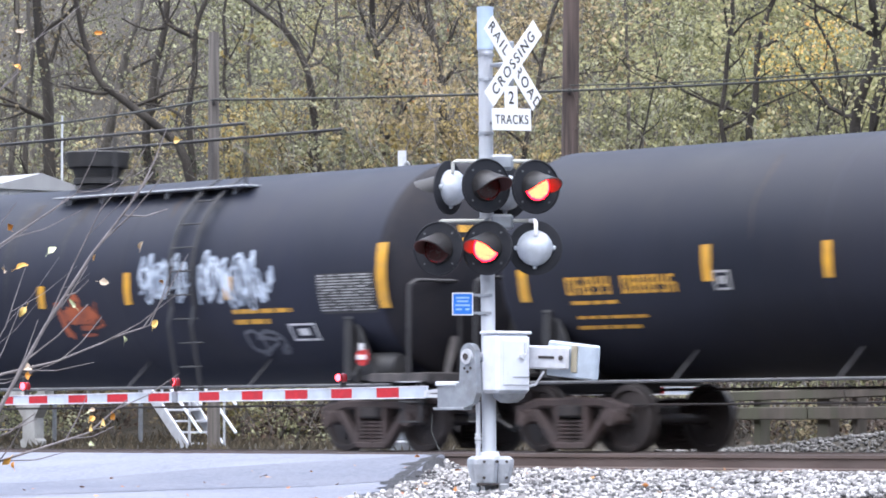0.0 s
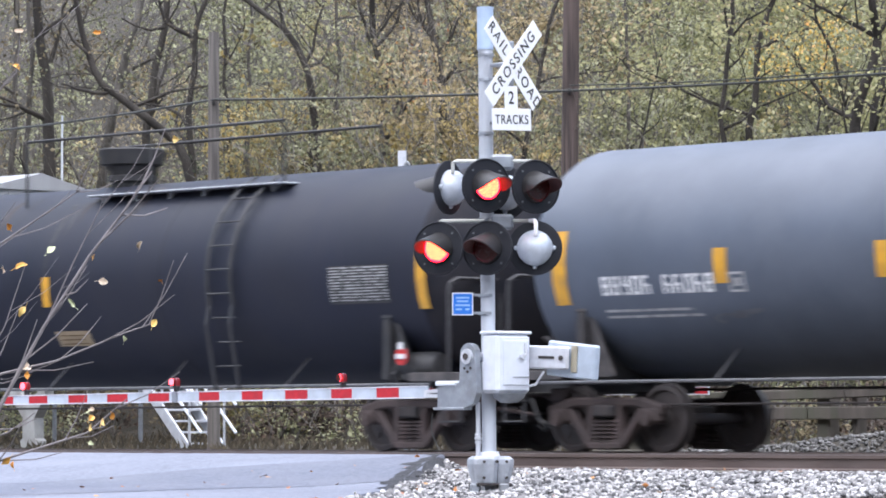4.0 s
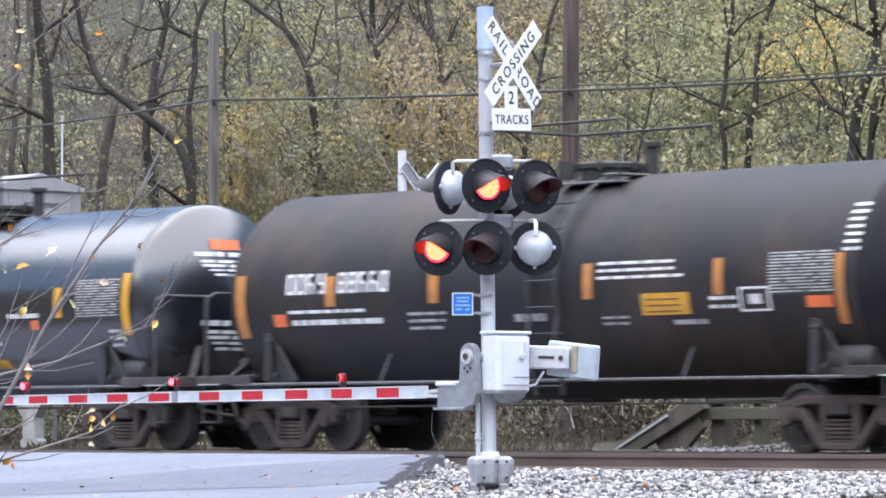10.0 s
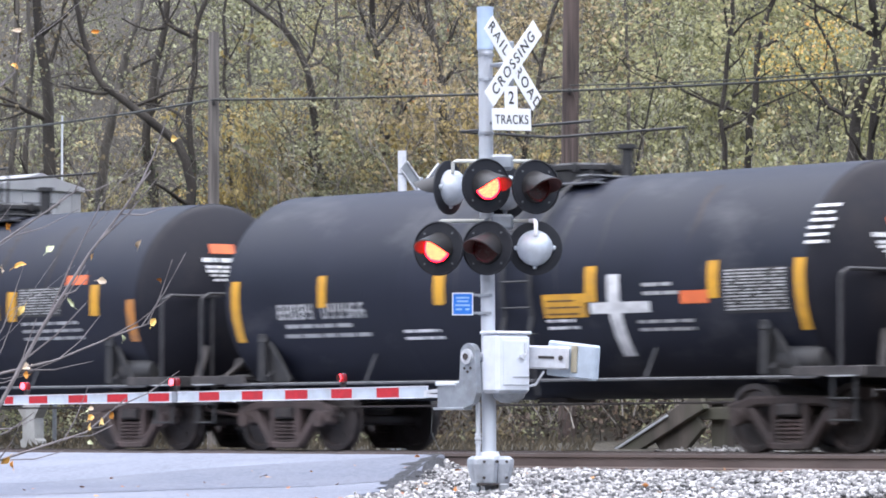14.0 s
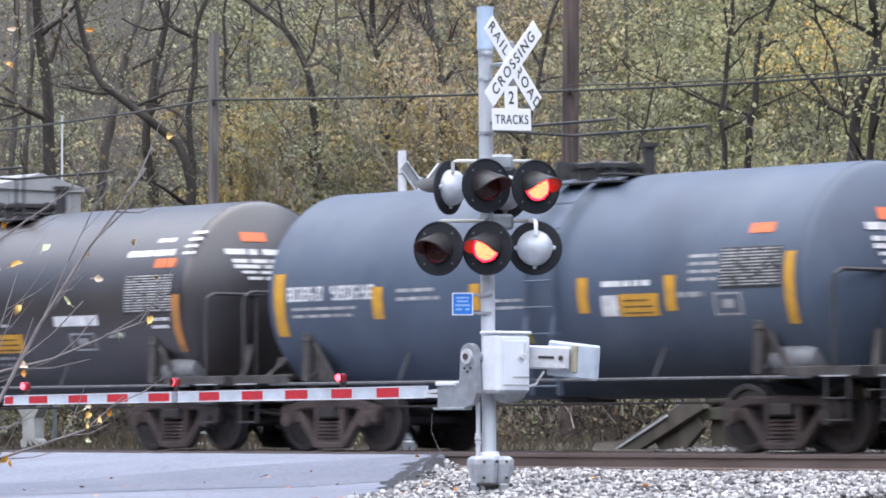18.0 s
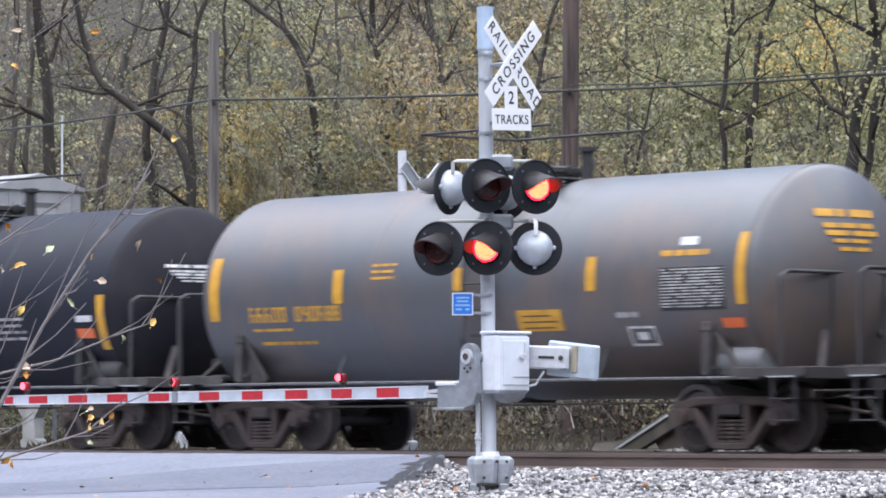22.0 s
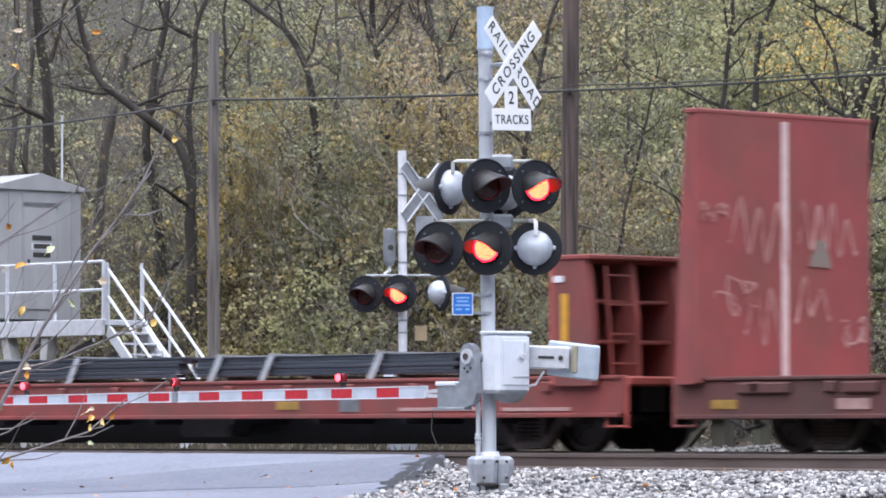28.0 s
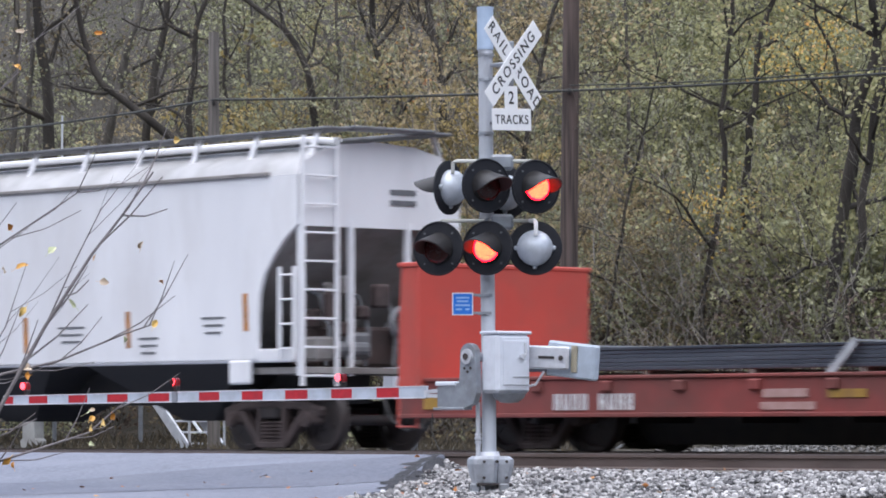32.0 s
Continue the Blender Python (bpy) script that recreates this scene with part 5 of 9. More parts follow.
head_mark(tank_m, "oblock", -0.42, 0.09, 3.10, 3.24)
head_mark(tank_m, "line", -0.63, 0.05, 2.48, 3.05)
mark(tank_n, "stripe", -5.32, -5.08, 1.68, 2.59)
mark(tank_n, "stripe", -3.08, -2.85, 1.89, 2.35)
mark(tank_n, "stripe", -0.96, -0.75, 1.97, 2.34)
mark(tank_n, "stripe", 1.25, 1.45, 1.88, 2.36)
mark(tank_n, "stripe", 2.95, 3.15, 1.88, 2.35)
mark(tank_n, "stripe", 5.17, 5.35, 1.67, 2.60)
mark(tank_n, "text", -5.01, -3.01, 2.18, 2.39)
mark(tank_n, "lined", -4.92, -3.25, 1.88, 2.09)
mark(tank_n, "lined", -2.54, -1.57, 2.07, 2.31)
mark(tank_n, "lined", -0.55, 0.21, 1.91, 2.11)
mark(tank_n, "line", 1.73, 2.77, 2.19, 2.30)
mark(tank_n, "wblock", 1.71, 2.02, 1.83, 2.11)
mark(tank_n, "yblock", 2.05, 2.81, 1.82, 2.12)
mark(tank_n, "framd", 3.85, 4.37, 1.80, 2.10)
mark(tank_n, "datad", 4.00, 5.09, 2.16, 2.66)
mark(tank_n, "lined", 3.40, 4.00, 2.20, 2.61)
mark(tank_n, "oblock", 4.43, 4.87, 2.86, 2.99)
mark(tank_n, "lined", 3.18, 3.77, 2.02, 2.12)
mark(tank_n, "olive", -0.54, 0.16, 1.50, 1.63)
head_mark(tank_n, "oblock", -0.51, -0.09, 3.02, 3.18)
head_mark(tank_n, "line", -0.73, -0.01, 2.44, 2.98)
mark(tank_o, "ostripe", -6.24, -5.99, 1.73, 2.34)
mark(tank_o, "ostripe", -3.82, -3.59, 1.89, 2.37)
mark(tank_o, "ostripe", -0.73, -0.51, 1.88, 2.35)
mark(tank_o, "ostripe", 6.08, 6.27, 1.50, 2.36)
mark(tank_o, "text", -4.80, -2.24, 1.89, 2.15)
mark(tank_o, "line", -4.72, -2.86, 1.58, 1.75)
mark(tank_o, "yblock", -0.76, -0.02, 1.63, 1.82)
mark(tank_o, "yblock", 1.19, 2.10, 1.54, 1.83)
mark(tank_o, "lined", 1.26, 1.89, 1.93, 1.99)
mark(tank_o, "lined", 1.19, 1.80, 1.28, 1.48)
mark(tank_o, "wblock", 3.02, 4.18, 1.93, 2.09)
mark(tank_o, "framd", 3.36, 4.01, 1.55, 1.82)
mark(tank_o, "data", 4.90, 6.07, 2.10, 2.67)
mark(tank_o, "line", 4.76, 6.07, 2.92, 3.06)
mark(tank_o, "line", 5.37, 5.88, 3.15, 3.24)
mark(tank_o, "oblock", 5.54, 6.07, 2.78, 2.92)
mark(tank_o, "line", 5.54, 6.04, 1.79, 2.02)
mark(tank_o, "lined", 4.36, 4.92, 1.70, 1.81)
mark(tank_o, "line", 6.14, 6.48, 2.91, 3.33)
head_mark(tank_o, "oblock", -0.64, -0.21, 3.18, 3.32)
head_mark(tank_o, "line", -0.93, 0.17, 2.59, 3.06)
mark(tank_p, "ostripe", -2.85, -2.60, 1.63, 2.04)
mark(tank_p, "ostripe", -0.08, 0.15, 1.65, 2.09)
mark(tank_p, "ostripe", 2.22, 2.44, 1.63, 2.08)
mark(tank_p, "ostripe", 5.39, 5.60, 1.56, 2.31)
mark(tank_p, "ostripe", -5.58, -5.36, 1.57, 2.37)
mark(tank_p, "textd", -4.48, -2.66, 2.03, 2.26)
mark(tank_p, "lined", -2.37, -1.78, 2.03, 2.14)
mark(tank_p, "line", -2.51, -1.56, 1.63, 1.82)
mark(tank_p, "line", -4.44, -2.93, 1.64, 1.79)
mark(tank_p, "line", 0.14, 0.58, 1.92, 2.21)
mark(tank_p, "tblock", 0.83, 1.71, 2.03, 2.34)
mark(tank_p, "tblock", 0.55, 1.09, 1.42, 1.76)
mark(tank_p, "line", 0.10, 0.53, 1.43, 1.78)
mark(tank_p, "yblock", -0.14, 0.65, 1.29, 1.39)
mark(tank_p, "data", 2.51, 3.69, 2.00, 2.56)
mark(tank_p, "wblock", 2.58, 3.07, 1.62, 1.87)
mark(tank_p, "oblock", 3.79, 4.32, 2.68, 2.83)
mark(tank_p, "wblock", 3.80, 4.27, 2.51, 2.60)
mark(tank_p, "wblock", 3.82, 4.26, 2.31, 2.39)
mark(tank_p, "line", 1.09, 1.56, 1.61, 1.73)
mark(tank_p, "line", 1.94, 2.47, 2.11, 2.21)
mark(tank_q, "stripe", -5.61, -5.38, 1.93, 2.87)
mark(tank_q, "stripe", -2.70, -2.48, 2.13, 2.62)
mark(tank_q, "stripe", -0.04, 0.17, 2.25, 2.57)
mark(tank_q, "stripe", 2.68, 2.87, 2.18, 2.64)
mark(tank_q, "stripe", 5.55, 5.72, 1.94, 2.88)
mark(tank_q, "textg", -4.67, -2.53, 1.89, 2.11)
mark(tank_q, "lineg", -4.64, -3.68, 1.74, 1.80)
mark(tank_q, "lineg", -4.52, -3.14, 1.54, 1.61)
mark(tank_q, "lineg", -1.85, -1.29, 2.40, 2.68)
mark(tank_q, "yblock", 1.24, 2.14, 1.66, 1.95)
mark(tank_q, "data", 4.14, 5.31, 1.90, 2.43)
mark(tank_q, "lineg", 4.12, 5.14, 2.57, 2.68)
mark(tank_q, "wblock", 4.45, 4.78, 2.74, 2.85)
mark(tank_q, "oblock", 5.21, 5.62, 1.64, 1.77)
mark(tank_q, "fram", 3.38, 3.90, 1.43, 1.69)
mark(tank_q, "lined", 3.22, 3.73, 1.78, 1.88)
head_mark(tank_q, "lineg", -0.64, 0.39, 2.64, 3.20)
mark(tank_r, "stripe", -5.20, -4.93, 1.47, 2.33)
mark(tank_r, "stripe", -2.09, -1.84, 1.88, 2.37)
mark(tank_r, "stripe", -0.10, 0.14, 1.90, 2.38)
mark(tank_r, "stripe", 1.79, 2.01, 1.91, 2.39)
mark(tank_r, "stripe", 5.02, 5.22, 1.56, 2.40)
mark(tank_r, "textd", -3.93, -2.13, 1.97, 2.18)
mark(tank_r, "lined", -3.89, -2.32, 1.65, 1.89)
mark(tank_r, "lined", -2.24, -1.36, 1.46, 1.84)
mark(tank_r, "cream", -1.10, -0.24, 1.97, 2.26)
mark(tank_r, "line", -0.94, 0.08, 1.55, 1.77)
mark(tank_r, "lined", 1.98, 3.17, 1.68, 2.09)
mark(tank_r, "line", 0.98, 1.89, 1.42, 1.69)
mark(tank_r, "oblock", 4.46, 4.90, 1.74, 1.89)
mark(tank_r, "wblock", 4.47, 4.88, 1.99, 2.09)
head_mark(tank_r, "line", -0.72, 0.14, 2.61, 2.88)
mark(tank_s, "ostripe", -5.77, -5.56, 1.55, 2.45)
mark(tank_s, "ostripe", -2.93, -2.73, 2.25, 2.41)
mark(tank_s, "ostripe", -0.74, -0.55, 1.94, 2.40)
mark(tank_s, "ostripe", 1.16, 1.35, 1.94, 2.41)
mark(tank_s, "ostripe", 3.10, 3.27, 1.95, 2.41)
mark(tank_s, "ostripe", 5.64, 5.85, 1.53, 2.42)
mark(tank_s, "text", -4.77, -3.01, 1.94, 2.16)
mark(tank_s, "cream", -2.10, -1.29, 1.94, 2.25)
mark(tank_s, "line", -4.78, -3.25, 1.62, 1.84)
mark(tank_s, "line", -1.00, -0.29, 1.49, 1.86)
mark(tank_s, "line", 1.94, 2.93, 1.82, 2.01)
mark(tank_s, "line", 3.26, 4.31, 1.93, 2.01)
mark(tank_s, "yblock", -1.03, -0.18, 1.30, 1.42)
mark(tank_s, "data", 4.37, 5.54, 1.93, 2.46)
mark(tank_s, "oblock", 5.26, 5.55, 1.68, 1.84)
mark(tank_s, "fram", 3.68, 4.39, 1.54, 1.84)
mark(tank_s, "line", 3.75, 4.30, 2.09, 2.18)


DULL_Y = mat("road_dirty_yellow_plate", (0.36, 0.21, 0.035), (0.26, 0.15, 0.03), 0.6, scale=6, grime=(0.16, 0.08, 0.05), grime_scale=4)
FADED = mat("faded_pinkish_stencil", (0.42, 0.27, 0.25), (0.34, 0.2, 0.18), 0.6, scale=8)


def flat_mark(car, kind, x0, x1, z0, z1, y=-1.53):
    """A plate or stencil on a flat upright side."""
    s = Sh()
    m = {"y": DULL_Y, "w": LETTER, "d": FADED, "g": STEEL_GR, "k": STEEL_BK}[kind[0]]
    if len(kind) > 1:
        n = max(3, round((x1 - x0) / ((z1 - z0) * 0.8)))
        st = (x1 - x0) / n
        for i in range(n):
            if i == n // 2:
                continue
            a = x0 + i * st
            s.box((a + st * 0.15, y, (z0 + z1) / 2), (st * 0.26, 0.012, z1 - z0))
            s.box((a + st * 0.6, y, (z0 + z1) / 2), (st * 0.26, 0.012, z1 - z0))
            s.box((a + st * 0.38, y, z0 + (z1 - z0) * mark_rng.choice((0.1, 0.5, 0.9))), (st * 0.4, 0.012, (z1 - z0) * 0.2))
        s.put("lettering", m, car, "painted car lettering")
    else:
        s.box(((x0 + x1) / 2, y, (z0 + z1) / 2), (x1 - x0, 0.012, z1 - z0), b=0.003)
        s.put("placard", m, car)


# Brown for the bays' back plate, with the recess's shade put into it.
BAY = mat("shaded_brown_steel", (0.085, 0.029, 0.028), (0.055, 0.022, 0.022), 0.8, scale=2, bump=0.2, grime=(0.09, 0.03, 0.026))


def bulkhead(car, x, out, top, thick, paint, name="bulkhead"):
    """An end wall: plain towards the load, ribbed with open bays outwards (out is +1 or -1)."""
    W, z0 = 3.3, 0.9
    # Deep end walls take the sills' darker red, shade and grime in it.
    dirty = SILL_RED if thick > 0.6 and top < 4 else paint
    slim = 0.8 if top < 4 else 0.35
    s = Sh()
    s.box((x, 0, (z0 + top) / 2), (0.09, W, top - z0), b=0.02)
    ob = s.put("bulkhead", paint, car, "steel end bulkhead")
    # Thin plate added so the deep bays read dark; shade is in its colour.
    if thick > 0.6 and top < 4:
        Sh().box((x + out * 0.05, 0, (z0 + top) / 2), (0.012, W - 0.2, top - z0 - 0.1)).put("bay_lining", BAY, ob, "dark plate backing the open bays, their shade in its colour")
    r = Sh()
    n = 5 if thick < 0.6 else 4
    for i in range(n + 1):
        y = -W / 2 + 0.06 + (W - 0.12) * i / n
        r = Sh()
        r.slab([(0, z0), (out * thick, z0), (out * thick * (slim + 1) * 0.53, z0 + (top - z0) * 0.55), (out * thick * slim, top), (0, top)], y - 0.05, y + 0.05)
        r.put("rib", dirty, ob, m=pose(x + out * 0.045, 0, 0))
    for k in range(4):
        z = z0 + 0.05 + (top - z0 - 0.1) * k / 3
        deep = thick * (1 - (1 - slim) * k / 3)
        Sh().box((x + out * (0.05 + deep * 0.42), 0, z), (deep * 0.8, W - 0.15, 0.05), b=0.01).put("cross_rail", dirty, ob)
    r = Sh()
    r.box((x + out * thick * slim * 0.56, 0, top), (thick * slim * 1.19 + 0.1, W + 0.04, 0.07), b=0.015)
    r.put("top_cap", dirty, ob)
    l = Sh()
    z = z0 + 0.3
    while z < top - 0.2:
        e = x + out * (0.06 + thick * (1 - (1 - slim) * (z - z0) / (top - z0)))
        l.tube([(e, -W / 2 + 0.35, z), (e, -W / 2 + 0.85, z)], 0.016, 5)
        z += 0.4
    for y in (-W / 2 + 0.35, -W / 2 + 0.85):
        l.bar((x + out * (thick + 0.06), y, z0), (x + out * (thick * slim + 0.07), y, top - 0.1), 0.05, 0.015)
    l.put("ladder", dirty, ob)
    return ob


def flat_car(u_lead, u_trail, paint, label, top, lead_thick, load_from, load_to, load_top, bands, seed, deck=1.02, bottom=0.5, beams=None, sill=None):
    """A bulkhead flat car with bundles of dark steel bars."""
    u, half = (u_lead + u_trail) / 2, (u_lead - u_trail) / 2
    car = new_car("bulkhead_flat_car", u, label, "flat car")
    s = Sh()
    s.box((0, 0, deck - 0.06), (2 * half + 1.2, 3.0, 0.12), b=0.02)
    s.put("deck", paint, car)
    for y in (-1.47, 1.47):
        s = Sh()
        s.slab([(-half - 0.5, deck), (half + 0.5, deck), (half + 0.5, bottom + 0.02), (-half - 0.5, bottom + 0.02)], y - 0.05, y + 0.05)
        s.box((0, y - 0.04 * (1 if y > 0 else -1) * -1, bottom), (2 * half + 0.9, 0.16, 0.06), b=0.01)
        s.box((0, y, deck - 0.01), (2 * half + 0.9, 0.18, 0.05), b=0.01)
        s.put("side_sill", sill or paint, car, "deep steel side sill")
    n = 14
    for i in range(n):
        x = -half + 1.0 + (2 * half - 2.0) * i / (n - 1)
        Sh().box((x, -1.55, deck - 0.13), (0.2, 0.06, 0.15), b=0.02).put("stake_pocket", sill or paint, car)
    s = Sh()
    s.slab([(-half + 2.9, bottom + 0.1), (half - 2.9, bottom + 0.1), (half - 3.4, 0.1), (-half + 3.4, 0.1)], -0.35, 0.35)
    s.box((0, 0, 0.75), (2 * half - 1, 0.5, 0.4), b=0.02)
    s.put("centre_sill", STEEL_BK, car, "deep black fishbelly centre sill")
    for k in range(9):
        Sh().box((-half + 2.2 + (2 * half - 4.4) * k / 8, 0, 0.55), (0.12, 2.8, 0.32)).put("crossbearer", STEEL_BK, car)
    Sh().box((1.0, -0.9, 0.4), (1.2, 0.5, 0.4), b=0.06).put("air_reservoir", STEEL_DK, car)
    for sg in (-1, 1):
        truck(car, u, sg * (half - 1.9))
        coupler(car, sg * (half + 1.0), sg)
        s = Sh()
        xx = sg * (half + 0.35)
        for z in (0.35, 0.6):
            s.tube([(xx - 0.2, -1.5, z), (xx + 0.2, -1.5, z)], 0.018, 5)
        for x in (xx - 0.2, xx + 0.2):
            s.bar((x, -1.5, 0.33), (x, -1.5, 0.95), 0.05, 0.015, side=(1, 0, 0))
        s.put("sill_step", paint, car)
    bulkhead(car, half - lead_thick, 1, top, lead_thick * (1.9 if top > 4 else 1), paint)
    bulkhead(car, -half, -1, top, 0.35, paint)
    g = random.Random(seed)
    for x0, x1, zt in zip(load_from, load_to, load_top):
        z = deck + 0.08
        bearers = Sh()
        k = x0 + 0.8
        while k < x1:
            bearers.box((k, 0, deck + 0.04), (0.1, 2.6, 0.08))
            k += 2.0
        bearers.put("bearer", TIMBER, car)
        row = 0
        while z < zt - 0.02:
            h = min(0.055, zt - z)
            for j in range(13):
                y = -1.22 + j * 0.2
                dx0, dx1 = g.uniform(0, 0.16), g.uniform(0, 0.16)
                if j > 0 and z < zt - 0.06:
                    continue
                Sh().box(((x0 + dx0 + x1 - dx1) / 2, y + g.uniform(-0.02, 0.02), z + h / 2), (x1 - x0 - dx0 - dx1, 0.185, h - 0.004), b=0.006).put("steel_bar", BAR_STEEL, car)
            z += h
            row += 1
    if beams:
        x0, x1, zt = beams
        for j in range(5):
            Sh().box(((x0 + x1) / 2, -1.15 + 0.55 * j, deck + 0.14), (x1 - x0, 0.34, 0.2), b=0.01).put("steel_beam", RUST_BEAM, car, "rust-brown steel beam")
            Sh().box(((x0 + x1) / 2, -1.15 + 0.55 * j, zt - 0.03), (x1 - x0, 0.42, 0.06), b=0.01).put("beam_flange", RUST_BEAM, car)
    for x, lean, zt in bands:
        s = Sh()
        s.bar((x, -1.42, deck - 0.05), (x + lean, -1.36, zt + 0.02), 0.12, 0.02, side=(1, 0, 0))
        s.box((x + lean, 0, zt + 0.02), (0.12, 2.75, 0.02))
        s.put("hold_down_band", STRAP, car, "pale steel hold-down band")
    return car


T_SILL = mat("dark_brown_sill_paint", (0.14, 0.045, 0.039), (0.1, 0.036, 0.033), 0.75, scale=1.6, fine=30, bump=0.15, grime=(0.07, 0.036, 0.032), grime_scale=1.1, grime_at=0.52)
# Darker red for sills: the overhang's shade is put in the colour, plus grime.
SILL_RED = mat("shaded_dirty_red_paint", (0.25, 0.047, 0.04), (0.18, 0.04, 0.035), 0.7, scale=1.4, fine=30, bump=0.1, grime=(0.13, 0.05, 0.042), grime_scale=0.8, grime_at=0.52)
flat_t = flat_car(-266.6, -286.1, T_RED, "brown-red bulkhead flat car with tall end walls and steel bars", 4.5, 0.4, [-5.3], [5.3], [1.43], [(-3.6, 0.0, 1.43)], 1, deck=0.98, bottom=0.47, beams=(5.4, 8.9, 1.32), sill=T_SILL)
for k in range(11):
    Sh().box((-8.6 + 1.72 * k, -1.555, 0.84), (0.62 if k % 2 else 0.95, 0.05, 0.15), b=0.02).put("pocket_plate", T_SILL, flat_t)
flat_u = flat_car(-288.1, -308.4, OXIDE, "red bulkhead flat car loaded with dark steel bars", 2.64, 0.8, [-7.2, 0.9], [0.7, 7.1], [1.42, 1.4], [(-6.05, 0.22, 1.42), (-4.76, 0.22, 1.42), (-2.16, 0.22, 1.42), (1.46, 0.22, 1.4), (2.7, 0.22, 1.4), (5.2, 0.22, 1.4)], 2, beams=(7.2, 9.1, 1.36), sill=SILL_RED)
flat_v = flat_car(-310.85, -331.1, RED_FLAT, "bright red bulkhead flat car loaded with dark steel bars", 2.64, 0.85, [-8.6, 3.2], [3.0, 8.8], [1.42, 1.42], [(-7.3, 0.45, 1.42), (-2.34, 0.45, 1.42), (1.38, 0.45, 1.42), (6.3, 0.45, 1.42)], 3, sill=SILL_RED)
flat_mark(flat_u, "wt", -7.32, -5.61, 0.56, 0.77)
flat_mark(flat_u, "y", -4.31, -3.77, 0.62, 0.73)
flat_mark(flat_u, "y", -0.62, -0.17, 0.73, 0.85)
flat_mark(flat_u, "y", 3.22, 3.74, 0.60, 0.72)
flat_mark(flat_u, "g", 4.69, 5.13, 0.56, 0.84)
flat_mark(flat_u, "d", -8.27, -7.58, 0.61, 0.67)
flat_mark(flat_u, "d", 6.0, 7.9, 0.57, 0.62)
flat_mark(flat_u, "d", 8.2, 9.6, 0.56, 0.61)
flat_mark(flat_v, "y", 9.40, 9.89, 0.55, 0.75)
flat_mark(flat_v, "wt", -7.38, -5.76, 0.57, 0.79)
flat_mark(flat_v, "y", -2.22, -1.53, 0.71, 0.82)
flat_mark(flat_v, "d", -3.38, -2.57, 0.72, 0.83)
flat_mark(flat_v, "y", -10.1, -9.7, 0.59, 0.77)
flat_mark(flat_v, "g", 4.61, 5.08, 0.55, 0.83)
flat_mark(flat_v, "y", 5.74, 6.21, 0.73, 0.82)
flat_mark(flat_v, "d", 7.43, 8.46, 0.58, 0.74)
flat_mark(flat_v, "y", 1.90, 2.32, 0.65, 0.76)
flat_mark(flat_v, "d", -3.42, -2.44, 0.56, 0.66)
flat_mark(flat_t, "y", 8.93, 9.40, 0.55, 0.66)
flat_mark(flat_t, "y", 5.24, 5.69, 0.48, 0.60)
flat_mark(flat_t, "y", -9.58, -9.09, 0.57, 0.69)
flat_mark(flat_t, "y", 9.63, 10.05, 0.97, 1.09, y=-1.66)
flat_mark(flat_t, "d", -6.31, -5.71, 0.55, 0.67)
flat_mark(flat_t, "y", -5.23, -4.83, 0.55, 0.67)
flat_mark(flat_t, "d", -7.32, -6.73, 0.56, 0.70)
flat_mark(flat_t, "d", -4.4, -3.2, 0.56, 0.62)
Sh().box((9.62, -1.65, 1.75), (0.14, 0.012, 0.8), b=0.003).put("reflective_stripe", GOLD, flat_u, "upright yellow stripe on the end wall")
Sh().box((9.5, -1.65, 2.35), (0.2, 0.012, 0.09), b=0.003).put("small_print", LETTER, flat_u)
Sh().box((-10.16, -1.66, 1.75), (0.05, 0.012, 1.3), b=0.003).put("reflective_stripe", GOLD, flat_u, "upright yellow stripe on the end wall")
Sh().box((-9.695, -0.02, 2.72), (0.012, 0.13, 3.4), b=0.002).put("white_stripe", mat("dusty_white_stripe", (0.6, 0.47, 0.45), (0.5, 0.38, 0.36), 0.6), flat_t, "white stripe down the bulkhead")
for k, z in enumerate((2.1, 2.25)):
    Sh().box((9.75, -1.665, z), (0.2, 0.012, 0.07)).put("small_print", LETTER, flat_v)


def flat_spray(car, x, y0, y1, z0, z1, material, label, seed, strokes, wide):
    """Graffiti on an end wall's face."""
    e = scrawl(y0, y1, z0, z1, seed, strokes, wide)
    n = len(e) // 2
    Sh().add([(x + 0.004 * i / len(e), p.x, p.y) for i, p in enumerate(e)], [(2 * i, 2 * i + 1, 2 * i + 3, 2 * i + 2) for i in range(n - 1)]).put("graffiti", material, car, label)


flat_spray(flat_u, -10.09, -1.5, -0.8, 1.3, 2.2, mat("pale_blue_spray", (0.62, 0.7, 0.82), (0.3, 0.42, 0.6), 0.6, scale=3), "pale blue and white spray-paint tag", 47, 20, 0.03)
flat_spray(flat_u, -10.08, -1.5, -0.9, 1.2, 1.5, SPRAY_O, "orange spray-paint tag", 42, 4, 0.03)
CHALK = mat("faint_pink_chalk", (0.52, 0.3, 0.28), (0.27, 0.08, 0.066), 0.7, scale=2.5)
flat_spray(flat_t, -9.69, -1.6, -1.1, 2.95, 3.35, CHALK, "faint chalky graffiti", 43, 9, 0.02)
flat_spray(flat_t, -9.69, -1.35, -0.5, 1.7, 2.4, CHALK, "faint chalky graffiti", 45, 6, 0.014)
flat_spray(flat_t, -9.69, 1.05, 1.5, 1.4, 1.85, CHALK, "faint chalky graffiti", 46, 7, 0.016)


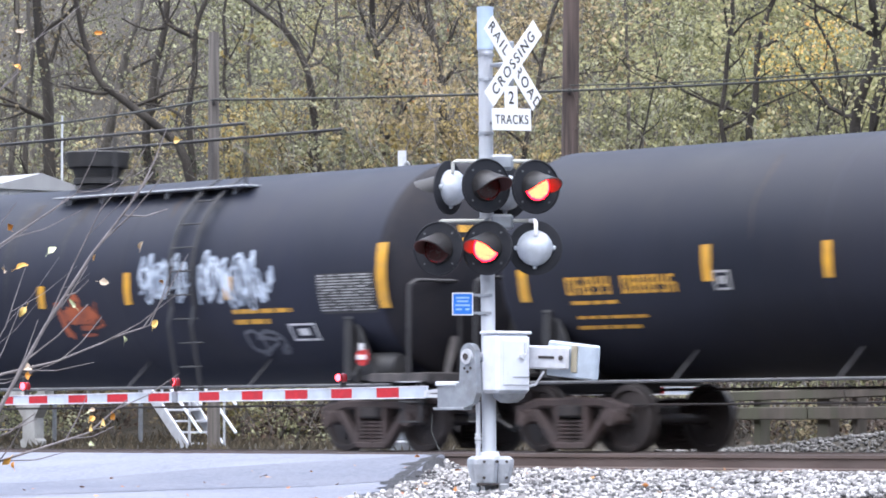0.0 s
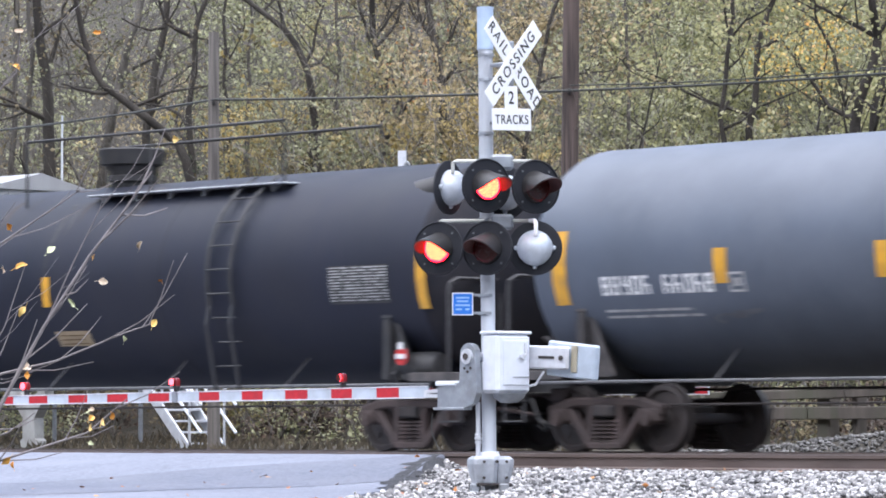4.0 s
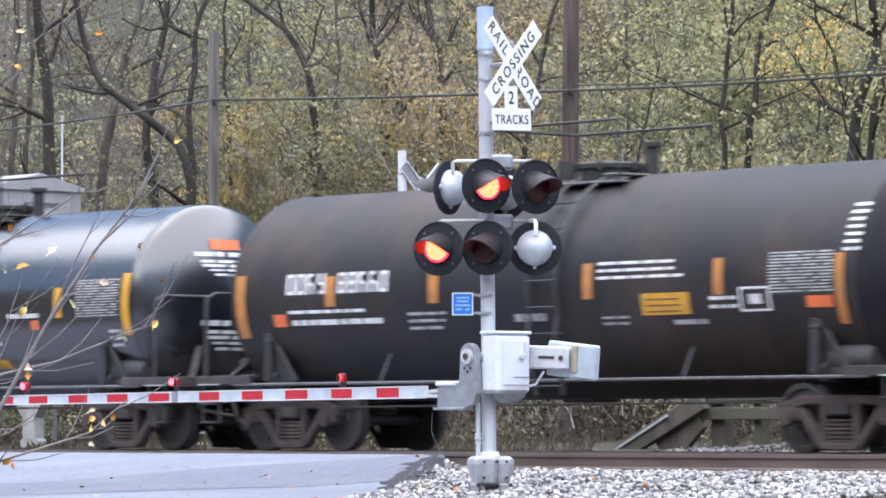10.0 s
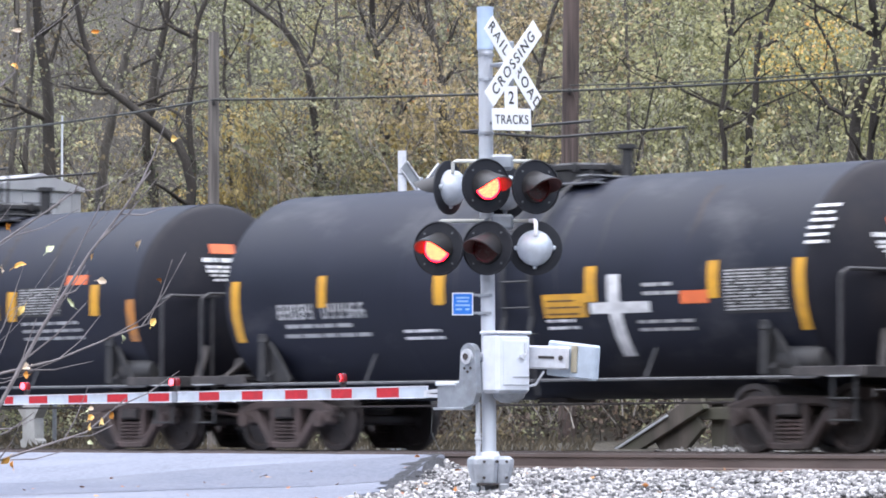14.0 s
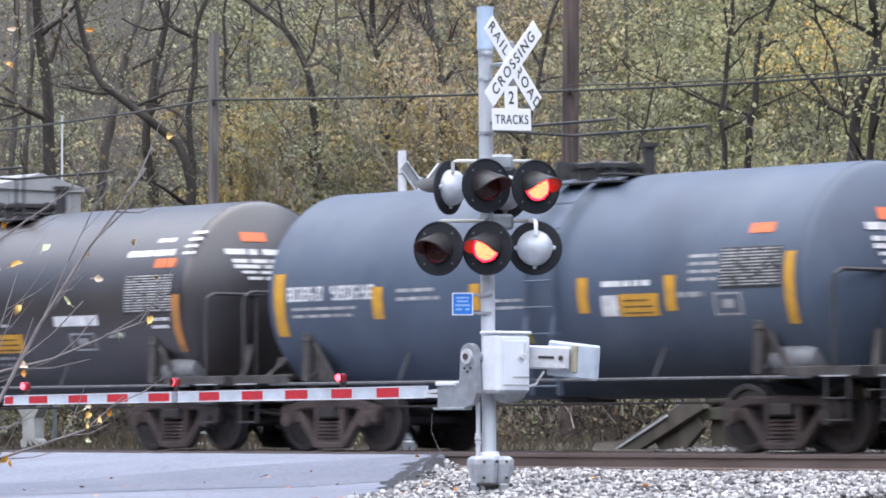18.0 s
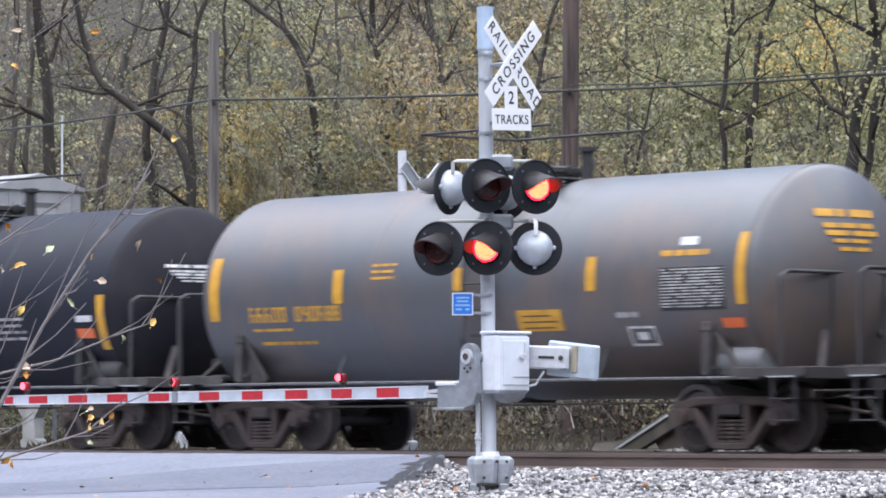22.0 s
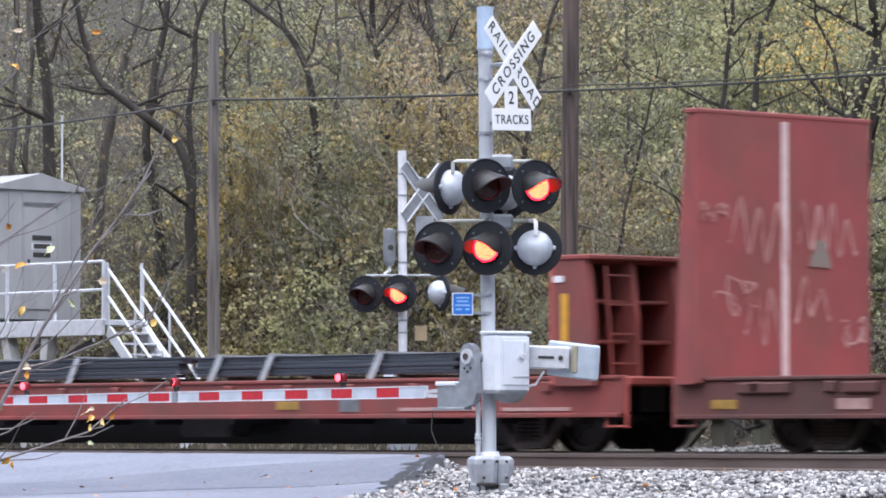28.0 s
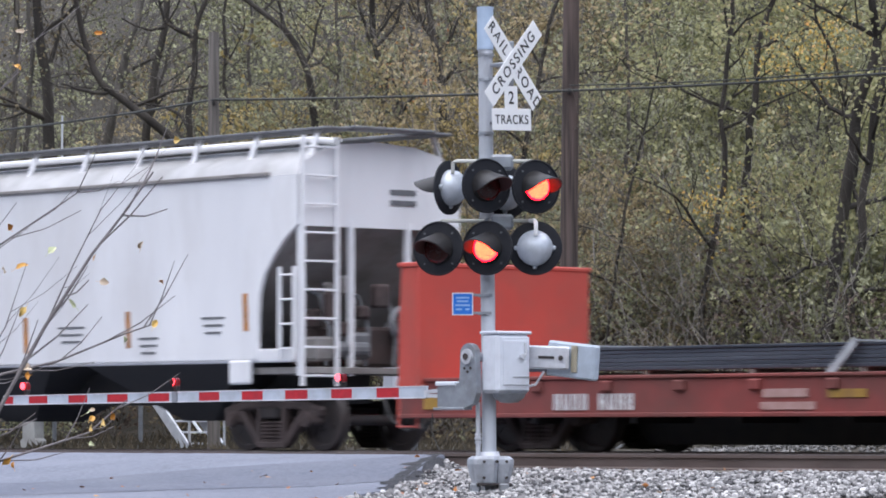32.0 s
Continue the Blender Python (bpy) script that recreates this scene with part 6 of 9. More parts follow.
def tall_letters(car, x, y0, y1, z0, z1, peaks, seed):
    """Tall thin up-and-down spray strokes, like a row of pointed letters."""
    g = random.Random(seed)
    pts = []
    for k in range(2 * peaks + 1):
        y = y0 + (y1 - y0) * k / (2 * peaks) + g.uniform(-0.03, 0.03)
        z = z1 - g.uniform(0, 0.25) if k % 2 else z0 + g.uniform(0, 0.3)
        pts += [(y - 0.03, z - 0.05), (y, z), (y + 0.03, z - 0.05)] if k % 2 else [(y - 0.02, z + 0.05), (y, z), (y + 0.03, z + 0.06)]
    s = Sh()
    s.strip([(x, p, q) for p, q in pts], 0.006, 0.032)
    s.put("graffiti", CHALK, car, "tall thin chalky graffiti letters")


tall_letters(flat_t, -9.69, -1.05, 0.0, 2.5, 3.45, 3, 1)
tall_letters(flat_t, -9.69, 0.2, 1.3, 2.5, 3.4, 4, 2)
tall_letters(flat_t, -9.69, -0.75, -0.1, 1.4, 2.4, 2, 3)
tall_letters(flat_t, -9.69, 0.2, 0.8, 1.7, 2.4, 2, 4)
Sh().slab([(0.42, 2.5), (0.86, 2.48), (0.82, 2.66), (0.74, 2.84), (0.58, 2.86), (0.52, 2.7)], -0.004, 0.004).put("paint_splash", mat("grey_green_splash", (0.17, 0.175, 0.145), (0.22, 0.13, 0.11), 0.7, scale=5), flat_t, "grey splash of paint on the end wall", m=pose(-9.688, 0, 0, 0, 0, 90))
for k in range(4):
    Sh().box((9.42, 1.05, 4.05 - 0.17 * k), (0.012, 0.62 - 0.1 * (k % 2), 0.075)).put("small_print", LETTER, flat_t)


def hopper_car(u_front, length, label):
    """A covered hopper: flat sides cut away in a curve at the ends, arched roof, slope sheets."""
    u, half = u_front - length / 2, length / 2
    car = new_car("covered_hopper", u, label, "hopper car")
    W = 1.55
    out = [(half, 4.05), (half, 3.32), (half - 0.3, 3.12), (half - 0.55, 2.88), (half - 0.78, 2.6), (half - 0.9, 2.3), (half - 0.93, 1.95), (half - 0.93, 1.35)]
    out += [(-x, z) for x, z in out[::-1]]
    for y in (-W, W):
        Sh().slab(out, y - 0.03, y + 0.03).put("side_sheet", HOPPER, car)
    roof = [(-W - 0.02, 4.05), (-1.45, 4.25), (-1.15, 4.42), (-0.7, 4.53), (0, 4.58), (0.7, 4.53), (1.15, 4.42), (1.45, 4.25), (W + 0.02, 4.05)]
    s = Sh()
    n = len(roof)
    s.v = [(x, y, z) for x in (-half, half) for y, z in roof] + [(x, y, z - 0.05) for x in (-half, half) for y, z in roof]
    s.f = [(i, i + 1, n + i + 1, n + i) for i in range(n - 1)] + [(2 * n + i, 3 * n + i, 3 * n + i + 1, 2 * n + i + 1) for i in range(n - 1)]
    s.put("roof", HOPPER_ROOF, car, "", True)
    for y in (-W - 0.04, W + 0.04):
        Sh().box((-0.3, y, 4.08), (2 * half - 0.7, 0.07, 0.06), b=0.01).put("eave_rib", HOPPER_DK, car)
    for sg in (-1, 1):
        Sh().slab(roof + [(W, 3.3), (-W, 3.3)], -0.02, 0.02).put("end_wall", HOPPER, car, m=pose(sg * (half - 0.02), 0, 0, 0, 0, 90))
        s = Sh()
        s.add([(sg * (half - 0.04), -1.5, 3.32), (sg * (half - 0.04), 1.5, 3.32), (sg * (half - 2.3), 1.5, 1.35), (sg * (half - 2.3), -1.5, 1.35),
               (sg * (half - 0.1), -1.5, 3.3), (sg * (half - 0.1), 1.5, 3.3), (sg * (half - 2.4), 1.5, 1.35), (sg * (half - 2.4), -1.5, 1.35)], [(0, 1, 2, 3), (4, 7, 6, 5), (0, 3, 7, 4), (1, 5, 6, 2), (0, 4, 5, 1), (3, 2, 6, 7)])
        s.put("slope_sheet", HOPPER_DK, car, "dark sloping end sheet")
        for y in (-1.5, -0.55, 0.55, 1.5):
            Sh().bar((sg * (half - 0.02), y, 1.1), (sg * (half - 0.02), y, 3.4), 0.07, 0.09).put("end_post", HOPPER, car)
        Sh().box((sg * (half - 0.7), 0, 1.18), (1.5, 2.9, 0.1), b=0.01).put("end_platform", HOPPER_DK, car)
        Sh().box((sg * (half - 0.8), 0, 1.55), (0.7, 1.6, 0.6), b=0.05).put("end_brace", FRAME_RUST, car)
        for y in (-1.55, -0.9):
            Sh().bar((sg * (half + 0.09), y, 0.95), (sg * (half + 0.09), y, 4.62), 0.05, 0.06).put("ladder_stile", HOPPER, car)
        z = 1.1
        while z < 4.6:
            Sh().tube([(sg * (half + 0.09), -1.55, z), (sg * (half + 0.09), -0.9, z)], 0.02, 5).put("ladder_rung", HOPPER, car)
            z += 0.42
        for x in (half - 0.36, half - 0.02):
            Sh().bar((sg * x, -1.62, 1.35), (sg * x, -1.62, 2.7), 0.05, 0.05, side=(1, 0, 0)).put("ladder_stile", HOPPER, car)
        for k in range(4):
            Sh().tube([(sg * (half - 0.36), -1.62, 1.5 + 0.36 * k), (sg * (half - 0.02), -1.62, 1.5 + 0.36 * k)], 0.018, 5).put("ladder_rung", HOPPER, car)
        Sh().box((sg * (half - 1.35), -1.56, 1.16), (0.5, 0.1, 0.36), b=0.03).put("bolster_end", HOPPER, car)
        truck(car, u, sg * (half - 1.25))
        coupler(car, sg * (half + 0.35), sg)
        Sh().lathe([(-0.05, 0.2), (0.0, 0.26), (0.05, 0.2)], 18, pose(sg * (half + 0.15), 0.3, 1.9)).put("brake_wheel", STEEL_GR, car)
        s = Sh()
        s.box((sg * (half - 0.2), -0.35, 1.55), (0.3, 0.5, 0.4), b=0.05)
        s.cyl((sg * (half - 0.1), -0.8, 1.5), (sg * (half - 0.1), -0.2, 1.5), 0.12, n=12)
        s.put("brake_gear", STEEL_GR, car)
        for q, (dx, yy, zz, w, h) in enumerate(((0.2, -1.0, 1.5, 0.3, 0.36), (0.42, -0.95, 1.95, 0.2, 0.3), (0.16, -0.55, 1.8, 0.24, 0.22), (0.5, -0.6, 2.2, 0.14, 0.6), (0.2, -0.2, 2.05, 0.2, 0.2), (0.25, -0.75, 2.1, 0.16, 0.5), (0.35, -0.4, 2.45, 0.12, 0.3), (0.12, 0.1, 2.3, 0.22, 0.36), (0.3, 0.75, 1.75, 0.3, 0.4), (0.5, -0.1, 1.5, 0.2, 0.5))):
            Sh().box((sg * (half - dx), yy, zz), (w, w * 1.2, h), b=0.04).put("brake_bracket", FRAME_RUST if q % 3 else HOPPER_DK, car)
        for yy in (-0.95, -0.2, 0.35):
            Sh().tube([(sg * (half - 0.1), yy, 1.25), (sg * (half - 0.14), yy + 0.1, 1.8), (sg * (half - 0.5), yy + 0.2, 2.3), (sg * (half - 0.9), yy + 0.25, 2.4)], 0.03, 6).put("brake_pipe", STEEL_GR, car, "", True)
    for y in (-1.5, 1.5):
        Sh().box((0, y, 1.4), (2 * half - 0.3, 0.12, 0.2), b=0.02).put("side_sill", HOPPER, car, "pale side sill")
    s = Sh()
    for x in (-0.5, -5.3, 4.3):
        s.add([(x - 2.0, -1.3, 1.35), (x + 2.0, -1.3, 1.35), (x + 2.0, 1.3, 1.35), (x - 2.0, 1.3, 1.35), (x - 0.4, -0.5, 0.45), (x + 0.4, -0.5, 0.45), (x + 0.4, 0.5, 0.45), (x - 0.4, 0.5, 0.45)], [(0, 1, 5, 4), (1, 2, 6, 5), (2, 3, 7, 6), (3, 0, 4, 7), (4, 5, 6, 7)])
    s.box((0, 0, 0.95), (2 * half - 1, 0.5, 0.5))
    s.put("outlet_bay", STEEL_BK, car, "dark hopper outlets under the body")
    k = 0
    for x in np.arange(-half + 0.3, half, 1.42):
        for y in (-1.0, 1.0):
            Sh().bar((x, y * 1.28, 4.3), (x, y * 1.12, 4.72), 0.1, 0.03, side=(1, 0, 0)).put("walk_bracket", HOPPER, car)
    for y in (-0.95, 0.95):
        Sh().box((0, y, 4.74), (2 * half + 0.5, 0.55, 0.045), b=0.01).put("running_board", STEEL_GR, car, "grated roof walkway")
    for x in (half + 0.1, -half - 0.1):
        Sh().box((x, 0, 4.76), (0.5, 1.6, 0.045), b=0.01).put("running_board", STEEL_GR, car)
    Sh().box((0, 0, 4.68), (2 * half - 2.5, 0.6, 0.1), b=0.03).put("hatch_cover", HOPPER, car, "long trough hatch cover")
    for x0, z0 in ((half - 1.2, 2.05), (half - 4.1, 1.84), (half - 6.8, 1.8)):
        Sh().bar((x0, -W - 0.035, z0 - 0.28), (x0 - 0.03, -W - 0.035, z0 + 0.28), 0.01, 0.11).put("reflective_stripe", ORANGE, car, "faded orange reflective stripe")
    for x0, wd, z0 in ((half - 2.0, 0.55, 1.98), (half - 3.6, 0.5, 1.7), (half - 5.6, 0.7, 1.9)):
        for q in range(3):
            Sh().box((x0, -W - 0.035, z0 - 0.11 * q), (wd * (1 - 0.15 * q), 0.008, 0.035)).put("small_print", STEEL_GR, car)
    for q in range(2):
        Sh().box((half + 0.01, 0.45, 3.85 - 0.16 * q), (0.01, 0.5, 0.08)).put("small_print", STEEL_GR, car)
    return car


hopper = hopper_car(-333.85, 16.0, "light grey covered hopper car with a dark slope-sheet end")


def motions():
    """All that moves: the cars roll by, their wheels turn."""
    times = [k * 1.0 for k in range(33)]
    for ob, u in CARS:
        walk(ob, [(t, LINE @ Matrix.Translation((u + gone(t), 0, 0))) for t in times])
    for ob, u, dx in WHEELSETS:
        rows = []
        for k in range(0, 961):
            t = k / 30
            if -11.5 < u + gone(t) < 10.5:
                rows.append((t, pose(dx, 0, R_WHEEL, 0, math.degrees(gone(t) / R_WHEEL) % 360, 0)))
        if not rows:
            rows = [(0.0, pose(dx, 0, R_WHEEL))]
        if rows[0][0] > 0:
            rows.insert(0, (0.0, rows[0][1]))
        if rows[-1][0] < 32:
            rows.append((32.0, rows[-1][1]))
        walk(ob, rows)
    for ob, phase, at in FLASH:
        walk(ob, lamp_rows(ob, phase, at))
    sways()

# ---- crossing signals ----
FLASH = []
PERIOD, SHARE, START = 1.2272, 0.535, 0.135


def hood(parent):
    """A visor over the lens: long above, cut back at the sides."""
    for name, material, r0, r1 in (("hood", HOOD, 0.172, 0.164), ("hood_lining", HOOD_IN, 0.163, 0.158)):
        s = Sh()
        n = 22
        rows = []
        for i in range(n + 1):
            a = radians(-28 + 236 * i / n)
            k = max(0.0, math.sin(a) + 0.3) / 1.3
            L = 0.04 + 0.4 * k ** 0.6
            for r in (r0, r1):
                rows += [(r * math.cos(a), -0.02, r * math.sin(a)), (r * 1.05 * math.cos(a), -L, r * 1.05 * math.sin(a) - 0.22 * L)]
        s.v = rows
        for i in range(n):
            o, p = i * 4, i * 4 + 4
            s.f += [(o, o + 1, p + 1, p), (o + 2, p + 2, p + 3, o + 3), (o + 1, o + 3, p + 3, p + 1)]
        s.put(name, material, parent, "", True)


def lens(parent, phase, r=0.155, y=-0.045):
    """A lens disc, glowing on one face, dark on the other; it turns about its upright axis as it flashes."""
    s = Sh()
    n = 28
    s.v = [(0, -0.014, 0), (0, 0.014, 0)]
    for rr, yy in ((r * 0.88, -0.012), (r, -0.004), (r, 0.004), (r * 0.88, 0.012)):
        s.v += [(rr * math.cos(2 * math.pi * i / n), yy, rr * math.sin(2 * math.pi * i / n)) for i in range(n)]
    mats = []
    for i in range(n):
        j = (i + 1) % n
        s.f += [(0, 2 + i, 2 + j), (2 + i, 2 + n + i, 2 + n + j, 2 + j), (2 + n + i, 2 + 2 * n + i, 2 + 2 * n + j, 2 + n + j), (2 + 2 * n + i, 2 + 3 * n + i, 2 + 3 * n + j, 2 + 2 * n + j), (1, 2 + 3 * n + j, 2 + 3 * n + i)]
        mats += [0, 1, 2, 2, 2]
    me = s.mesh("lens", [LENS_CORE, LENS_ON, LENS_OFF])
    for p in me.polygons:
        c = p.center
        p.material_index = 2 if c.y > -0.001 else (0 if math.hypot(c.x, c.z) < r * 0.86 else 1)
    ob = new("lens", me)
    ob.parent = parent
    ob.matrix_basis = pose(0, y, 0)
    FLASH.append((ob, phase, y))
    return ob


def back_of_lamp(s):
    s.lathe([(0.0, 0.2), (0.05, 0.2), (0.1, 0.185), (0.16, 0.14), (0.2, 0.07), (0.21, 0.0)], 28, TO_Y)
    for x in (-0.21, 0.21):
        s.box((x, 0.02, 0.0), (0.05, 0.04, 0.05), b=0.01)
    s.box((0, 0.02, -0.21), (0.05, 0.04, 0.05), b=0.01)


def signal_lamp(mast, x, y, z, yaw, phase, R=0.305):
    """A flashing lamp: black target disc, hood, lens and silver housing."""
    s = Sh()
    s.lathe([(-0.012, 0.0), (-0.012, R - 0.02), (-0.025, R - 0.012), (-0.02, R), (0.0, R), (0.006, R - 0.02), (0.006, 0.0)], 48, TO_Y)
    lamp = s.put("signal_lamp", TARGET, mast, "round black target with hooded red lens", True, pose(x, y, z, 0, 0, yaw))
    s = Sh()
    back_of_lamp(s)
    s.put("lamp_housing", HOUSING, lamp, "silver domed lamp housing", True)
    hood(lamp)
    s = Sh()
    s.lathe([(-0.012, 0.159), (-0.058, 0.159), (-0.058, 0.164), (-0.03, 0.172), (-0.012, 0.18)], 36, TO_Y)
    s.put("lens_rim", HOOD, lamp, "", True)
    for k in range(4):
        a = radians(45 + 90 * k)
        Sh().cyl((0.24 * math.cos(a), -0.012, 0.24 * math.sin(a)), (0.24 * math.cos(a), -0.022, 0.24 * math.sin(a)), 0.012, n=6).put("bolt", STEEL_GR, lamp)
    lens(lamp, phase)
    return lamp


def words(body, size, parent, m, material=SIGN_K, spacing=1.15, name="lettering", squash=1.0):
    cu = bpy.data.curves.new("lettering", "FONT")
    cu.body, cu.size, cu.align_x, cu.align_y, cu.extrude, cu.space_character, cu.offset = body, size, "CENTER", "CENTER", 0.001, spacing, size * 0.008
    cu.materials.append(material)
    ob = new(name, cu)
    ob.parent = parent
    ob.matrix_basis = m @ Matrix.Diagonal((squash, 1, 1, 1))
    return ob


def crossbuck(mast, x, y, z, yaw, front):
    """Two crossed blades; printed face towards -y."""
    s = Sh()
    s.box((0, 0.05, 0), (0.08, 0.08, 0.5), b=0.01)
    cb = s.put("crossbuck", ALU_DULL, mast, "crossbuck sign of two white blades" if front else "bare metal back of a crossbuck sign", m=pose(x, y, z, 0, 0, yaw))
    for turn, lift, text in ((-45, 0.0, "RAIL"), (45, -0.006, "CROSSING")):
        b = Sh()
        b.box((0, 0, 0), (1.22, 0.006, 0.225), b=0.002)
        blade = b.put("blade", SIGN_W if front else SIGNBACK, cb, m=pose(0, lift, 0, 0, -turn, 0))
        if not front:
            for zz in (-0.11, 0.11):
                Sh().box((0, -0.012, zz * 0.9), (1.2, 0.02, 0.02)).put("stiffener", ALU, blade)
    if front:
        up = Matrix.Rotation(radians(90), 4, "X")
        for turn, lift, parts in ((-45, -0.005, ((-0.37, "RAIL"), (0.37, "ROAD"))), (45, -0.0115, ((0.0, "CROSSING"),))):
            for dx, text in parts:
                words(text, 0.172, cb, pose(0, lift, 0, 0, -turn, 0) @ pose(dx, 0, 0) @ up, spacing=1.32 if text != "CROSSING" else 1.28)
    return cb


def flash_mast(x, y, z, far=False):
    mast = thing("crossing_signal", pose(x, y, z), "silver railroad crossing mast with crossbuck and red flashing lamps" if not far else "distant silver crossing mast seen from behind with red lamps", "crossing signal", "flashing signals at the crossing")
    return mast


mast = flash_mast(0.53, 47.61, -0.42)
Sh().tube([(-0.01, 0, 0.0), (-0.02, 0, 1.6), (-0.045, 0, 3.6), (-0.055, 0, 5.35)], 0.08, 24).put("pole", ALU_POLE, mast, "silver-painted tubular pole", True)
s = Sh()
s.cyl((-0.055, 0, 4.98), (-0.055, 0, 5.44), 0.092, n=24)
s.cyl((-0.055, 0, 5.44), (-0.055, 0, 5.46), 0.096, n=24)
s.put("pole_cap", mat("pale_blue_sleeve", (0.42, 0.52, 0.66), (0.36, 0.45, 0.58), 0.5, scale=5), mast, "pale blue reflective sleeve", True)
for zz in (4.9, 4.62, 4.02, 3.72, 3.05, 2.2, 2.0):
    s = Sh()
    s.cyl((-0.045, 0, zz), (-0.045, 0, zz + 0.035), 0.092, n=20)
    s.box((-0.045, -0.1, zz + 0.017), (0.05, 0.05, 0.035), b=0.006)
    s.put("band_clamp", ALU_DULL, mast, "", True)
# cast base: a split junction box on a short foot
BASE_CAST = mat("weathered_base_casting", (0.5, 0.525, 0.57), (0.4, 0.42, 0.46), 0.45, 0.25, scale=8, fine=50, bump=0.12, grime=(0.22, 0.22, 0.23), grime_scale=5, grime_at=0.62)


def cast_half(x0, x1, name):
    s = Sh()
    ring = [(-0.035, 0.10), (-0.02, 0.13), (0.02, 0.33), (0.018, 0.385), (-0.02, 0.42)]
    vs = []
    for g, z in ring:
        d = 0.2 + g
        c = 0.06
        a, b = (x0 - g if x0 < -0.1 else x0), (x1 + g if x1 > 0.1 else x1)
        vs += [(a + c, -d, z), (b - c, -d, z), (b, -d + c, z), (b, d - c, z), (b - c, d, z), (a + c, d, z), (a, d - c, z), (a, -d + c, z)]
    s.add(vs, [(j * 8 + i, j * 8 + (i + 1) % 8, j * 8 + 8 + (i + 1) % 8, j * 8 + 8 + i) for j in range(4) for i in range(8)] + [tuple(range(7, -1, -1)), tuple(range(32, 40))])
    return s.put(name, BASE_CAST, mast, "silver cast aluminium base housing", m=pose(0, 0, 0, 0, 0, 14))


cast_half(-0.21, 0.045, "base_housing")
cast_half(0.052, 0.21, "base_cover")
s = Sh()
s.cyl((-0.01, 0, 0.4), (-0.012, 0, 0.47), 0.125, 0.105, n=20)
s.put("base_collar", ALU, mast, "", True)
s = Sh()
for x in (-0.17, 0.15):
    s.box((x, -0.05, 0.06), (0.12, 0.3, 0.12), b=0.02)
s.box((0, 0, -0.01), (0.46, 0.46, 0.05), b=0.01)
s.put("base_foot", ALU_DULL, mast)
for k in range(4):
    t = radians(70 + 90 * k)
    Sh().cyl((0.24 * math.cos(t), 0.24 * math.sin(t), -0.02), (0.24 * math.cos(t), 0.24 * math.sin(t), 0.09), 0.02, n=6).put("anchor_bolt", STEEL_GR, mast)
Sh().tube([(-0.14, -0.08, 0.3), (-0.135, -0.08, 0.65), (-0.14, -0.08, 1.02)], 0.026, 8).put("conduit", BRIGHT, mast, "", True)
s = Sh()
s.lathe([(0.0, 0.0), (0.0, 0.036), (0.022, 0.038), (0.026, 0.029), (0.04, 0.029), (0.044, 0.042), (0.07, 0.042), (0.074, 0.03), (0.09, 0.03), (0.094, 0.039), (0.115, 0.036), (0.118, 0.0)], 16, Matrix.Translation((-0.137, -0.08, 0.56)) @ TO_Z)
s.put("conduit_fitting", BRIGHT, mast, "ribbed threaded conduit coupling", True)
for x, z in ((-0.13, 0.36), (0.02, 0.36), (0.13, 0.36), (0.13, 0.18), (-0.13, 0.18)):
    Sh().cyl((x, -0.2, z), (x, -0.235, z), 0.017, n=6).put("bolt", STEEL_DK, mast, m=pose(0, 0, 0, 0, 0, 14))
Sh().box((0, 0, 0.105), (0.4, 0.4, 0.03), b=0.006).put("base_gasket", STEEL_DK, mast, "dark joint under the housing", m=pose(0, 0, 0, 0, 0, 14))
Sh().tube([(-0.65, 0.1, 0.9), (-0.66, 0.08, 0.7), (-0.6, 0.05, 0.55), (-0.56, 0.0, 0.47)], 0.006, 5).put("loose_cable", WIRE, mast)
# crossarms with their junction boxes
for zz, xa, xb, yy in ((3.72, -0.42, 0.5, -0.1), (3.05, -0.58, 0.5, -0.1)):
    s = Sh()
    s.tube([(xa, yy, zz - 0.14), (xa, yy, zz - 0.02), (xa + 0.04, yy, zz), (xb - 0.04, yy, zz), (xb, yy, zz - 0.02), (xb, yy, zz - 0.14)], 0.022, 8)
    s.put("crossarm", mat("pale_crossarm_%d" % int(zz), (0.5, 0.5, 0.46), (0.4, 0.4, 0.37), 0.5), mast, "", True)
    s = Sh()
    s.box((0.13, -0.02, zz - 0.01), (0.26, 0.24, 0.17), b=0.03)
    s.put("junction_box", ALU_DULL, mast)
signal_lamp(mast, -0.055, -0.34, 3.43, 28, 1)
signal_lamp(mast, 0.5, -0.2, 3.425, 28, 0)
signal_lamp(mast, -0.576, -0.2, 2.735, -25, 1)
signal_lamp(mast, -0.03, -0.34, 2.735, -25, 0)
signal_lamp(mast, 0.5, -0.12, 2.745, 172, 0)
signal_lamp(mast, -0.46, 0.05, 3.43, 238, 0)
signal_lamp(mast, 0.16, 0.16, 3.38, 205, 1)
Sh().tube([(0.44, -0.1, 3.05), (0.49, -0.2, 3.05), (0.505, -0.3, 3.02), (0.505, -0.32, 2.96), (0.505, -0.3, 2.88)], 0.024, 8).put("lamp_hanger", SIGN_W, mast, "", True)
# signs
cb = crossbuck(mast, 0.25, -0.32, 4.80, 50, True)
pl = Sh()
pl.box((0, 0, 0), (0.69, 0.006, 0.245), b=0.004)
pl.box((0, 0, 0.245), (0.23, 0.006, 0.26), b=0.004)
tr = pl.put("track_count_sign", SIGN_W, mast, "white sign reading two tracks", m=pose(0.235, -0.33, 4.17, 0, 0, 50) @ pose(0, 0, 0, 0, -2.6, 0))
up = Matrix.Rotation(radians(90), 4, "X")
words("TRACKS", 0.145, tr, pose(0, -0.005, -0.005) @ up, spacing=1.15)
words("2", 0.2, tr, pose(0, -0.005, 0.235) @ up)
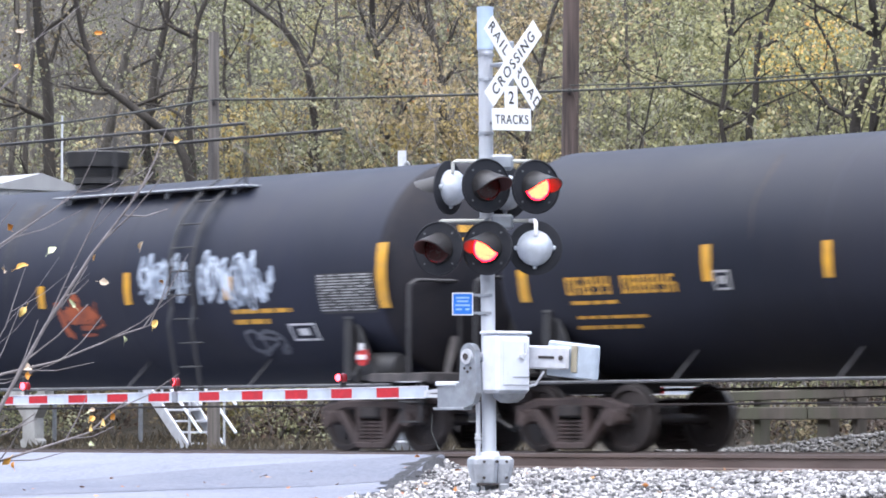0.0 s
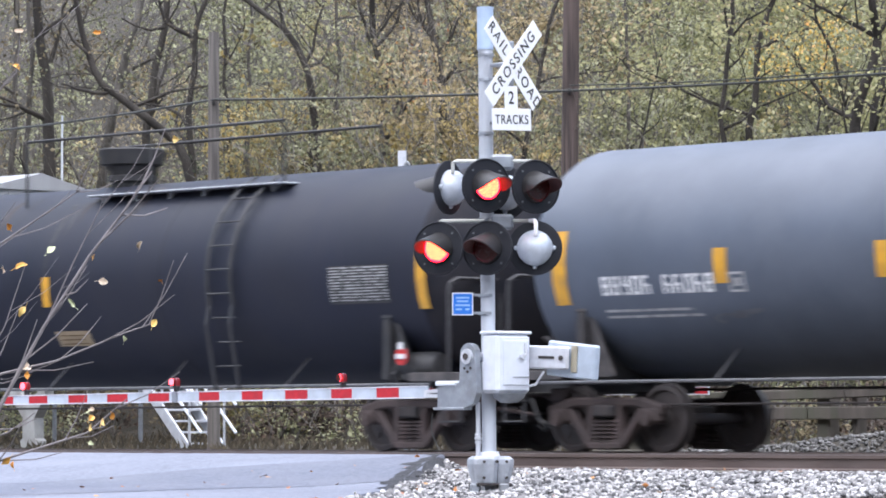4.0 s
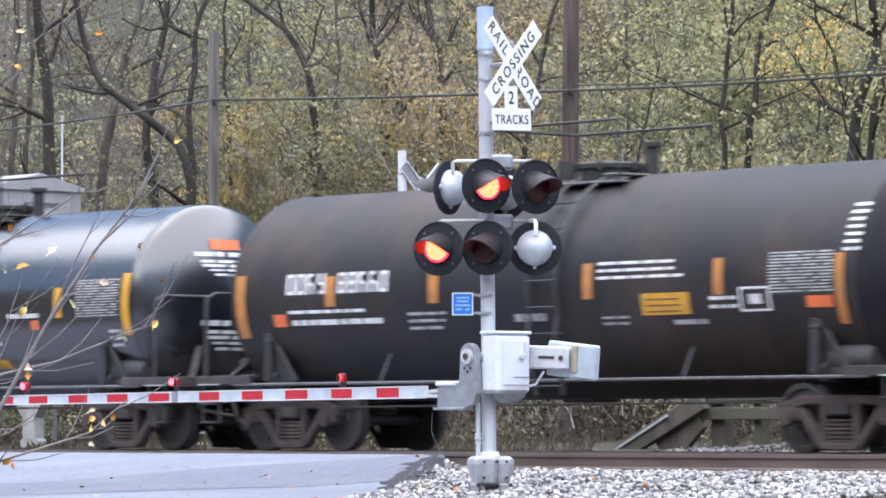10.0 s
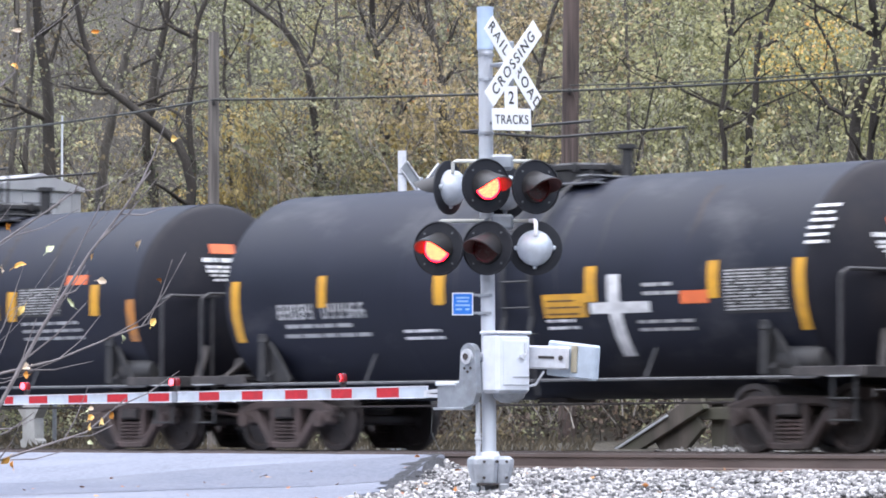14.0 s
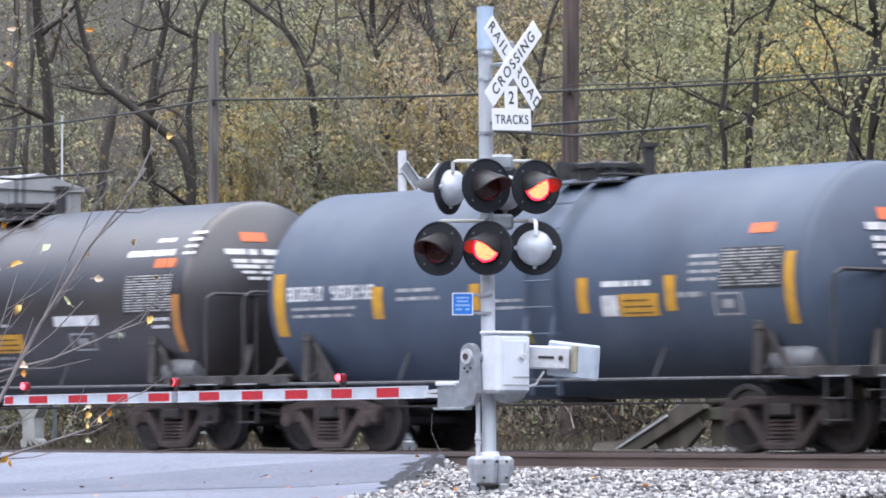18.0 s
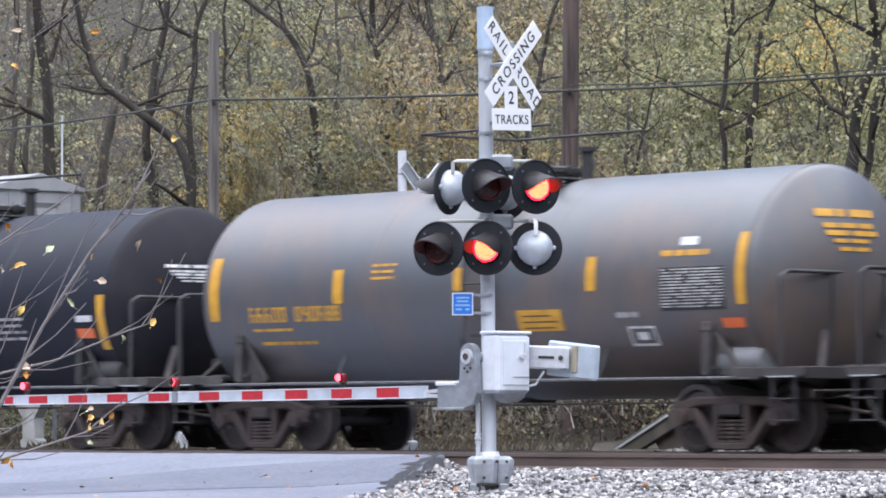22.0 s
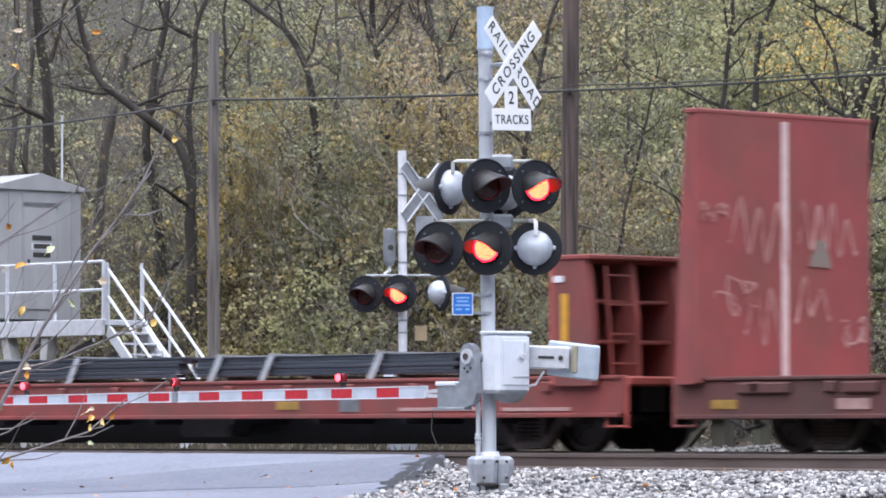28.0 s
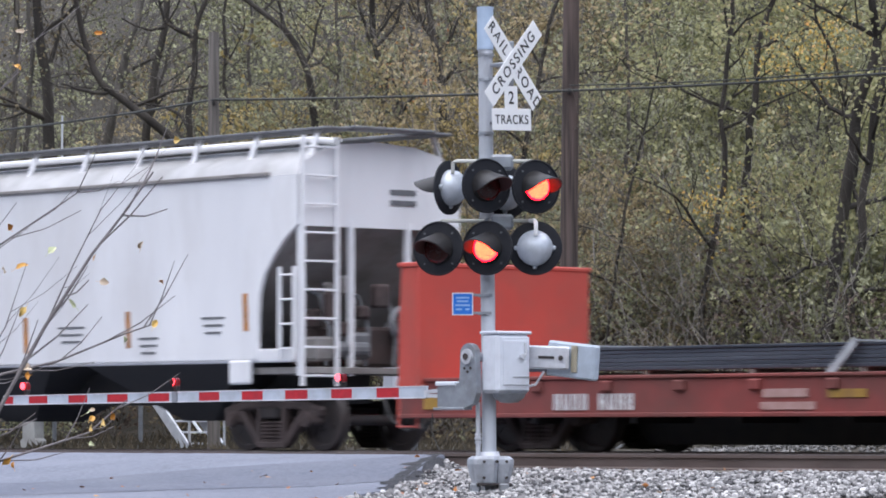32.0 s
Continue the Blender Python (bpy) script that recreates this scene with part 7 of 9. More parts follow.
Sh().tube([(-0.04, 0, 4.8), (0.25, -0.27, 4.8)], 0.025, 6).put("sign_bracket", ALU_DULL, mast)
Sh().tube([(-0.04, 0, 4.15), (0.22, -0.3, 4.15)], 0.02, 6).put("sign_bracket", ALU_DULL, mast)
s = Sh()
s.box((0, 0, 0), (0.235, 0.006, 0.255), b=0.002)
bs = s.put("emergency_sign", SIGN_W, mast, "small blue sign with a pale border", m=pose(-0.31, -0.1, 2.12))
Sh().box((0, -0.005, 0), (0.21, 0.004, 0.23), b=0.001).put("panel", SIGN_B, bs)
for k, wd in enumerate((0.15, 0.13, 0.17, 0.07, 0.05)):
    Sh().box(((0, 0, 0, -0.045, 0.055)[k], -0.009, (0.07, 0.03, -0.015, -0.06, -0.06)[k]), (wd, 0.003, 0.02)).put("print", SIGN_BL, bs)
for zz in (2.02, 2.22):
    Sh().bar((-0.3, -0.085, zz), (-0.05, -0.085, zz), 0.02, 0.03).put("sign_bracket", ALU_DULL, mast)

# ---- the gate on the near mast ----
gate = thing("crossing_gate", pose(0.53, 47.61, -0.42, 0, 0, -47.5), "lowered crossing gate with red and white striped arm and silver mechanism", "crossing gate", "gates at the crossing")
s = Sh()
s.box((0.24, 0.016, 1.45), (0.28, 0.523, 0.66), b=0.04)
case = s.put("mechanism_case", CASE, gate, "silver gate mechanism case")
Sh().box((0.235, 0.016, 1.795), (0.3, 0.54, 0.035), b=0.012).put("case_lid", CASE, case)
Sh().box((0.385, 0.03, 1.46), (0.014, 0.4, 0.5), b=0.006).put("access_door", CASE, case, "raised door panel")
Sh().tube([(0.4, 0.16, 1.68), (0.41, 0.16, 1.56), (0.43, 0.1, 1.52)], 0.018, 6).put("door_handle", BRIGHT, case)
Sh().cyl((0.39, 0.1, 1.53), (0.44, 0.1, 1.53), 0.03, n=10).put("padlock", BRIGHT, case)
Sh().box((0.394, 0.1, 1.3), (0.004, 0.24, 0.012)).put("cast_mark", ALU_DULL, case)
Sh().lathe([(0, 0.19), (-0.05, 0.17), (-0.1, 0.1), (-0.11, 0)], 20, Matrix.Translation((0.24, 0.06, 1.12)) @ TO_Z).put("case_bottom", ALU_DULL, case, "", True)
s = Sh()
s.slab([(-0.12, 1.60), (-0.07, 1.66), (0.0, 1.68), (0.07, 1.66), (0.12, 1.60), (0.14, 1.12), (0.09, 1.01), (-0.03, 0.965), (-0.5, 0.965), (-0.5, 1.2), (-0.14, 1.24)], -0.345, -0.265)
br = s.put("arm_bracket", ALU_DULL, gate, "cast arm bracket")
Sh().cyl((0.0, -0.345, 1.53), (0.0, -0.375, 1.53), 0.085, n=20).put("pivot_boss", BRIGHT, br, "", True)
Sh().cyl((0.0, -0.375, 1.53), (0.0, -0.39, 1.53), 0.04, n=6).put("pivot_nut", STEEL_DK, br)
for dx, dz in ((-0.05, 1.4), (0.05, 1.4), (0.0, 1.36)):
    Sh().cyl((dx, -0.345, dz), (dx, -0.357, dz), 0.016, n=6).put("bolt", STEEL_DK, br)
Sh().box((-0.36, -0.3, 1.23), (0.34, 0.12, 0.05), b=0.01).put("arm_clamp", CASE, br)
Sh().box((-0.3, -0.3, 0.95), (0.5, 0.14, 0.03), b=0.005).put("arm_plate", ALU_DULL, br)
Sh().cyl((0.0, -0.27, 1.53), (0.0, 0.33, 1.53), 0.05, n=14).put("main_shaft", BRIGHT, gate)
# counterweight
s = Sh()
s.bar((0.2, 0.3, 1.535), (0.95, 0.3, 1.505), 0.05, 0.26, 0.02)
cw = s.put("counterweight_arm", BRIGHT, gate, "slotted counterweight arm")
Sh().bar((0.5, 0.27, 1.525), (0.74, 0.27, 1.516), 0.012, 0.03).put("slot", STEEL_DK, cw)
Sh().cyl((0.86, 0.27, 1.51), (0.86, 0.25, 1.51), 0.03, n=6).put("bolt", STEEL_DK, cw)
s = Sh()
s.bar((0.52, 0.42, 1.52), (1.28, 0.42, 1.446), 0.1, 0.39, 0.02)
s.put("counterweight", WEIGHT, gate, "heavy grey counterweight plate")
Sh().bar((0.93, 0.36, 1.5), (1.02, 0.36, 1.495), 0.02, 0.3, 0.005).put("spacer", mat("tan_spacer", (0.4, 0.36, 0.27)), gate)
Sh().tube([(0.3, 0.3, 1.2), (0.42, 0.3, 1.22), (0.55, 0.3, 1.36)], 0.014, 6).put("cable_loop", ALU, gate)


def arm_z(x):
    return 1.142 + (x + 0.5) * 0.0062


def arm_half(x):
    return 0.065 + (x + 0.5) * 0.0014


s = Sh()
s.bar((-0.42, -0.3, 1.16), (-0.75, -0.3, 1.14), 0.05, 0.04)
s.bar((-0.42, -0.3, 1.09), (-0.75, -0.3, 1.1), 0.05, 0.04)
s.put("arm_fork", BRIGHT, gate)


def gate_arm(parent, x0, x1, reds, y=-0.3, face=-1):
    def piece(a, b, yy, th, grow=0.0):
        s = Sh()
        vs = []
        for x in (a, b):
            z, h = arm_z(x), arm_half(x) + grow
            vs += [(x, yy - th, z - h), (x, yy + th, z - h), (x, yy + th, z + h), (x, yy - th, z + h)]
        return s.add(vs, [(0, 1, 2, 3), (7, 6, 5, 4), (0, 4, 5, 1), (1, 5, 6, 2), (2, 6, 7, 3), (3, 7, 4, 0)])
    arm = piece(x1, x0, y, 0.016).put("arm", TAPE_W, parent, "fibreglass arm with white sheeting")
    for a, b in reds:
        piece(a, b, y + face * 0.0175, 0.0012, -0.009).put("red_stripe", TAPE_R, arm)
    for e in (-1, 1):
        s = Sh()
        s.bar((x0, y, arm_z(x0) + e * arm_half(x0)), (x1, y, arm_z(x1) + e * arm_half(x1)), 0.045, 0.012)
        s.put("edge_strip", ALU, arm)
    return arm


ARM = gate_arm(gate, -0.72, -8.66, [(-1.56, -1.18), (-2.35, -1.99), (-3.17, -2.77), (-3.96, -3.58), (-4.76, -4.38), (-5.73, -5.33), (-6.54, -6.14), (-7.32, -6.94), (-8.13, -7.75), (-8.64, -8.46)])
Sh().box((-5.22, -0.322, arm_z(-5.2)), (0.1, 0.008, 0.13), b=0.002).put("arm_splice", ALU_DULL, ARM)


GATE_RED = mat("dull_red_lens", (0.2, 0.012, 0.018), (0.14, 0.01, 0.013), 0.25)


def arm_lamp(parent, x, phase, y=-0.3):
    z = arm_z(x) + arm_half(x)
    s = Sh()
    s.box((x, y, z + 0.03), (0.06, 0.06, 0.05), b=0.01)
    s.cyl((x, y, z + 0.055), (x, y, z + 0.075), 0.045, n=12)
    lamp = s.put("arm_lamp", STEEL_DK, parent, "small red gate lamp")
    s = Sh()
    s.lathe([(0.0, 0.042), (0.05, 0.05), (0.09, 0.04), (0.105, 0.0)], 16, Matrix.Translation((x, y, z + 0.072)) @ TO_Z)
    if phase is None:
        s.put("lamp_lens", GATE_RED, lamp, "glowing red lens", True)
        Sh().cyl((x, y - 0.062, z + 0.12), (x, y - 0.07, z + 0.12), 0.045, n=14).put("lamp_element", LENS_SM, lamp)
    else:
        s.put("lamp_lens", GATE_RED, lamp, "red lens", True)
        me = Sh()
        me.cyl((0, -0.011, 0), (0, -0.001, 0), 0.042, n=14)
        m1 = me.mesh("lamp_element", [LENS_SM, LENS_OFF])
        for p in m1.polygons:
            p.material_index = 0 if p.center.y < -0.004 else 1
        el = new("lamp_element", m1)
        el.parent = parent
        el.matrix_basis = pose(x, y - 0.075, z + 0.122)
        FLASH.append((el, phase, (x, y - 0.075, z + 0.122)))


arm_lamp(gate, -2.16, 0)
arm_lamp(gate, -5.21, 1)
arm_lamp(gate, -8.2, None)

# ---- the far mast, seen from behind, and its gate ----
far = flash_mast(-0.66, 69.65, -0.06, True)
Sh().tube([(0.01, 0, 0.0), (0.0, 0, 2.5), (-0.01, 0, 4.95)], 0.072, 20).put("pole", ALU, far, "silver-painted tubular pole", True)
for zz in (4.55, 4.2, 3.6, 3.1, 2.15, 1.95):
    Sh().cyl((0, 0, zz), (0, 0, zz + 0.03), 0.08, n=16).put("band_clamp", ALU_DULL, far)
s = Sh()
s.box((0, 0, 0.1), (0.5, 0.5, 0.2), b=0.03)
s.box((0, 0, 0.3), (0.34, 0.34, 0.26), b=0.05)
s.put("cast_base", ALU_DULL, far)
Sh().tube([(-0.6, -0.05, 2.9), (0.65, -0.05, 2.9)], 0.022, 8).put("crossarm", ALU_DULL, far)
Sh().tube([(-0.3, 0, 2.92), (-0.22, 0, 2.98), (-0.22, 0, 3.1)], 0.03, 8).put("bell_bracket", ALU, far)
s = Sh()
s.lathe([(0.0, 0.05), (0.06, 0.085), (0.1, 0.1), (0.5, 0.1), (0.54, 0.11), (0.6, 0.11), (0.62, 0.0)], 20, Matrix.Translation((-0.22, 0, 3.06)) @ TO_Z)
bell = s.put("electronic_bell", ALU_DULL, far, "grey cylindrical warning bell", True)
Sh().lathe([(-0.01, 0.0), (-0.01, 0.04), (0.01, 0.05)], 14, pose(-0.2, -0.1, 3.36) @ TO_Y).put("bell_grille", STEEL_DK, bell)
signal_lamp(far, -0.60, -0.2, 2.59, -22, 1)
signal_lamp(far, -0.05, -0.25, 2.6, -22, 0)
signal_lamp(far, 0.62, -0.02, 2.62, 118, 0)
crossbuck(far, 0.32, 0.2, 4.28, 44, False)
Sh().box((0.36, 0.2, 3.72), (0.3, 0.01, 0.34), b=0.003).put("sign_back", SIGNBACK, far, "bare back of a small sign", m=None)
Sh().box((0.3, -0.05, 1.95), (0.2, 0.02, 0.24), b=0.005).put("notice_plate", TAN, far)
gate2 = thing("crossing_gate", pose(-0.66, 69.65, -0.2, 0, 0, 132.8), "far crossing gate with striped arm beyond the train", "crossing gate", "gates at the crossing")
Sh().box((0.2, -0.1, 1.4), (0.3, 0.5, 0.62), b=0.04).put("mechanism_case", CASE, gate2)
gate_arm(gate2, -0.5, -7.2, [(-1.0 - 0.8128 * k - 0.4, -1.0 - 0.8128 * k) for k in range(8) if k < 7] + [(-7.19, -6.9)], y=0.3, face=1)

# ---- the signal house on its platform, with steps down to the line ----
house = thing("signal_house", LINE @ pose(-23.6, 8.33, 2.5), "grey metal equipment house with low gable roof on a platform", "equipment house")
s = Sh()
s.box((-1.5, 0, 1.28), (3.0, 2.0, 2.56), b=0.01)
s.put("wall", SHED, house)
for y in (-0.75, -0.42, 0.42, 0.78):
    Sh().box((0.012, y, 1.28), (0.02, 0.025, 2.5)).put("panel_seam", SHED, house)
rf = Sh()
rf.slab([(-1.05, 2.56), (1.05, 2.56), (1.05, 2.64), (0, 2.9), (-1.05, 2.64)], -0.06, 3.06)
rf.put("roof", SHED, house, m=pose(0, 0, 0, 0, 0, 90))
dr = Sh().box((0.02, 0, 1.2), (0.03, 0.8, 2.0), b=0.008).put("door", SHED, house, "grey steel door")
Sh().box((0.045, 0.02, 2.3), (0.03, 0.86, 0.04), b=0.005).put("drip_rail", STEEL_GR, dr)
Sh().box((0.05, -0.3, 1.12), (0.03, 0.05, 0.14), b=0.005).put("door_handle", STEEL_DK, dr)
for k, wd in enumerate((0.46, 0.4, 0.42)):
    Sh().box((0.041, 0.02, 1.62 - 0.17 * k), (0.006, wd, 0.095)).put("stencil_bar", STEEL_BK if k != 1 else STEEL_DK, dr)
Sh().box((0.038, 0.02, 1.45), (0.004, 0.5, 0.14)).put("stencil_ground", GALV, dr)
Sh().tube([(-0.3, 0.75, 2.7), (-0.3, 0.75, 4.1)], 0.022, 6).put("antenna", GALV, house, "thin white antenna")

plat = thing("platform", LINE @ pose(-18.7, 6.4, 0), "raised steel platform with pale tube railings and steps", "platform")
DZ = 2.38
s = Sh()
s.box((-6.5, 1.5, DZ - 0.06), (3.0, 3.3, 0.1), b=0.01)
s.box((-2.5, 0.4, DZ - 0.06), (5.0, 1.05, 0.1), b=0.01)
s.put("deck", GALV, plat, "grated steel deck")
s = Sh()
s.box((-4.0, -0.12, DZ - 0.15), (8.0, 0.08, 0.3), b=0.01)
s.put("edge_beam", GALV, plat)
x = -2.4
p = Sh()
p.slab([(x - 0.3, -0.15), (x + 0.3, -0.15), (x + 0.27, 0.12), (x + 0.2, 0.16), (x + 0.18, 0.55), (x + 0.5, 0.95), (x + 0.62, DZ - 0.3), (x + 0.4, DZ - 0.3), (x + 0.28, 1.05), (x, 0.8), (x - 0.3, 1.05), (x - 0.72, DZ - 0.3), (x - 0.94, DZ - 0.3), (x - 0.6, 0.95), (x - 0.2, 0.55), (x - 0.2, 0.16), (x - 0.27, 0.12)], -0.1, 0.12)
p.put("pedestal", CONCRETE, plat, "pale forked pedestal")
for xx, top in ((-2.95, 0.9), (-7.4, DZ - 0.3), (-0.2, DZ - 0.3)):
    Sh().box((xx, 0.9, top / 2 - 0.05), (0.07, 0.07, top + 0.1), b=0.01).put("support_post", ALU_DULL, plat)
for k in range(4):
    Sh().bar((-0.2 - k * 1.5, 0.9, DZ - 0.35), (-1.5 - k * 1.5, 0.9, DZ - 0.8), 0.06, 0.08).put("deck_brace", ALU_DULL, plat)
Sh().box((-3.4, 0.9, DZ - 0.85), (6.6, 0.08, 0.1), b=0.01).put("under_beam", ALU_DULL, plat)
for zz in (1.08, 0.55):
    Sh().tube([(-8.0, -0.08, DZ + zz), (-0.05, -0.08, DZ + zz)], 0.026, 6).put("hand_rail", GALV, plat)
for k in range(6):
    x = -7.8 + k * 1.55
    Sh().box((x, -0.08, DZ + 0.5), (0.06, 0.06, 1.15), b=0.006).put("rail_post", GALV, plat)
RUN, DROP = 2.47, 2.25
for y in (0.0, 0.8):
    s = Sh()
    s.bar((0.0, y, DZ - 0.21), (RUN, y, DZ - 0.21 - DROP), 0.05, 0.2)
    s.put("stringer", GALV, plat)
    for zz in (1.06, 0.55):
        Sh().tube([(-0.05, y, DZ + zz - 0.1), (RUN + 0.35, y, DZ + zz - 0.1 - DROP * (RUN + 0.35) / RUN)], 0.03, 6).put("hand_rail", GALV, plat)
    for k in range(4):
        x = RUN * k / 3
        zb = DZ - DROP * k / 3
        Sh().tube([(x, y, zb - 0.25), (x, y, zb + 0.96)], 0.024, 6).put("rail_post", GALV, plat)
    Sh().tube([(-0.05, y, DZ - 0.1), (-0.05, y, DZ + 1.06)], 0.03, 6).put("rail_post", GALV, plat)
for k in range(11):
    x = RUN * (k + 0.5) / 11
    Sh().box((x, 0.4, DZ - 0.16 - DROP * (k + 0.5) / 11), (0.24, 0.78, 0.035), b=0.006).put("tread", GALV, plat)

# ---- poles and cables ----
pole1 = thing("utility_pole", pose(-4.11, 76.0, 0.1), "slim grey weathered utility pole before the trees", "utility pole", "poles beside the line")
Sh().tube([(0.02, 0, -0.5), (0, 0, 3.8), (0, 0, 7.35)], [0.12, 0.108, 0.094], 14).put("shaft", POLE_GREY, pole1, "", True)
pole2 = thing("utility_pole", pose(2.2, 73.9, 0.1), "tall dark brown wooden utility pole", "utility pole", "poles beside the line")
Sh().tube([(-0.05, 0, -0.5), (0, 0, 4), (0.08, 0, 11.5)], [0.165, 0.155, 0.13], 18).put("shaft", POLE_BROWN, pole2, "", True)
Sh().box((0.0, -0.16, 6.1), (0.06, 0.12, 0.12), b=0.02).put("cable_clamp", STEEL_DK, pole2)
Sh().box((0.0, -0.13, 6.08), (0.06, 0.1, 0.12), b=0.02).put("cable_clamp", STEEL_DK, pole1)


def cable(pts, r, sag):
    out = []
    for (a, b) in zip(pts, pts[1:]):
        for k in range(12):
            t = k / 12
            p = Vector(a).lerp(Vector(b), t)
            p.z -= sag * 4 * t * (1 - t)
            out.append(p)
    out.append(Vector(pts[-1]))
    return out


tagged(Sh().tube(cable([(-34.0, 115.0, 7.2), (-8.95, 86.0, 6.4), (-4.11, 75.84, 6.22), (2.2, 73.7, 6.21), (7.1, 68.2, 6.04), (18, 55.5, 6.3)], 0.02, 0.03), 0.022, 6).put("overhead_cable", WIRE, None, "", True), "black overhead cable strung between the poles", "cable")
tagged(Sh().tube(cable([(2.2, 73.7, 6.3), (7.1, 68.2, 6.12), (18, 55.5, 6.42)], 0.02, 0.05), 0.012, 5).put("overhead_cable", WIRE, None, "", True), "thin black cable running on from the pole", "cable")

# ---- timber barrier beyond the line ----
barrier = thing("timber_barrier", LINE @ pose(-3.5, 7.2, 0), "grey weathered timber barrier with a slanting brace", "barrier")
for x, wd in ((0.12, 0.3), (1.0, 0.16), (2.45, 0.28), (3.12, 0.12), (4.4, 0.28), (6.2, 0.28)):
    Sh().box((x, 0.05, 0.33), (wd, 0.24, 1.05), b=0.02).put("post", TIMBER_DK, barrier)
for x0, z0, x1, z1, h in ((-0.3, 0.57, 2.2, 0.57, 0.2), (2.23, 0.57, 7.6, 0.57, 0.2), (-0.1, 0.83, 3.0, 0.88, 0.16), (3.03, 0.885, 7.6, 0.97, 0.16)):
    Sh().bar((x0, -0.14, z0), (x1, -0.14, z1), 0.1, h, 0.015).put("plank", TIMBER_DK, barrier)
Sh().bar((-1.95, -0.3, -0.1), (0.05, -0.3, 0.78), 0.12, 0.3, 0.015).put("brace", TIMBER_DK, barrier)
Sh().bar((-2.08, -0.38, -0.08), (-0.7, -0.38, 0.54), 0.03, 0.045, 0.006).put("brace_cap", STRAP, barrier, "pale metal strip on the brace")
Sh().bar((-0.95, -0.2, -0.1), (-0.2, -0.2, 0.55), 0.1, 0.55, 0.015).put("leaning_board", TIMBER_DK, barrier)


def lamp_rows(ob, phase, at):
    """Turn the lens to and fro: lit face out while its turn lasts."""
    base = pose(*at) if isinstance(at, tuple) else pose(0, at, 0)
    ang = 180 if phase == 1 else 0
    rows = [(0.0, base @ pose(0, 0, 0, 0, 0, ang))]
    changes = sorted([START + PERIOD * k for k in range(27)] + [START + PERIOD * (k + SHARE) for k in range(26)])
    for t in changes:
        if t > 31.7:
            break
        near = round(t)
        if t <= near:
            t = min(t, near - 0.13)
        else:
            t = max(t, near + 0.04)
        want = 180 - ang
        sg = 1 if want > ang else -1
        f = round(t * 30)
        for k, a in enumerate((0, 80, 155, 180)):
            rows.append(((f + k) / 30, base @ pose(0, 0, 0, 0, 0, ang + sg * a)))
        ang = want
    rows.append((32.0, base @ pose(0, 0, 0, 0, 0, ang)))
    return rows

# ---- ballast and gravel ----
ICO_V = []
_t = (1 + 5 ** 0.5) / 2
for a, b in ((-1, _t), (1, _t), (-1, -_t), (1, -_t)):
    ICO_V += [(a, b, 0), (0, a, b), (b, 0, a)]
ICO_V = np.array(ICO_V, dtype=float)
ICO_V /= np.linalg.norm(ICO_V[0])
_d = np.linalg.norm(ICO_V[:, None] - ICO_V[None], axis=2)
_near = (_d < 1.2) & (_d > 0.1)
ICO_F = [(i, j, k) for i in range(12) for j in range(i + 1, 12) for k in range(j + 1, 12) if _near[i, j] and _near[j, k] and _near[i, k]]
rng = np.random.default_rng(7)


def stones(name, places, lo, hi, label, material=STONE):
    """Loose angular stones, each a crushed twenty-sided lump."""
    n = len(places)
    size = rng.uniform(lo, hi, n)
    v = ICO_V[None] * rng.uniform(0.72, 1.15, (n, 12, 1)) * (size[:, None, None] * rng.uniform(0.65, 1.25, (n, 1, 3)))
    ang = rng.uniform(0, 6.28, n)
    c, s_ = np.cos(ang)[:, None], np.sin(ang)[:, None]
    x, y = v[..., 0] * c - v[..., 1] * s_, v[..., 0] * s_ + v[..., 1] * c
    v = np.stack([x, y, v[..., 2] * 0.85], -1) + np.array(places)[:, None]
    f = np.array(ICO_F)[None] + (np.arange(n) * 12)[:, None, None]
    me = bpy.data.meshes.new(name)
    me.from_pydata(v.reshape(-1, 3).tolist(), [], f.reshape(-1, 3).tolist())
    me.materials.append(material)
    return tagged(new(name, me), label, "gravel", kind="stuff")


def edge_x(y):
    return ramp(y, EDGE)


def banked(x, y):
    """The ballast's height: heaped against the road's edge, falling off within a stride."""
    g = ramp((LINE_INV @ Vector((x, y, 0))).y, GROUND)
    k = min(1, max(0, 1 - (x - edge_x(y)) / 0.42))
    return max(g, g + (road_z(x, y) - 0.01 - g) * k * k)


near_places = []
while len(near_places) < 17000:
    y = rng.uniform(43.5, 58.5)
    x = rng.uniform(-2.5, 0.118 * y)
    l = LINE_INV @ Vector((x, y, 0))
    e = x - edge_x(y)
    if e < 0.16 + 0.3 * noise.noise((x * 1.5, y * 1.5, 4)) or l.y > NEAR + 1.0:
        continue
    if e < 0.3 and rng.random() > 0.25 + 2.4 * e:
        continue
    z = banked(x, y) + 0.02 + rng.uniform(-0.01, 0.035) + 0.03 * noise.noise((x * 2, y * 2, 1))
    if abs(l.y - (NEAR - 0.75)) < 0.1:
        continue
    near_places.append((x, y, z))
stones("ballast_gravel", near_places, 0.018, 0.042, "grey and white crushed stone ballast beside the rails")
far_places, shaded = [], []
while len(far_places) + len(shaded) < 12000:
    lx, ly = rng.uniform(-18, 16), rng.uniform(-2.6, 6.6)
    if ly < 1.6 and abs(ly) < 0.95 and abs(abs(ly) - 0.75) < 0.1:
        continue
    p = on_line(lx, ly)
    if p.x < edge_x(p.y) + 0.1:
        continue
    if ly > 2.5 and lx < -1.5 - rng.random() * 2:
        continue
    z = ground_z(p.x, p.y) + rng.uniform(0.0, 0.05)
    (far_places if ly > 2.0 and lx > -2.5 else shaded).append((p.x, p.y, z))
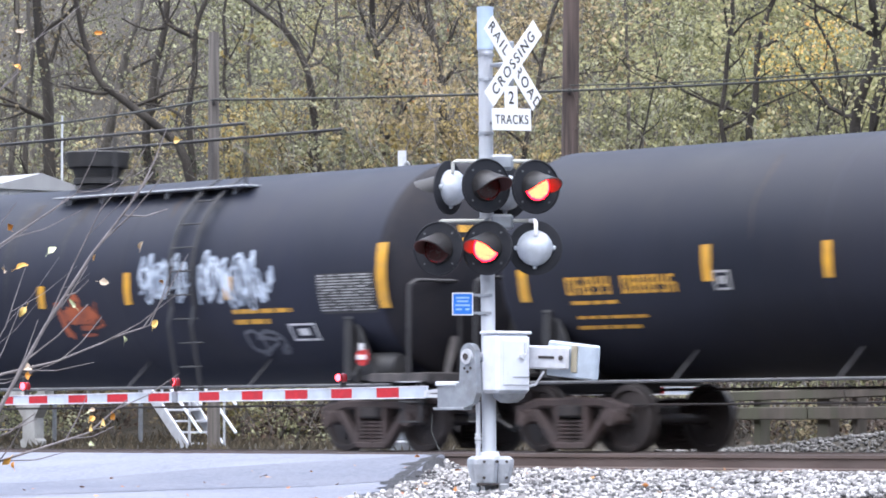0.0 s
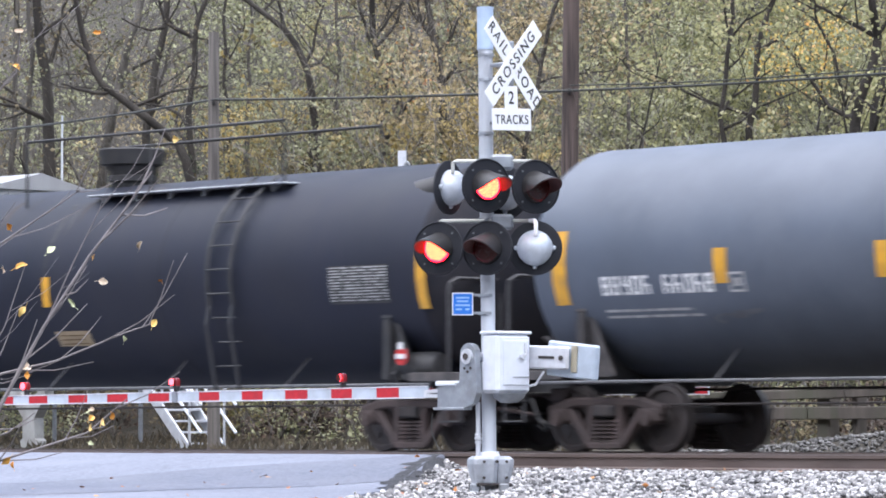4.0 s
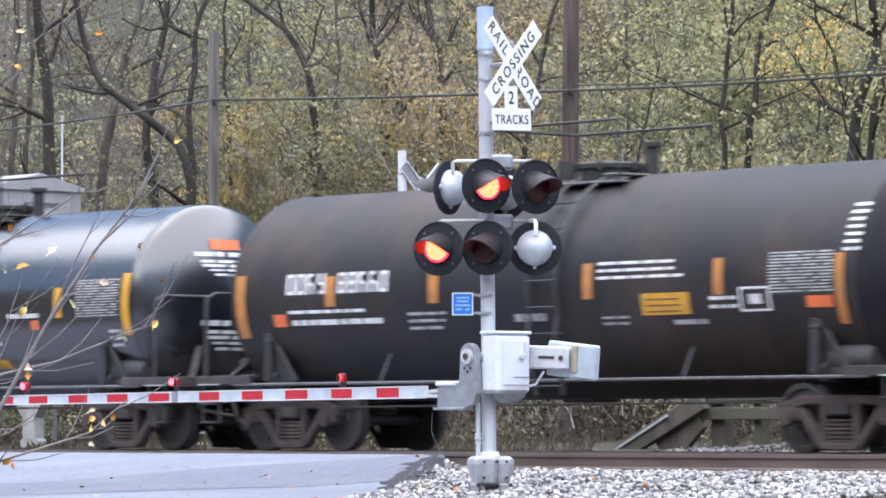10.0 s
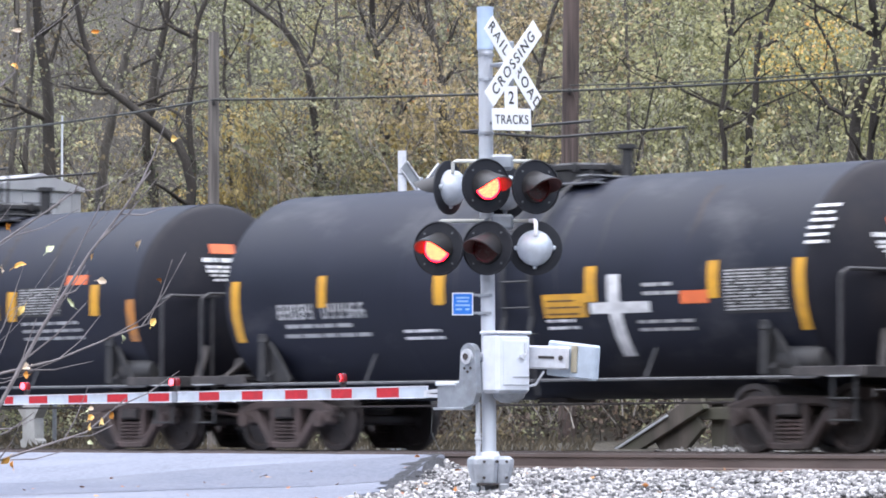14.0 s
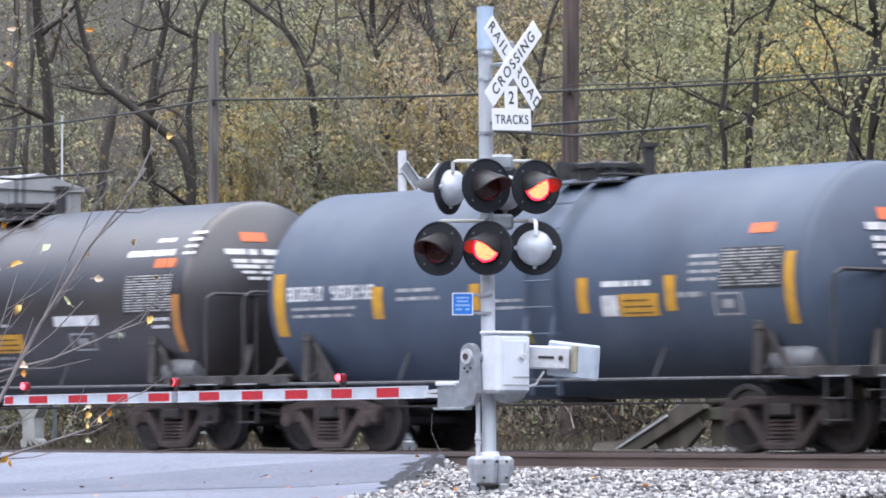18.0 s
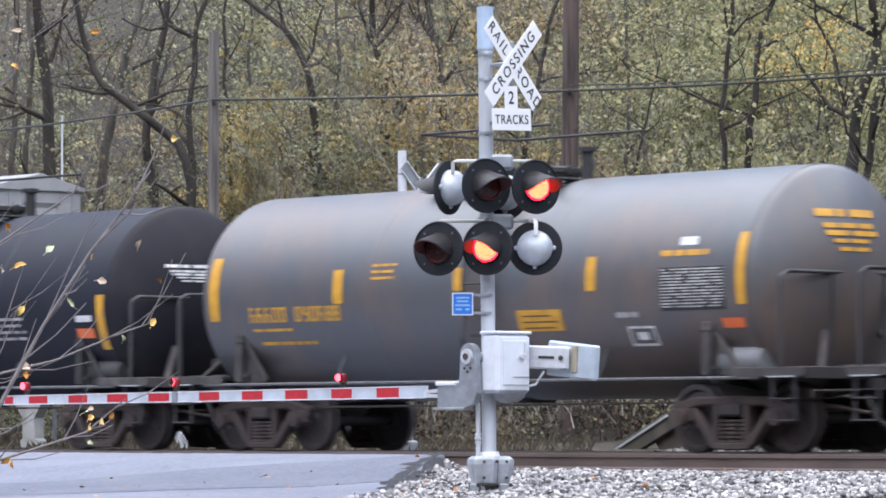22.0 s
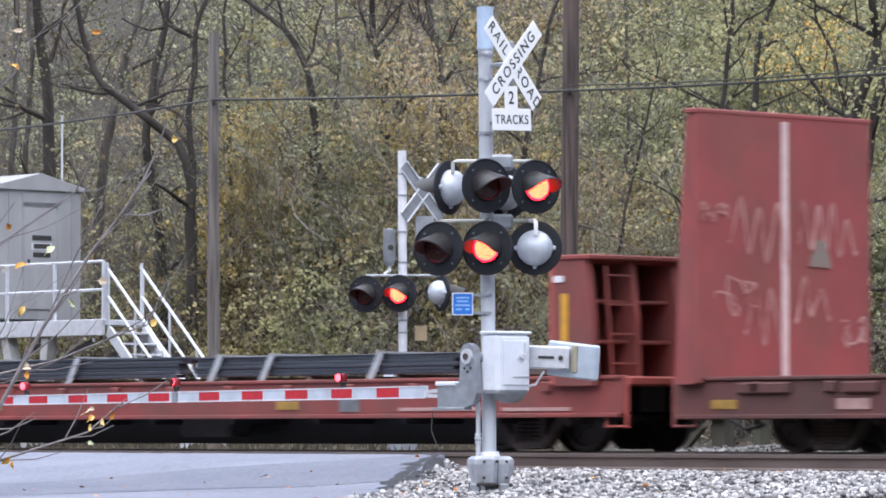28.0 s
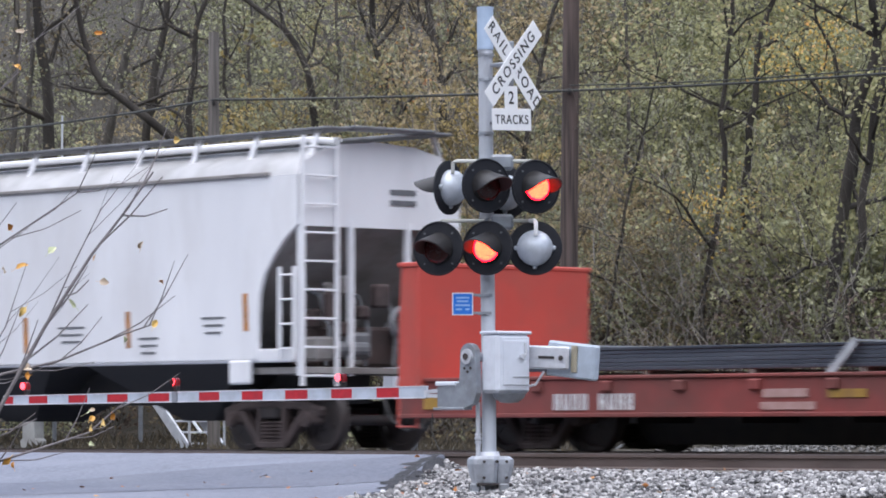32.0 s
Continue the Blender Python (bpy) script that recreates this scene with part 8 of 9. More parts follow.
stones("ballast_gravel", far_places, 0.025, 0.05, "dull grey crushed stone on the bank beyond the far track", STONE_G)

stones("ballast_gravel", shaded, 0.03, 0.06, "grimy ballast around the far track, darkened for the shade under the train", STONE_DK)

# broken dark edge of the road: a ragged fringe on top, a slope under the stones beside it
s = Sh()
for k in range(101):
    y = 48.6 + 6.2 * k / 100
    e = edge_x(y)
    fade = math.sin(math.pi * min(1, 0.06 + k / 106)) ** 0.6
    inner = 0.03 + fade * (0.17 + 0.34 * noise.noise((y * 1.8, 2, 0)) + 0.07 * noise.noise((y * 7, 6, 0)))
    for j in range(8):
        x = e + 0.46 - 0.115 * j if j < 5 else e - max(0.02, inner) * (j - 4) / 3
        z = banked(x, y) - 0.012 if j < 4 else road_z(x, y) + (0.0, 0.012, 0.012, 0.008)[j - 4]
        s.v.append((x, y, z))
s.f = [(k * 8 + j, k * 8 + j + 1, k * 8 + 9 + j, k * 8 + 8 + j) for k in range(100) for j in range(7)]
tagged(s.put("road_patch", ASPHALT_DK, smooth=True), "dark broken asphalt fringe at the road edge", "road patch", kind="structure")
ap = Sh()
rows = []
for k in range(31):
    t = k / 30
    rows.append([])
    for i in range(46):
        x = -14 + (i / 45) * 15.2
        y0 = 50.0 + 0.35 * noise.noise((x * 0.5, 5, 0)) + 0.12 * noise.noise((x * 2.1, 8, 0))
        y = y0 + t * 4.2
        rows[-1].append((min(x, edge_x(y) - 0.02), y, road_z(min(x, edge_x(y) - 0.02), y) + 0.005))
ap.v = [p for r in rows for p in r]
ap.f = [(k * 46 + i, k * 46 + i + 1, k * 46 + 47 + i, k * 46 + 46 + i) for k in range(30) for i in range(45)]
APRON = mat("apron_asphalt", (0.118, 0.131, 0.172), (0.088, 0.099, 0.132), 0.8, scale=12, fine=120, bump=0.6, grime=(0.142, 0.152, 0.186), grime_scale=0.7, lo=0.42, hi=0.6)
tagged(ap.put("road_apron", APRON, smooth=True), "slightly darker asphalt apron at the crossing", "road", kind="structure")

# ---- leaves ----


def leaf_cloud(name, pts, lo, hi, material, parent=None, flat=0.0, seed=1, label="", faces=None):
    """Many small pointed leaves, each folded along its middle, at the points given; faces: the way each one faces."""
    g = np.random.default_rng(seed)
    p = np.asarray(pts, dtype=float)
    n = len(p)
    L = g.uniform(lo, hi, n)[:, None]
    d = g.normal(size=(n, 3))
    if faces is None:
        d[:, 2] = d[:, 2] * 0.06 if flat else d[:, 2] - 0.35
        up_ = g.normal(size=(n, 3)) + np.array([0, 0, 1.2]) * (1 if flat else 0.3)
    else:
        up_ = faces + g.normal(size=(n, 3)) * 0.38
        up_ /= np.linalg.norm(up_, axis=1)[:, None] + 1e-9
        d -= up_ * (d * up_).sum(1)[:, None]
        d[:, 2] -= 0.25
    d /= np.linalg.norm(d, axis=1)[:, None]
    w = np.cross(d, up_)
    w /= np.linalg.norm(w, axis=1)[:, None] + 1e-9
    nr = np.cross(d, w)
    W = L * g.uniform(0.27, 0.4, (n, 1))
    a = p - d * L * 0.5
    b = p + d * L * 0.5
    m = p - d * L * g.uniform(-0.05, 0.15, (n, 1))
    c1 = m + w * W + nr * L * 0.1
    c2 = m - w * W + nr * L * 0.1
    v = np.stack([a, c1, b, c2], 1).reshape(-1, 3)
    f = ((np.arange(n) * 4)[:, None, None] + np.array([[0, 1, 2], [0, 2, 3]])[None]).reshape(-1, 3)
    me = bpy.data.meshes.new(name)
    me.from_pydata(v.tolist(), [], f.tolist())
    me.materials.append(material)
    ob = new(name, me)
    if parent:
        ob.parent = parent
    if label:
        ob["label"] = label
    return ob


# ---- the near sapling, swaying a little ----
SAP = (-2.75, 20.0, -0.85)
sapling = thing("sapling", pose(*SAP), "thin grey sapling branches with a few yellow leaves", "sapling")


def sp(x, z, dy=0.0):
    return (x - SAP[0], dy, z - SAP[2])


s = Sh()
s.tube([(0, 0, 0), (0.05, 0, 0.7), (0.12, 0.02, 1.4), (0.1, 0.03, 2.4), (0.2, 0.03, 3.6)], [0.03, 0.026, 0.022, 0.016, 0.008], 8)
s.put("stem", TWIG, sapling, "", True)
twigs = random.Random(9)


def twig(pts, r, dy):
    ps = [sp(x, z, dy) for x, z in pts]
    s = Sh()
    s.tube(ps, [1.2 * r * (1 - 0.7 * k / (len(ps) - 1)) for k in range(len(ps))], 6)
    for k in range(1, len(ps)):
        for q in range(2):
            a = Vector(ps[k - 1]).lerp(Vector(ps[k]), twigs.random())
            d = Vector((twigs.uniform(0.1, 0.35), twigs.uniform(-0.2, 0.2), twigs.uniform(0.0, 0.35)))
            Sh().tube([a, a + d * 0.5 + Vector((0, 0, -0.02)), a + d], [r * 0.45, r * 0.36, r * 0.2], 5).put("twig", TWIG, sapling, "", True)
    s.put("branch", TWIG, sapling, "", True)


twig([(-2.66, -0.2), (-2.24, 0.01), (-2.08, 0.37), (-1.87, 0.75), (-1.65, 1.09), (-1.51, 1.27), (-1.36, 1.48)], 0.011, 0.0)
twig([(-2.63, 0.3), (-2.24, 0.46), (-2.08, 0.53), (-1.82, 0.59), (-1.5, 0.72), (-1.35, 0.77)], 0.008, 0.1)
twig([(-2.62, 0.85), (-2.25, 1.04), (-2.09, 1.12), (-1.82, 1.3), (-1.69, 1.39)], 0.007, -0.1)
twig([(-2.7, 0.05), (-2.19, 0.09), (-2.03, 0.14), (-1.68, 0.25), (-1.49, 0.41)], 0.008, 0.15)
twig([(-1.87, 0.75), (-1.74, 1.04), (-1.61, 1.3), (-1.5, 1.44)], 0.004, 0.02)
twig([(-2.25, 0.4), (-2.05, 0.75), (-1.95, 1.05)], 0.004, -0.05)
twig([(-2.64, 1.5), (-2.2, 1.75), (-2.0, 1.95), (-1.98, 2.14)], 0.005, 0.0)
k_leaf = 0
for x, z in ((-1.98, 2.14), (-1.62, 2.14), (-1.99, 1.97), (-1.25, 1.63), (-1.83, 1.11), (-1.59, 0.96), (-1.31, 0.96), (-1.98, 1.04), (-1.35, 0.76), (-1.5, 0.69), (-1.96, 0.56), (-1.95, 0.52), (-1.64, 0.32), (-1.66, 0.27), (-1.66, 0.345),
             (-2.06, 1.02), (-2.03, 1.22), (-1.65, 1.08), (-1.98, 0.82), (-1.73, 0.86), (-1.42, 1.13), (-2.02, 0.1), (-2.06, 0.12), (-1.6, 0.3), (-1.65, 0.2), (-1.63, 0.36), (-1.55, 0.33)):
    p = sp(x, z, twigs.uniform(-0.1, 0.1))
    s = Sh()
    L, W = twigs.uniform(0.017, 0.034), twigs.uniform(0.009, 0.019)
    turn = Euler((twigs.uniform(-1.1, 1.1), twigs.uniform(-2.6, 2.6), twigs.uniform(-1.1, 1.1))).to_matrix()
    cup, bend = twigs.uniform(0.2, 0.7), twigs.uniform(-0.5, 0.5)
    mid, left, right = [], [], []
    for q in range(7):
        t = q / 6
        hw = W * math.sin(math.pi * t ** 0.8) ** 0.8 * (1 + 0.18 * math.sin(9 * t + k_leaf))
        z, y = L * (2 * t - 1), bend * L * (2 * t - 1) ** 2
        mid.append((0, y, z))
        left.append((-hw, y - cup * hw, z))
        right.append((hw * twigs.uniform(0.8, 1.1), y - cup * hw, z))
    k_leaf += 1
    s.add([turn @ Vector(q) for q in mid + left + right], [(q, q + 1, q + 8, q + 7) for q in range(6)] + [(q, q + 14, q + 15, q + 1) for q in range(6)])
    s.tube([turn @ Vector((0, bend * L, -L)), turn @ Vector((0.004, bend * L, -L * 1.7))], 0.0012, 4)
    ob = s.put("leaf", LEAF_PS[(k_leaf * 3) % 5], sapling, m=Matrix.Translation(p))


def sways():
    moves = [(0, -3), (1.5, -4), (3, -6), (4.5, -5), (6, -3), (7.5, -1), (9, 0), (10.5, -3), (12, 0), (13, -3), (14, -9), (15.5, -16), (16.5, -21), (17.5, -26), (18.5, -12), (20, -11), (21, -10), (22, -9), (23, -8), (24, -12), (25, -4), (26.5, -5), (28, -7), (29, -4), (30.5, -4), (32, -3)]
    walk(sapling, [(t, pose(*SAP, 0.012 * k, 0.049 * k, 0)) for t, k in moves])


# fallen leaves on the road and stones
fl = []
for k in range(60):
    y = rng.uniform(44.5, 54)
    x = rng.uniform(-0.1 * y, edge_x(y) + 5.0)
    on_road = x < edge_x(y) + 0.1
    if not on_road and (LINE_INV @ Vector((x, y, 0))).y > NEAR - 1.0:
        continue
    fl.append((x, y, road_z(x, y) + 0.012 if on_road else ramp((LINE_INV @ Vector((x, y, 0))).y, GROUND) + 0.085))
tagged(leaf_cloud("fallen_leaves", fl, 0.05, 0.1, LEAF_O, flat=1.0, seed=3), "scattered brown and orange fallen leaves on the road", "leaves", kind="stuff")

# ---- the wood on the bank ----
wood = random.Random(21)
nrand = np.random.default_rng(33)


def limbs(s, a, d, r, n, depth, ends, sway=0.48):
    """Grows a crooked branch and its side branches; collects the ends for leaves."""
    pts, rs = [Vector(a)], [r]
    d = Vector(d)
    for k in range(n):
        d = (d + Vector((wood.uniform(-sway, sway), wood.uniform(-sway, sway), wood.uniform(-sway * 0.5, sway * 0.7)))).normalized()
        pts.append(pts[-1] + d * wood.uniform(0.28, 0.5))
        rs.append(max(0.004, r * (1 - 0.85 * (k + 1) / n)))
    s.tube(pts, rs, 6 if depth > 1 else 4)
    for k in range(1, len(pts)):
        if depth > 0 and wood.random() < 0.6:
            q = (d + Vector((wood.uniform(-1.2, 1.2), wood.uniform(-1.0, 1.0), wood.uniform(-0.4, 0.9)))).normalized()
            limbs(s, pts[k], q, rs[k] * 0.6, max(2, n - 2), depth - 1, ends, sway)
    ends += pts[len(pts) // 2:]


def sprays(centres, per, wide):
    """Leaves in layered sprays round the centres: flat tufts that tilt this way and that, with gaps between."""
    ps, fs = [], []
    for c in centres:
        k = int(nrand.integers(per * 2 // 3, per * 4 // 3 + 1))
        up_ = nrand.normal(size=3) * 0.55 + np.array([0, -0.25, 0.8])
        up_ /= np.linalg.norm(up_)
        q = nrand.normal(size=(k, 3)) * wide * nrand.uniform(0.55, 1.15)
        q -= up_[None] * (q @ up_)[:, None] * 0.78
        q[:, 2] -= 0.5 * (q[:, 0] ** 2 + q[:, 1] ** 2)
        ps.append(np.array(c)[None] + q)
        fs.append(np.repeat(up_[None], k, 0))
    return (np.concatenate(ps), np.concatenate(fs)) if ps else (np.zeros((0, 3)), np.zeros((0, 3)))


def tree(x, y, r, path, label, bark=BARK, leaf=LEAF, branches=9, per=22, ivy=False, seed=0, forks=()):
    """A tree: tapered crooked trunk with limbs, and a thin crown of many leaves."""
    z0 = ground_z(x, y) - 0.3
    t = thing("tree", pose(x, y, z0), label, "tree", "trees on the bank")
    pts = [Vector((path[0][0] - (path[1][0] - path[0][0]) * 0.3, 0, 0))] + [Vector((dx, wood.uniform(-0.1, 0.1), z - z0)) for dx, z in path if z - z0 > 0.4]
    top = pts[-1] + (pts[-1] - pts[-2]).normalized() * 2.5
    pts.append(top)
    fine = []
    for a, b in zip(pts, pts[1:]):
        m = max(2, int((b - a).length / 0.35))
        for k in range(m):
            q = a.lerp(b, k / m)
            fine.append(q + Vector((noise.noise((q.z * 1.3, x, 0)), noise.noise((q.z * 1.3, x, 5)), 0)) * 0.09)
    fine.append(top)
    n = len(fine)
    rs = [r * (1.2 - 0.85 * k / n) for k in range(n)]
    rs[0] *= 1.5
    s = Sh()
    s.tube(fine, rs, 12)
    s.put("trunk", bark, t, "", True)
    ends = []
    for k in range(branches):
        s = Sh()
        i = int(n * (0.25 + 0.72 * (k + wood.random()) / branches))
        i = min(i, n - 2)
        side = wood.choice((-1, 1))
        limbs(s, fine[i], (side * wood.uniform(0.4, 1), wood.uniform(-0.8, 0.5), wood.uniform(0.1, 0.9)), min(rs[i] * 0.6, 0.06), 6, 2, ends)
        s.put("limb", bark, t, "", True)
    for fr, way in forks:
        s = Sh()
        rod = [Vector((dx, wood.uniform(-0.08, 0.08), z - z0)) for dx, z in way]
        bent = []
        for a, b in zip(rod, rod[1:]):
            for k in range(4):
                q = a.lerp(b, k / 4)
                bent.append(q + Vector((noise.noise((q.z * 3, x + fr, 2)), 0, noise.noise((q.x * 3, fr, 7)))) * 0.05)
        bent.append(rod[-1])
        s.tube(bent, [fr * (1 - 0.6 * k / len(bent)) for k in range(len(bent))], 8)
        for k in range(3, len(bent), 4):
            limbs(s, bent[k], (wood.uniform(-0.8, 0.8), wood.uniform(-0.6, 0.4), wood.uniform(0.0, 0.9)), fr * 0.45, 4, 1, ends)
        s.put("bough", bark, t, "", True)
    if ends:
        c, fc = sprays([tuple(e) for e in ends[:: 2]], per, 0.3)
        leaf_cloud("crown", c, 0.06, 0.13, leaf, t, seed=seed + 50, faces=fc)
    if ivy:
        iv = []
        for q, rr in zip(fine, rs):
            if q.z < 5.5:
                for k in range(46):
                    a = wood.uniform(0, 6.28)
                    iv.append((q.x + (rr + wood.uniform(0.01, 0.1)) * math.cos(a), q.y + (rr + wood.uniform(0.01, 0.1)) * math.sin(a), q.z + wood.uniform(-0.2, 0.2)))
        leaf_cloud("ivy", iv, 0.05, 0.09, IVY, t, seed=seed, label="dark ivy climbing the trunk")
    return t


tree(-8.50, 91.5, 0.170, [(0.0, 5.58), (0.01, 6.56), (-0.03, 7.41), (-0.11, 8.39), (-0.28, 9.62)], "thick dark trunk with bare branches", BARK, LEAF_B, seed=1, forks=[(0.055, [(0.04, 8.27), (0.18, 8.88), (0.33, 9.62)])], branches=7, per=6)
tree(-9.56, 94.5, 0.088, [(0.0, 5.76), (0.01, 7.4), (-0.01, 8.66), (0.04, 9.92)], "slim grey trunk at the wood's edge", BARK_G, LEAF_B, seed=2, branches=6, per=6)
tree(-5.08, 86.1, 0.109, [(0.0, 3.09), (-0.04, 4.46), (-0.05, 5.27), (-0.12, 5.78), (-0.28, 6.13), (-0.64, 6.44), (-0.95, 6.69), (-1.21, 6.88), (-1.56, 7.13), (-1.87, 7.34), (-2.04, 7.66), (-2.11, 8.0), (-2.26, 8.49), (-2.43, 9.06)], "crooked dark tree with a bough bent far over", BARK, LEAF_B, seed=3, forks=[(0.046, [(-1.73, 7.19), (-2.02, 7.17), (-2.36, 7.24), (-2.67, 7.36)]), (0.046, [(-2.08, 7.8), (-2.19, 8.0), (-2.45, 8.26), (-2.63, 8.6)]), (0.034, [(-1.78, 7.27), (-1.94, 7.5), (-2.19, 7.68)])], branches=4, per=5)
tree(-5.18, 87.9, 0.088, [(0.0, 3.15), (-0.0, 4.79), (-0.03, 5.84), (-0.06, 6.9), (0.01, 7.72), (0.03, 8.33), (0.11, 8.72), (0.25, 9.25)], "dark tree forking wide near the top with ivy below", BARK, LEAF_S, seed=4, forks=[(0.064, [(0.02, 8.31), (-0.1, 8.52), (-0.35, 8.64), (-0.59, 8.8), (-0.72, 9.25)]), (0.035, [(-0.59, 8.68), (-0.87, 8.61), (-1.2, 8.71), (-1.5, 8.87)]), (0.035, [(0.05, 8.42), (0.09, 8.89), (0.03, 9.25)])], branches=3, per=5, ivy=True)
tree(-7.63, 93.7, 0.137, [(0.0, 2.84), (0.04, 4.34), (0.09, 5.58), (0.21, 6.52), (0.33, 7.27), (0.51, 8.09), (0.7, 8.9), (0.98, 9.84)], "stout grey trunk leaning gently", BARK_G, LEAF_S, seed=5, branches=5, per=6)
tree(-5.95, 90.5, 0.120, [(0.0, 3.23), (-0.08, 4.32), (-0.22, 5.4), (-0.37, 6.25), (-0.35, 6.91), (-0.21, 7.82), (-0.09, 8.48), (0.07, 9.51)], "dark leaning trunk thickly covered in ivy", BARK, LEAF_B, seed=6, branches=4, per=5, ivy=True)
tree(-2.62, 87.7, 0.099, [(0.0, 6.18), (-0.09, 7.29), (-0.22, 7.82), (-0.42, 8.26), (-0.66, 8.62), (-0.94, 8.85), (-1.27, 9.11)], "dark trunk leaning among green leaves", BARK, LEAF_S, seed=7, forks=[(0.047, [(-0.66, 8.62), (-0.73, 8.99), (-0.82, 9.23)]), (0.041, [(-0.22, 7.94), (-0.05, 8.22), (-0.0, 8.64), (0.17, 9.23)])], branches=5, per=6)
tree(-1.19, 87.7, 0.111, [(0.0, 6.3), (-0.02, 7.29), (-0.12, 7.96), (-0.22, 8.5), (-0.28, 9.23)], "dark upright trunk with broken top branches", BARK, LEAF_B, seed=8, forks=[(0.041, [(-0.12, 8.05), (-0.38, 8.52), (-0.49, 8.99), (-0.59, 9.23)]), (0.035, [(-0.21, 8.4), (0.09, 8.87), (0.38, 9.23)])], branches=6, per=5)
tree(0.02, 86.1, 0.109, [(0.0, 6.3), (-0.05, 7.34), (-0.15, 7.97), (-0.26, 8.54), (-0.34, 9.06)], "stout dark trunk with curling branches", BARK, LEAF_B, seed=9, forks=[(0.046, [(-0.13, 7.91), (0.16, 8.37), (0.41, 8.95)]), (0.034, [(-0.24, 8.37), (-0.59, 8.72), (-0.76, 9.06)])], branches=6, per=5)
tree(1.56, 83.1, 0.061, [(0.0, 5.2), (0.08, 5.87), (0.21, 6.7), (0.36, 7.53), (0.5, 8.2), (0.7, 8.76)], "dark stem leaning beside the crossing sign", BARK, LEAF_B, seed=10, forks=[(0.028, [(0.33, 7.48), (0.11, 7.87), (0.0, 8.31)])], branches=5, per=6)
tree(4.65, 75.6, 0.060, [(0.0, 2.34), (0.09, 3.55), (0.25, 4.15), (0.34, 4.76), (0.41, 5.41), (0.32, 5.92), (0.38, 6.67), (0.46, 7.28), (0.56, 7.99)], "slender winding dark tree at the wood's edge", BARK, LEAF_G, seed=11, forks=[(0.03, [(0.33, 5.97), (0.54, 6.27), (0.85, 6.47), (1.2, 6.72)]), (0.025, [(0.38, 6.67), (0.63, 6.93), (0.85, 7.38)])], branches=5, per=9)
tree(5.59, 78.0, 0.083, [(0.0, 4.79), (0.07, 5.84), (0.13, 6.36), (0.22, 7.29), (0.43, 8.02), (0.51, 8.23)], "dark trunk half hidden by green leaves", BARK, LEAF_G, seed=12, branches=5, per=10)
tree(7.18, 73.6, 0.039, [(0.0, 5.23), (-0.06, 5.7), (-0.22, 6.21), (-0.44, 6.86), (-0.66, 7.43), (-0.71, 7.78)], "thin dark stem leaning across another trunk", BARK, LEAF_G, seed=13, forks=[(0.02, [(-0.66, 7.39), (-0.93, 7.59), (-1.28, 7.73)])], branches=4, per=6)
tree(6.56, 72.8, 0.116, [(0.0, 1.49), (0.1, 2.41), (0.18, 3.23), (0.23, 3.76), (0.34, 4.44), (0.47, 5.17), (0.53, 5.64), (0.64, 6.14), (0.83, 6.73), (0.92, 7.06), (0.86, 7.51), (0.82, 7.7)], "dark forked tree with spreading boughs", BARK, LEAF_G, seed=14, forks=[(0.044, [(0.18, 3.28), (-0.06, 3.13), (-0.35, 3.08), (-0.74, 2.84)]), (0.034, [(0.93, 7.12), (1.17, 7.51), (1.36, 7.7)])], branches=4, per=10)
tree(6.90, 72.5, 0.087, [(0.0, 1.48), (0.08, 2.64), (0.19, 3.27), (0.25, 3.8), (0.31, 4.47), (0.4, 5.25), (0.52, 5.93), (0.7, 6.7)], "dark tree close beside another trunk", BARK, LEAF_G, seed=15, branches=5, per=12)
tree(3.49, 83.0, 0.050, [(0.0, 1.66), (0.07, 2.98), (0.05, 4.09), (-0.02, 4.86), (0.14, 6.08), (0.12, 7.41), (0.07, 8.75)], "thin grey trunk behind green leaves", BARK_G, LEAF_G, seed=16, branches=5, per=8)
tree(-4.45, 92.9, 0.056, [(0.0, 1.83), (0.07, 4.18), (0.14, 7.27), (0.26, 9.76)], "thin grey trunk deep in the wood", BARK_G, LEAF_S, seed=17, branches=5, per=8)
tree(-2.29, 92.3, 0.061, [(0.0, 6.0), (-0.05, 7.23), (0.02, 8.46), (-0.03, 9.7)], "slim grey trunk high on the bank", BARK_G, LEAF_B, seed=18, branches=6, per=6)
tree(6.24, 76.9, 0.036, [(0.0, 1.56), (0.06, 2.78), (0.21, 3.3), (0.35, 4.01), (0.47, 5.04)], "thin leaning dark stem among bushes", BARK, LEAF_T, seed=19, branches=4, per=8)
tree(2.97, 77.5, 0.036, [(0.0, 1.57), (0.08, 2.6), (0.27, 3.84), (0.48, 4.77)], "thin dark leaning sapling tree", BARK, LEAF_T, seed=20, branches=4, per=8)
tree(-9.38, 95.5, 0.083, [(0.0, 5.81), (0.04, 7.47), (0.09, 8.87), (-0.02, 10.02)], "grey upright trunk behind the equipment house", BARK_G, LEAF_B, seed=21, branches=5, per=5)
tree(-4.51, 90.0, 0.054, [(0.0, 5.49), (-0.05, 6.57), (-0.12, 7.66), (-0.15, 8.74), (-0.1, 9.46)], "thin dark trunk between stouter ones", BARK, LEAF_S, seed=22, branches=5, per=7)


def behind(u, ly):
    """A point of the wood: u across the view in lens units, ly beyond the line."""
    Y = (40.72 + ly) / (0.6558 + 0.755 * u)
    return u * Y, Y


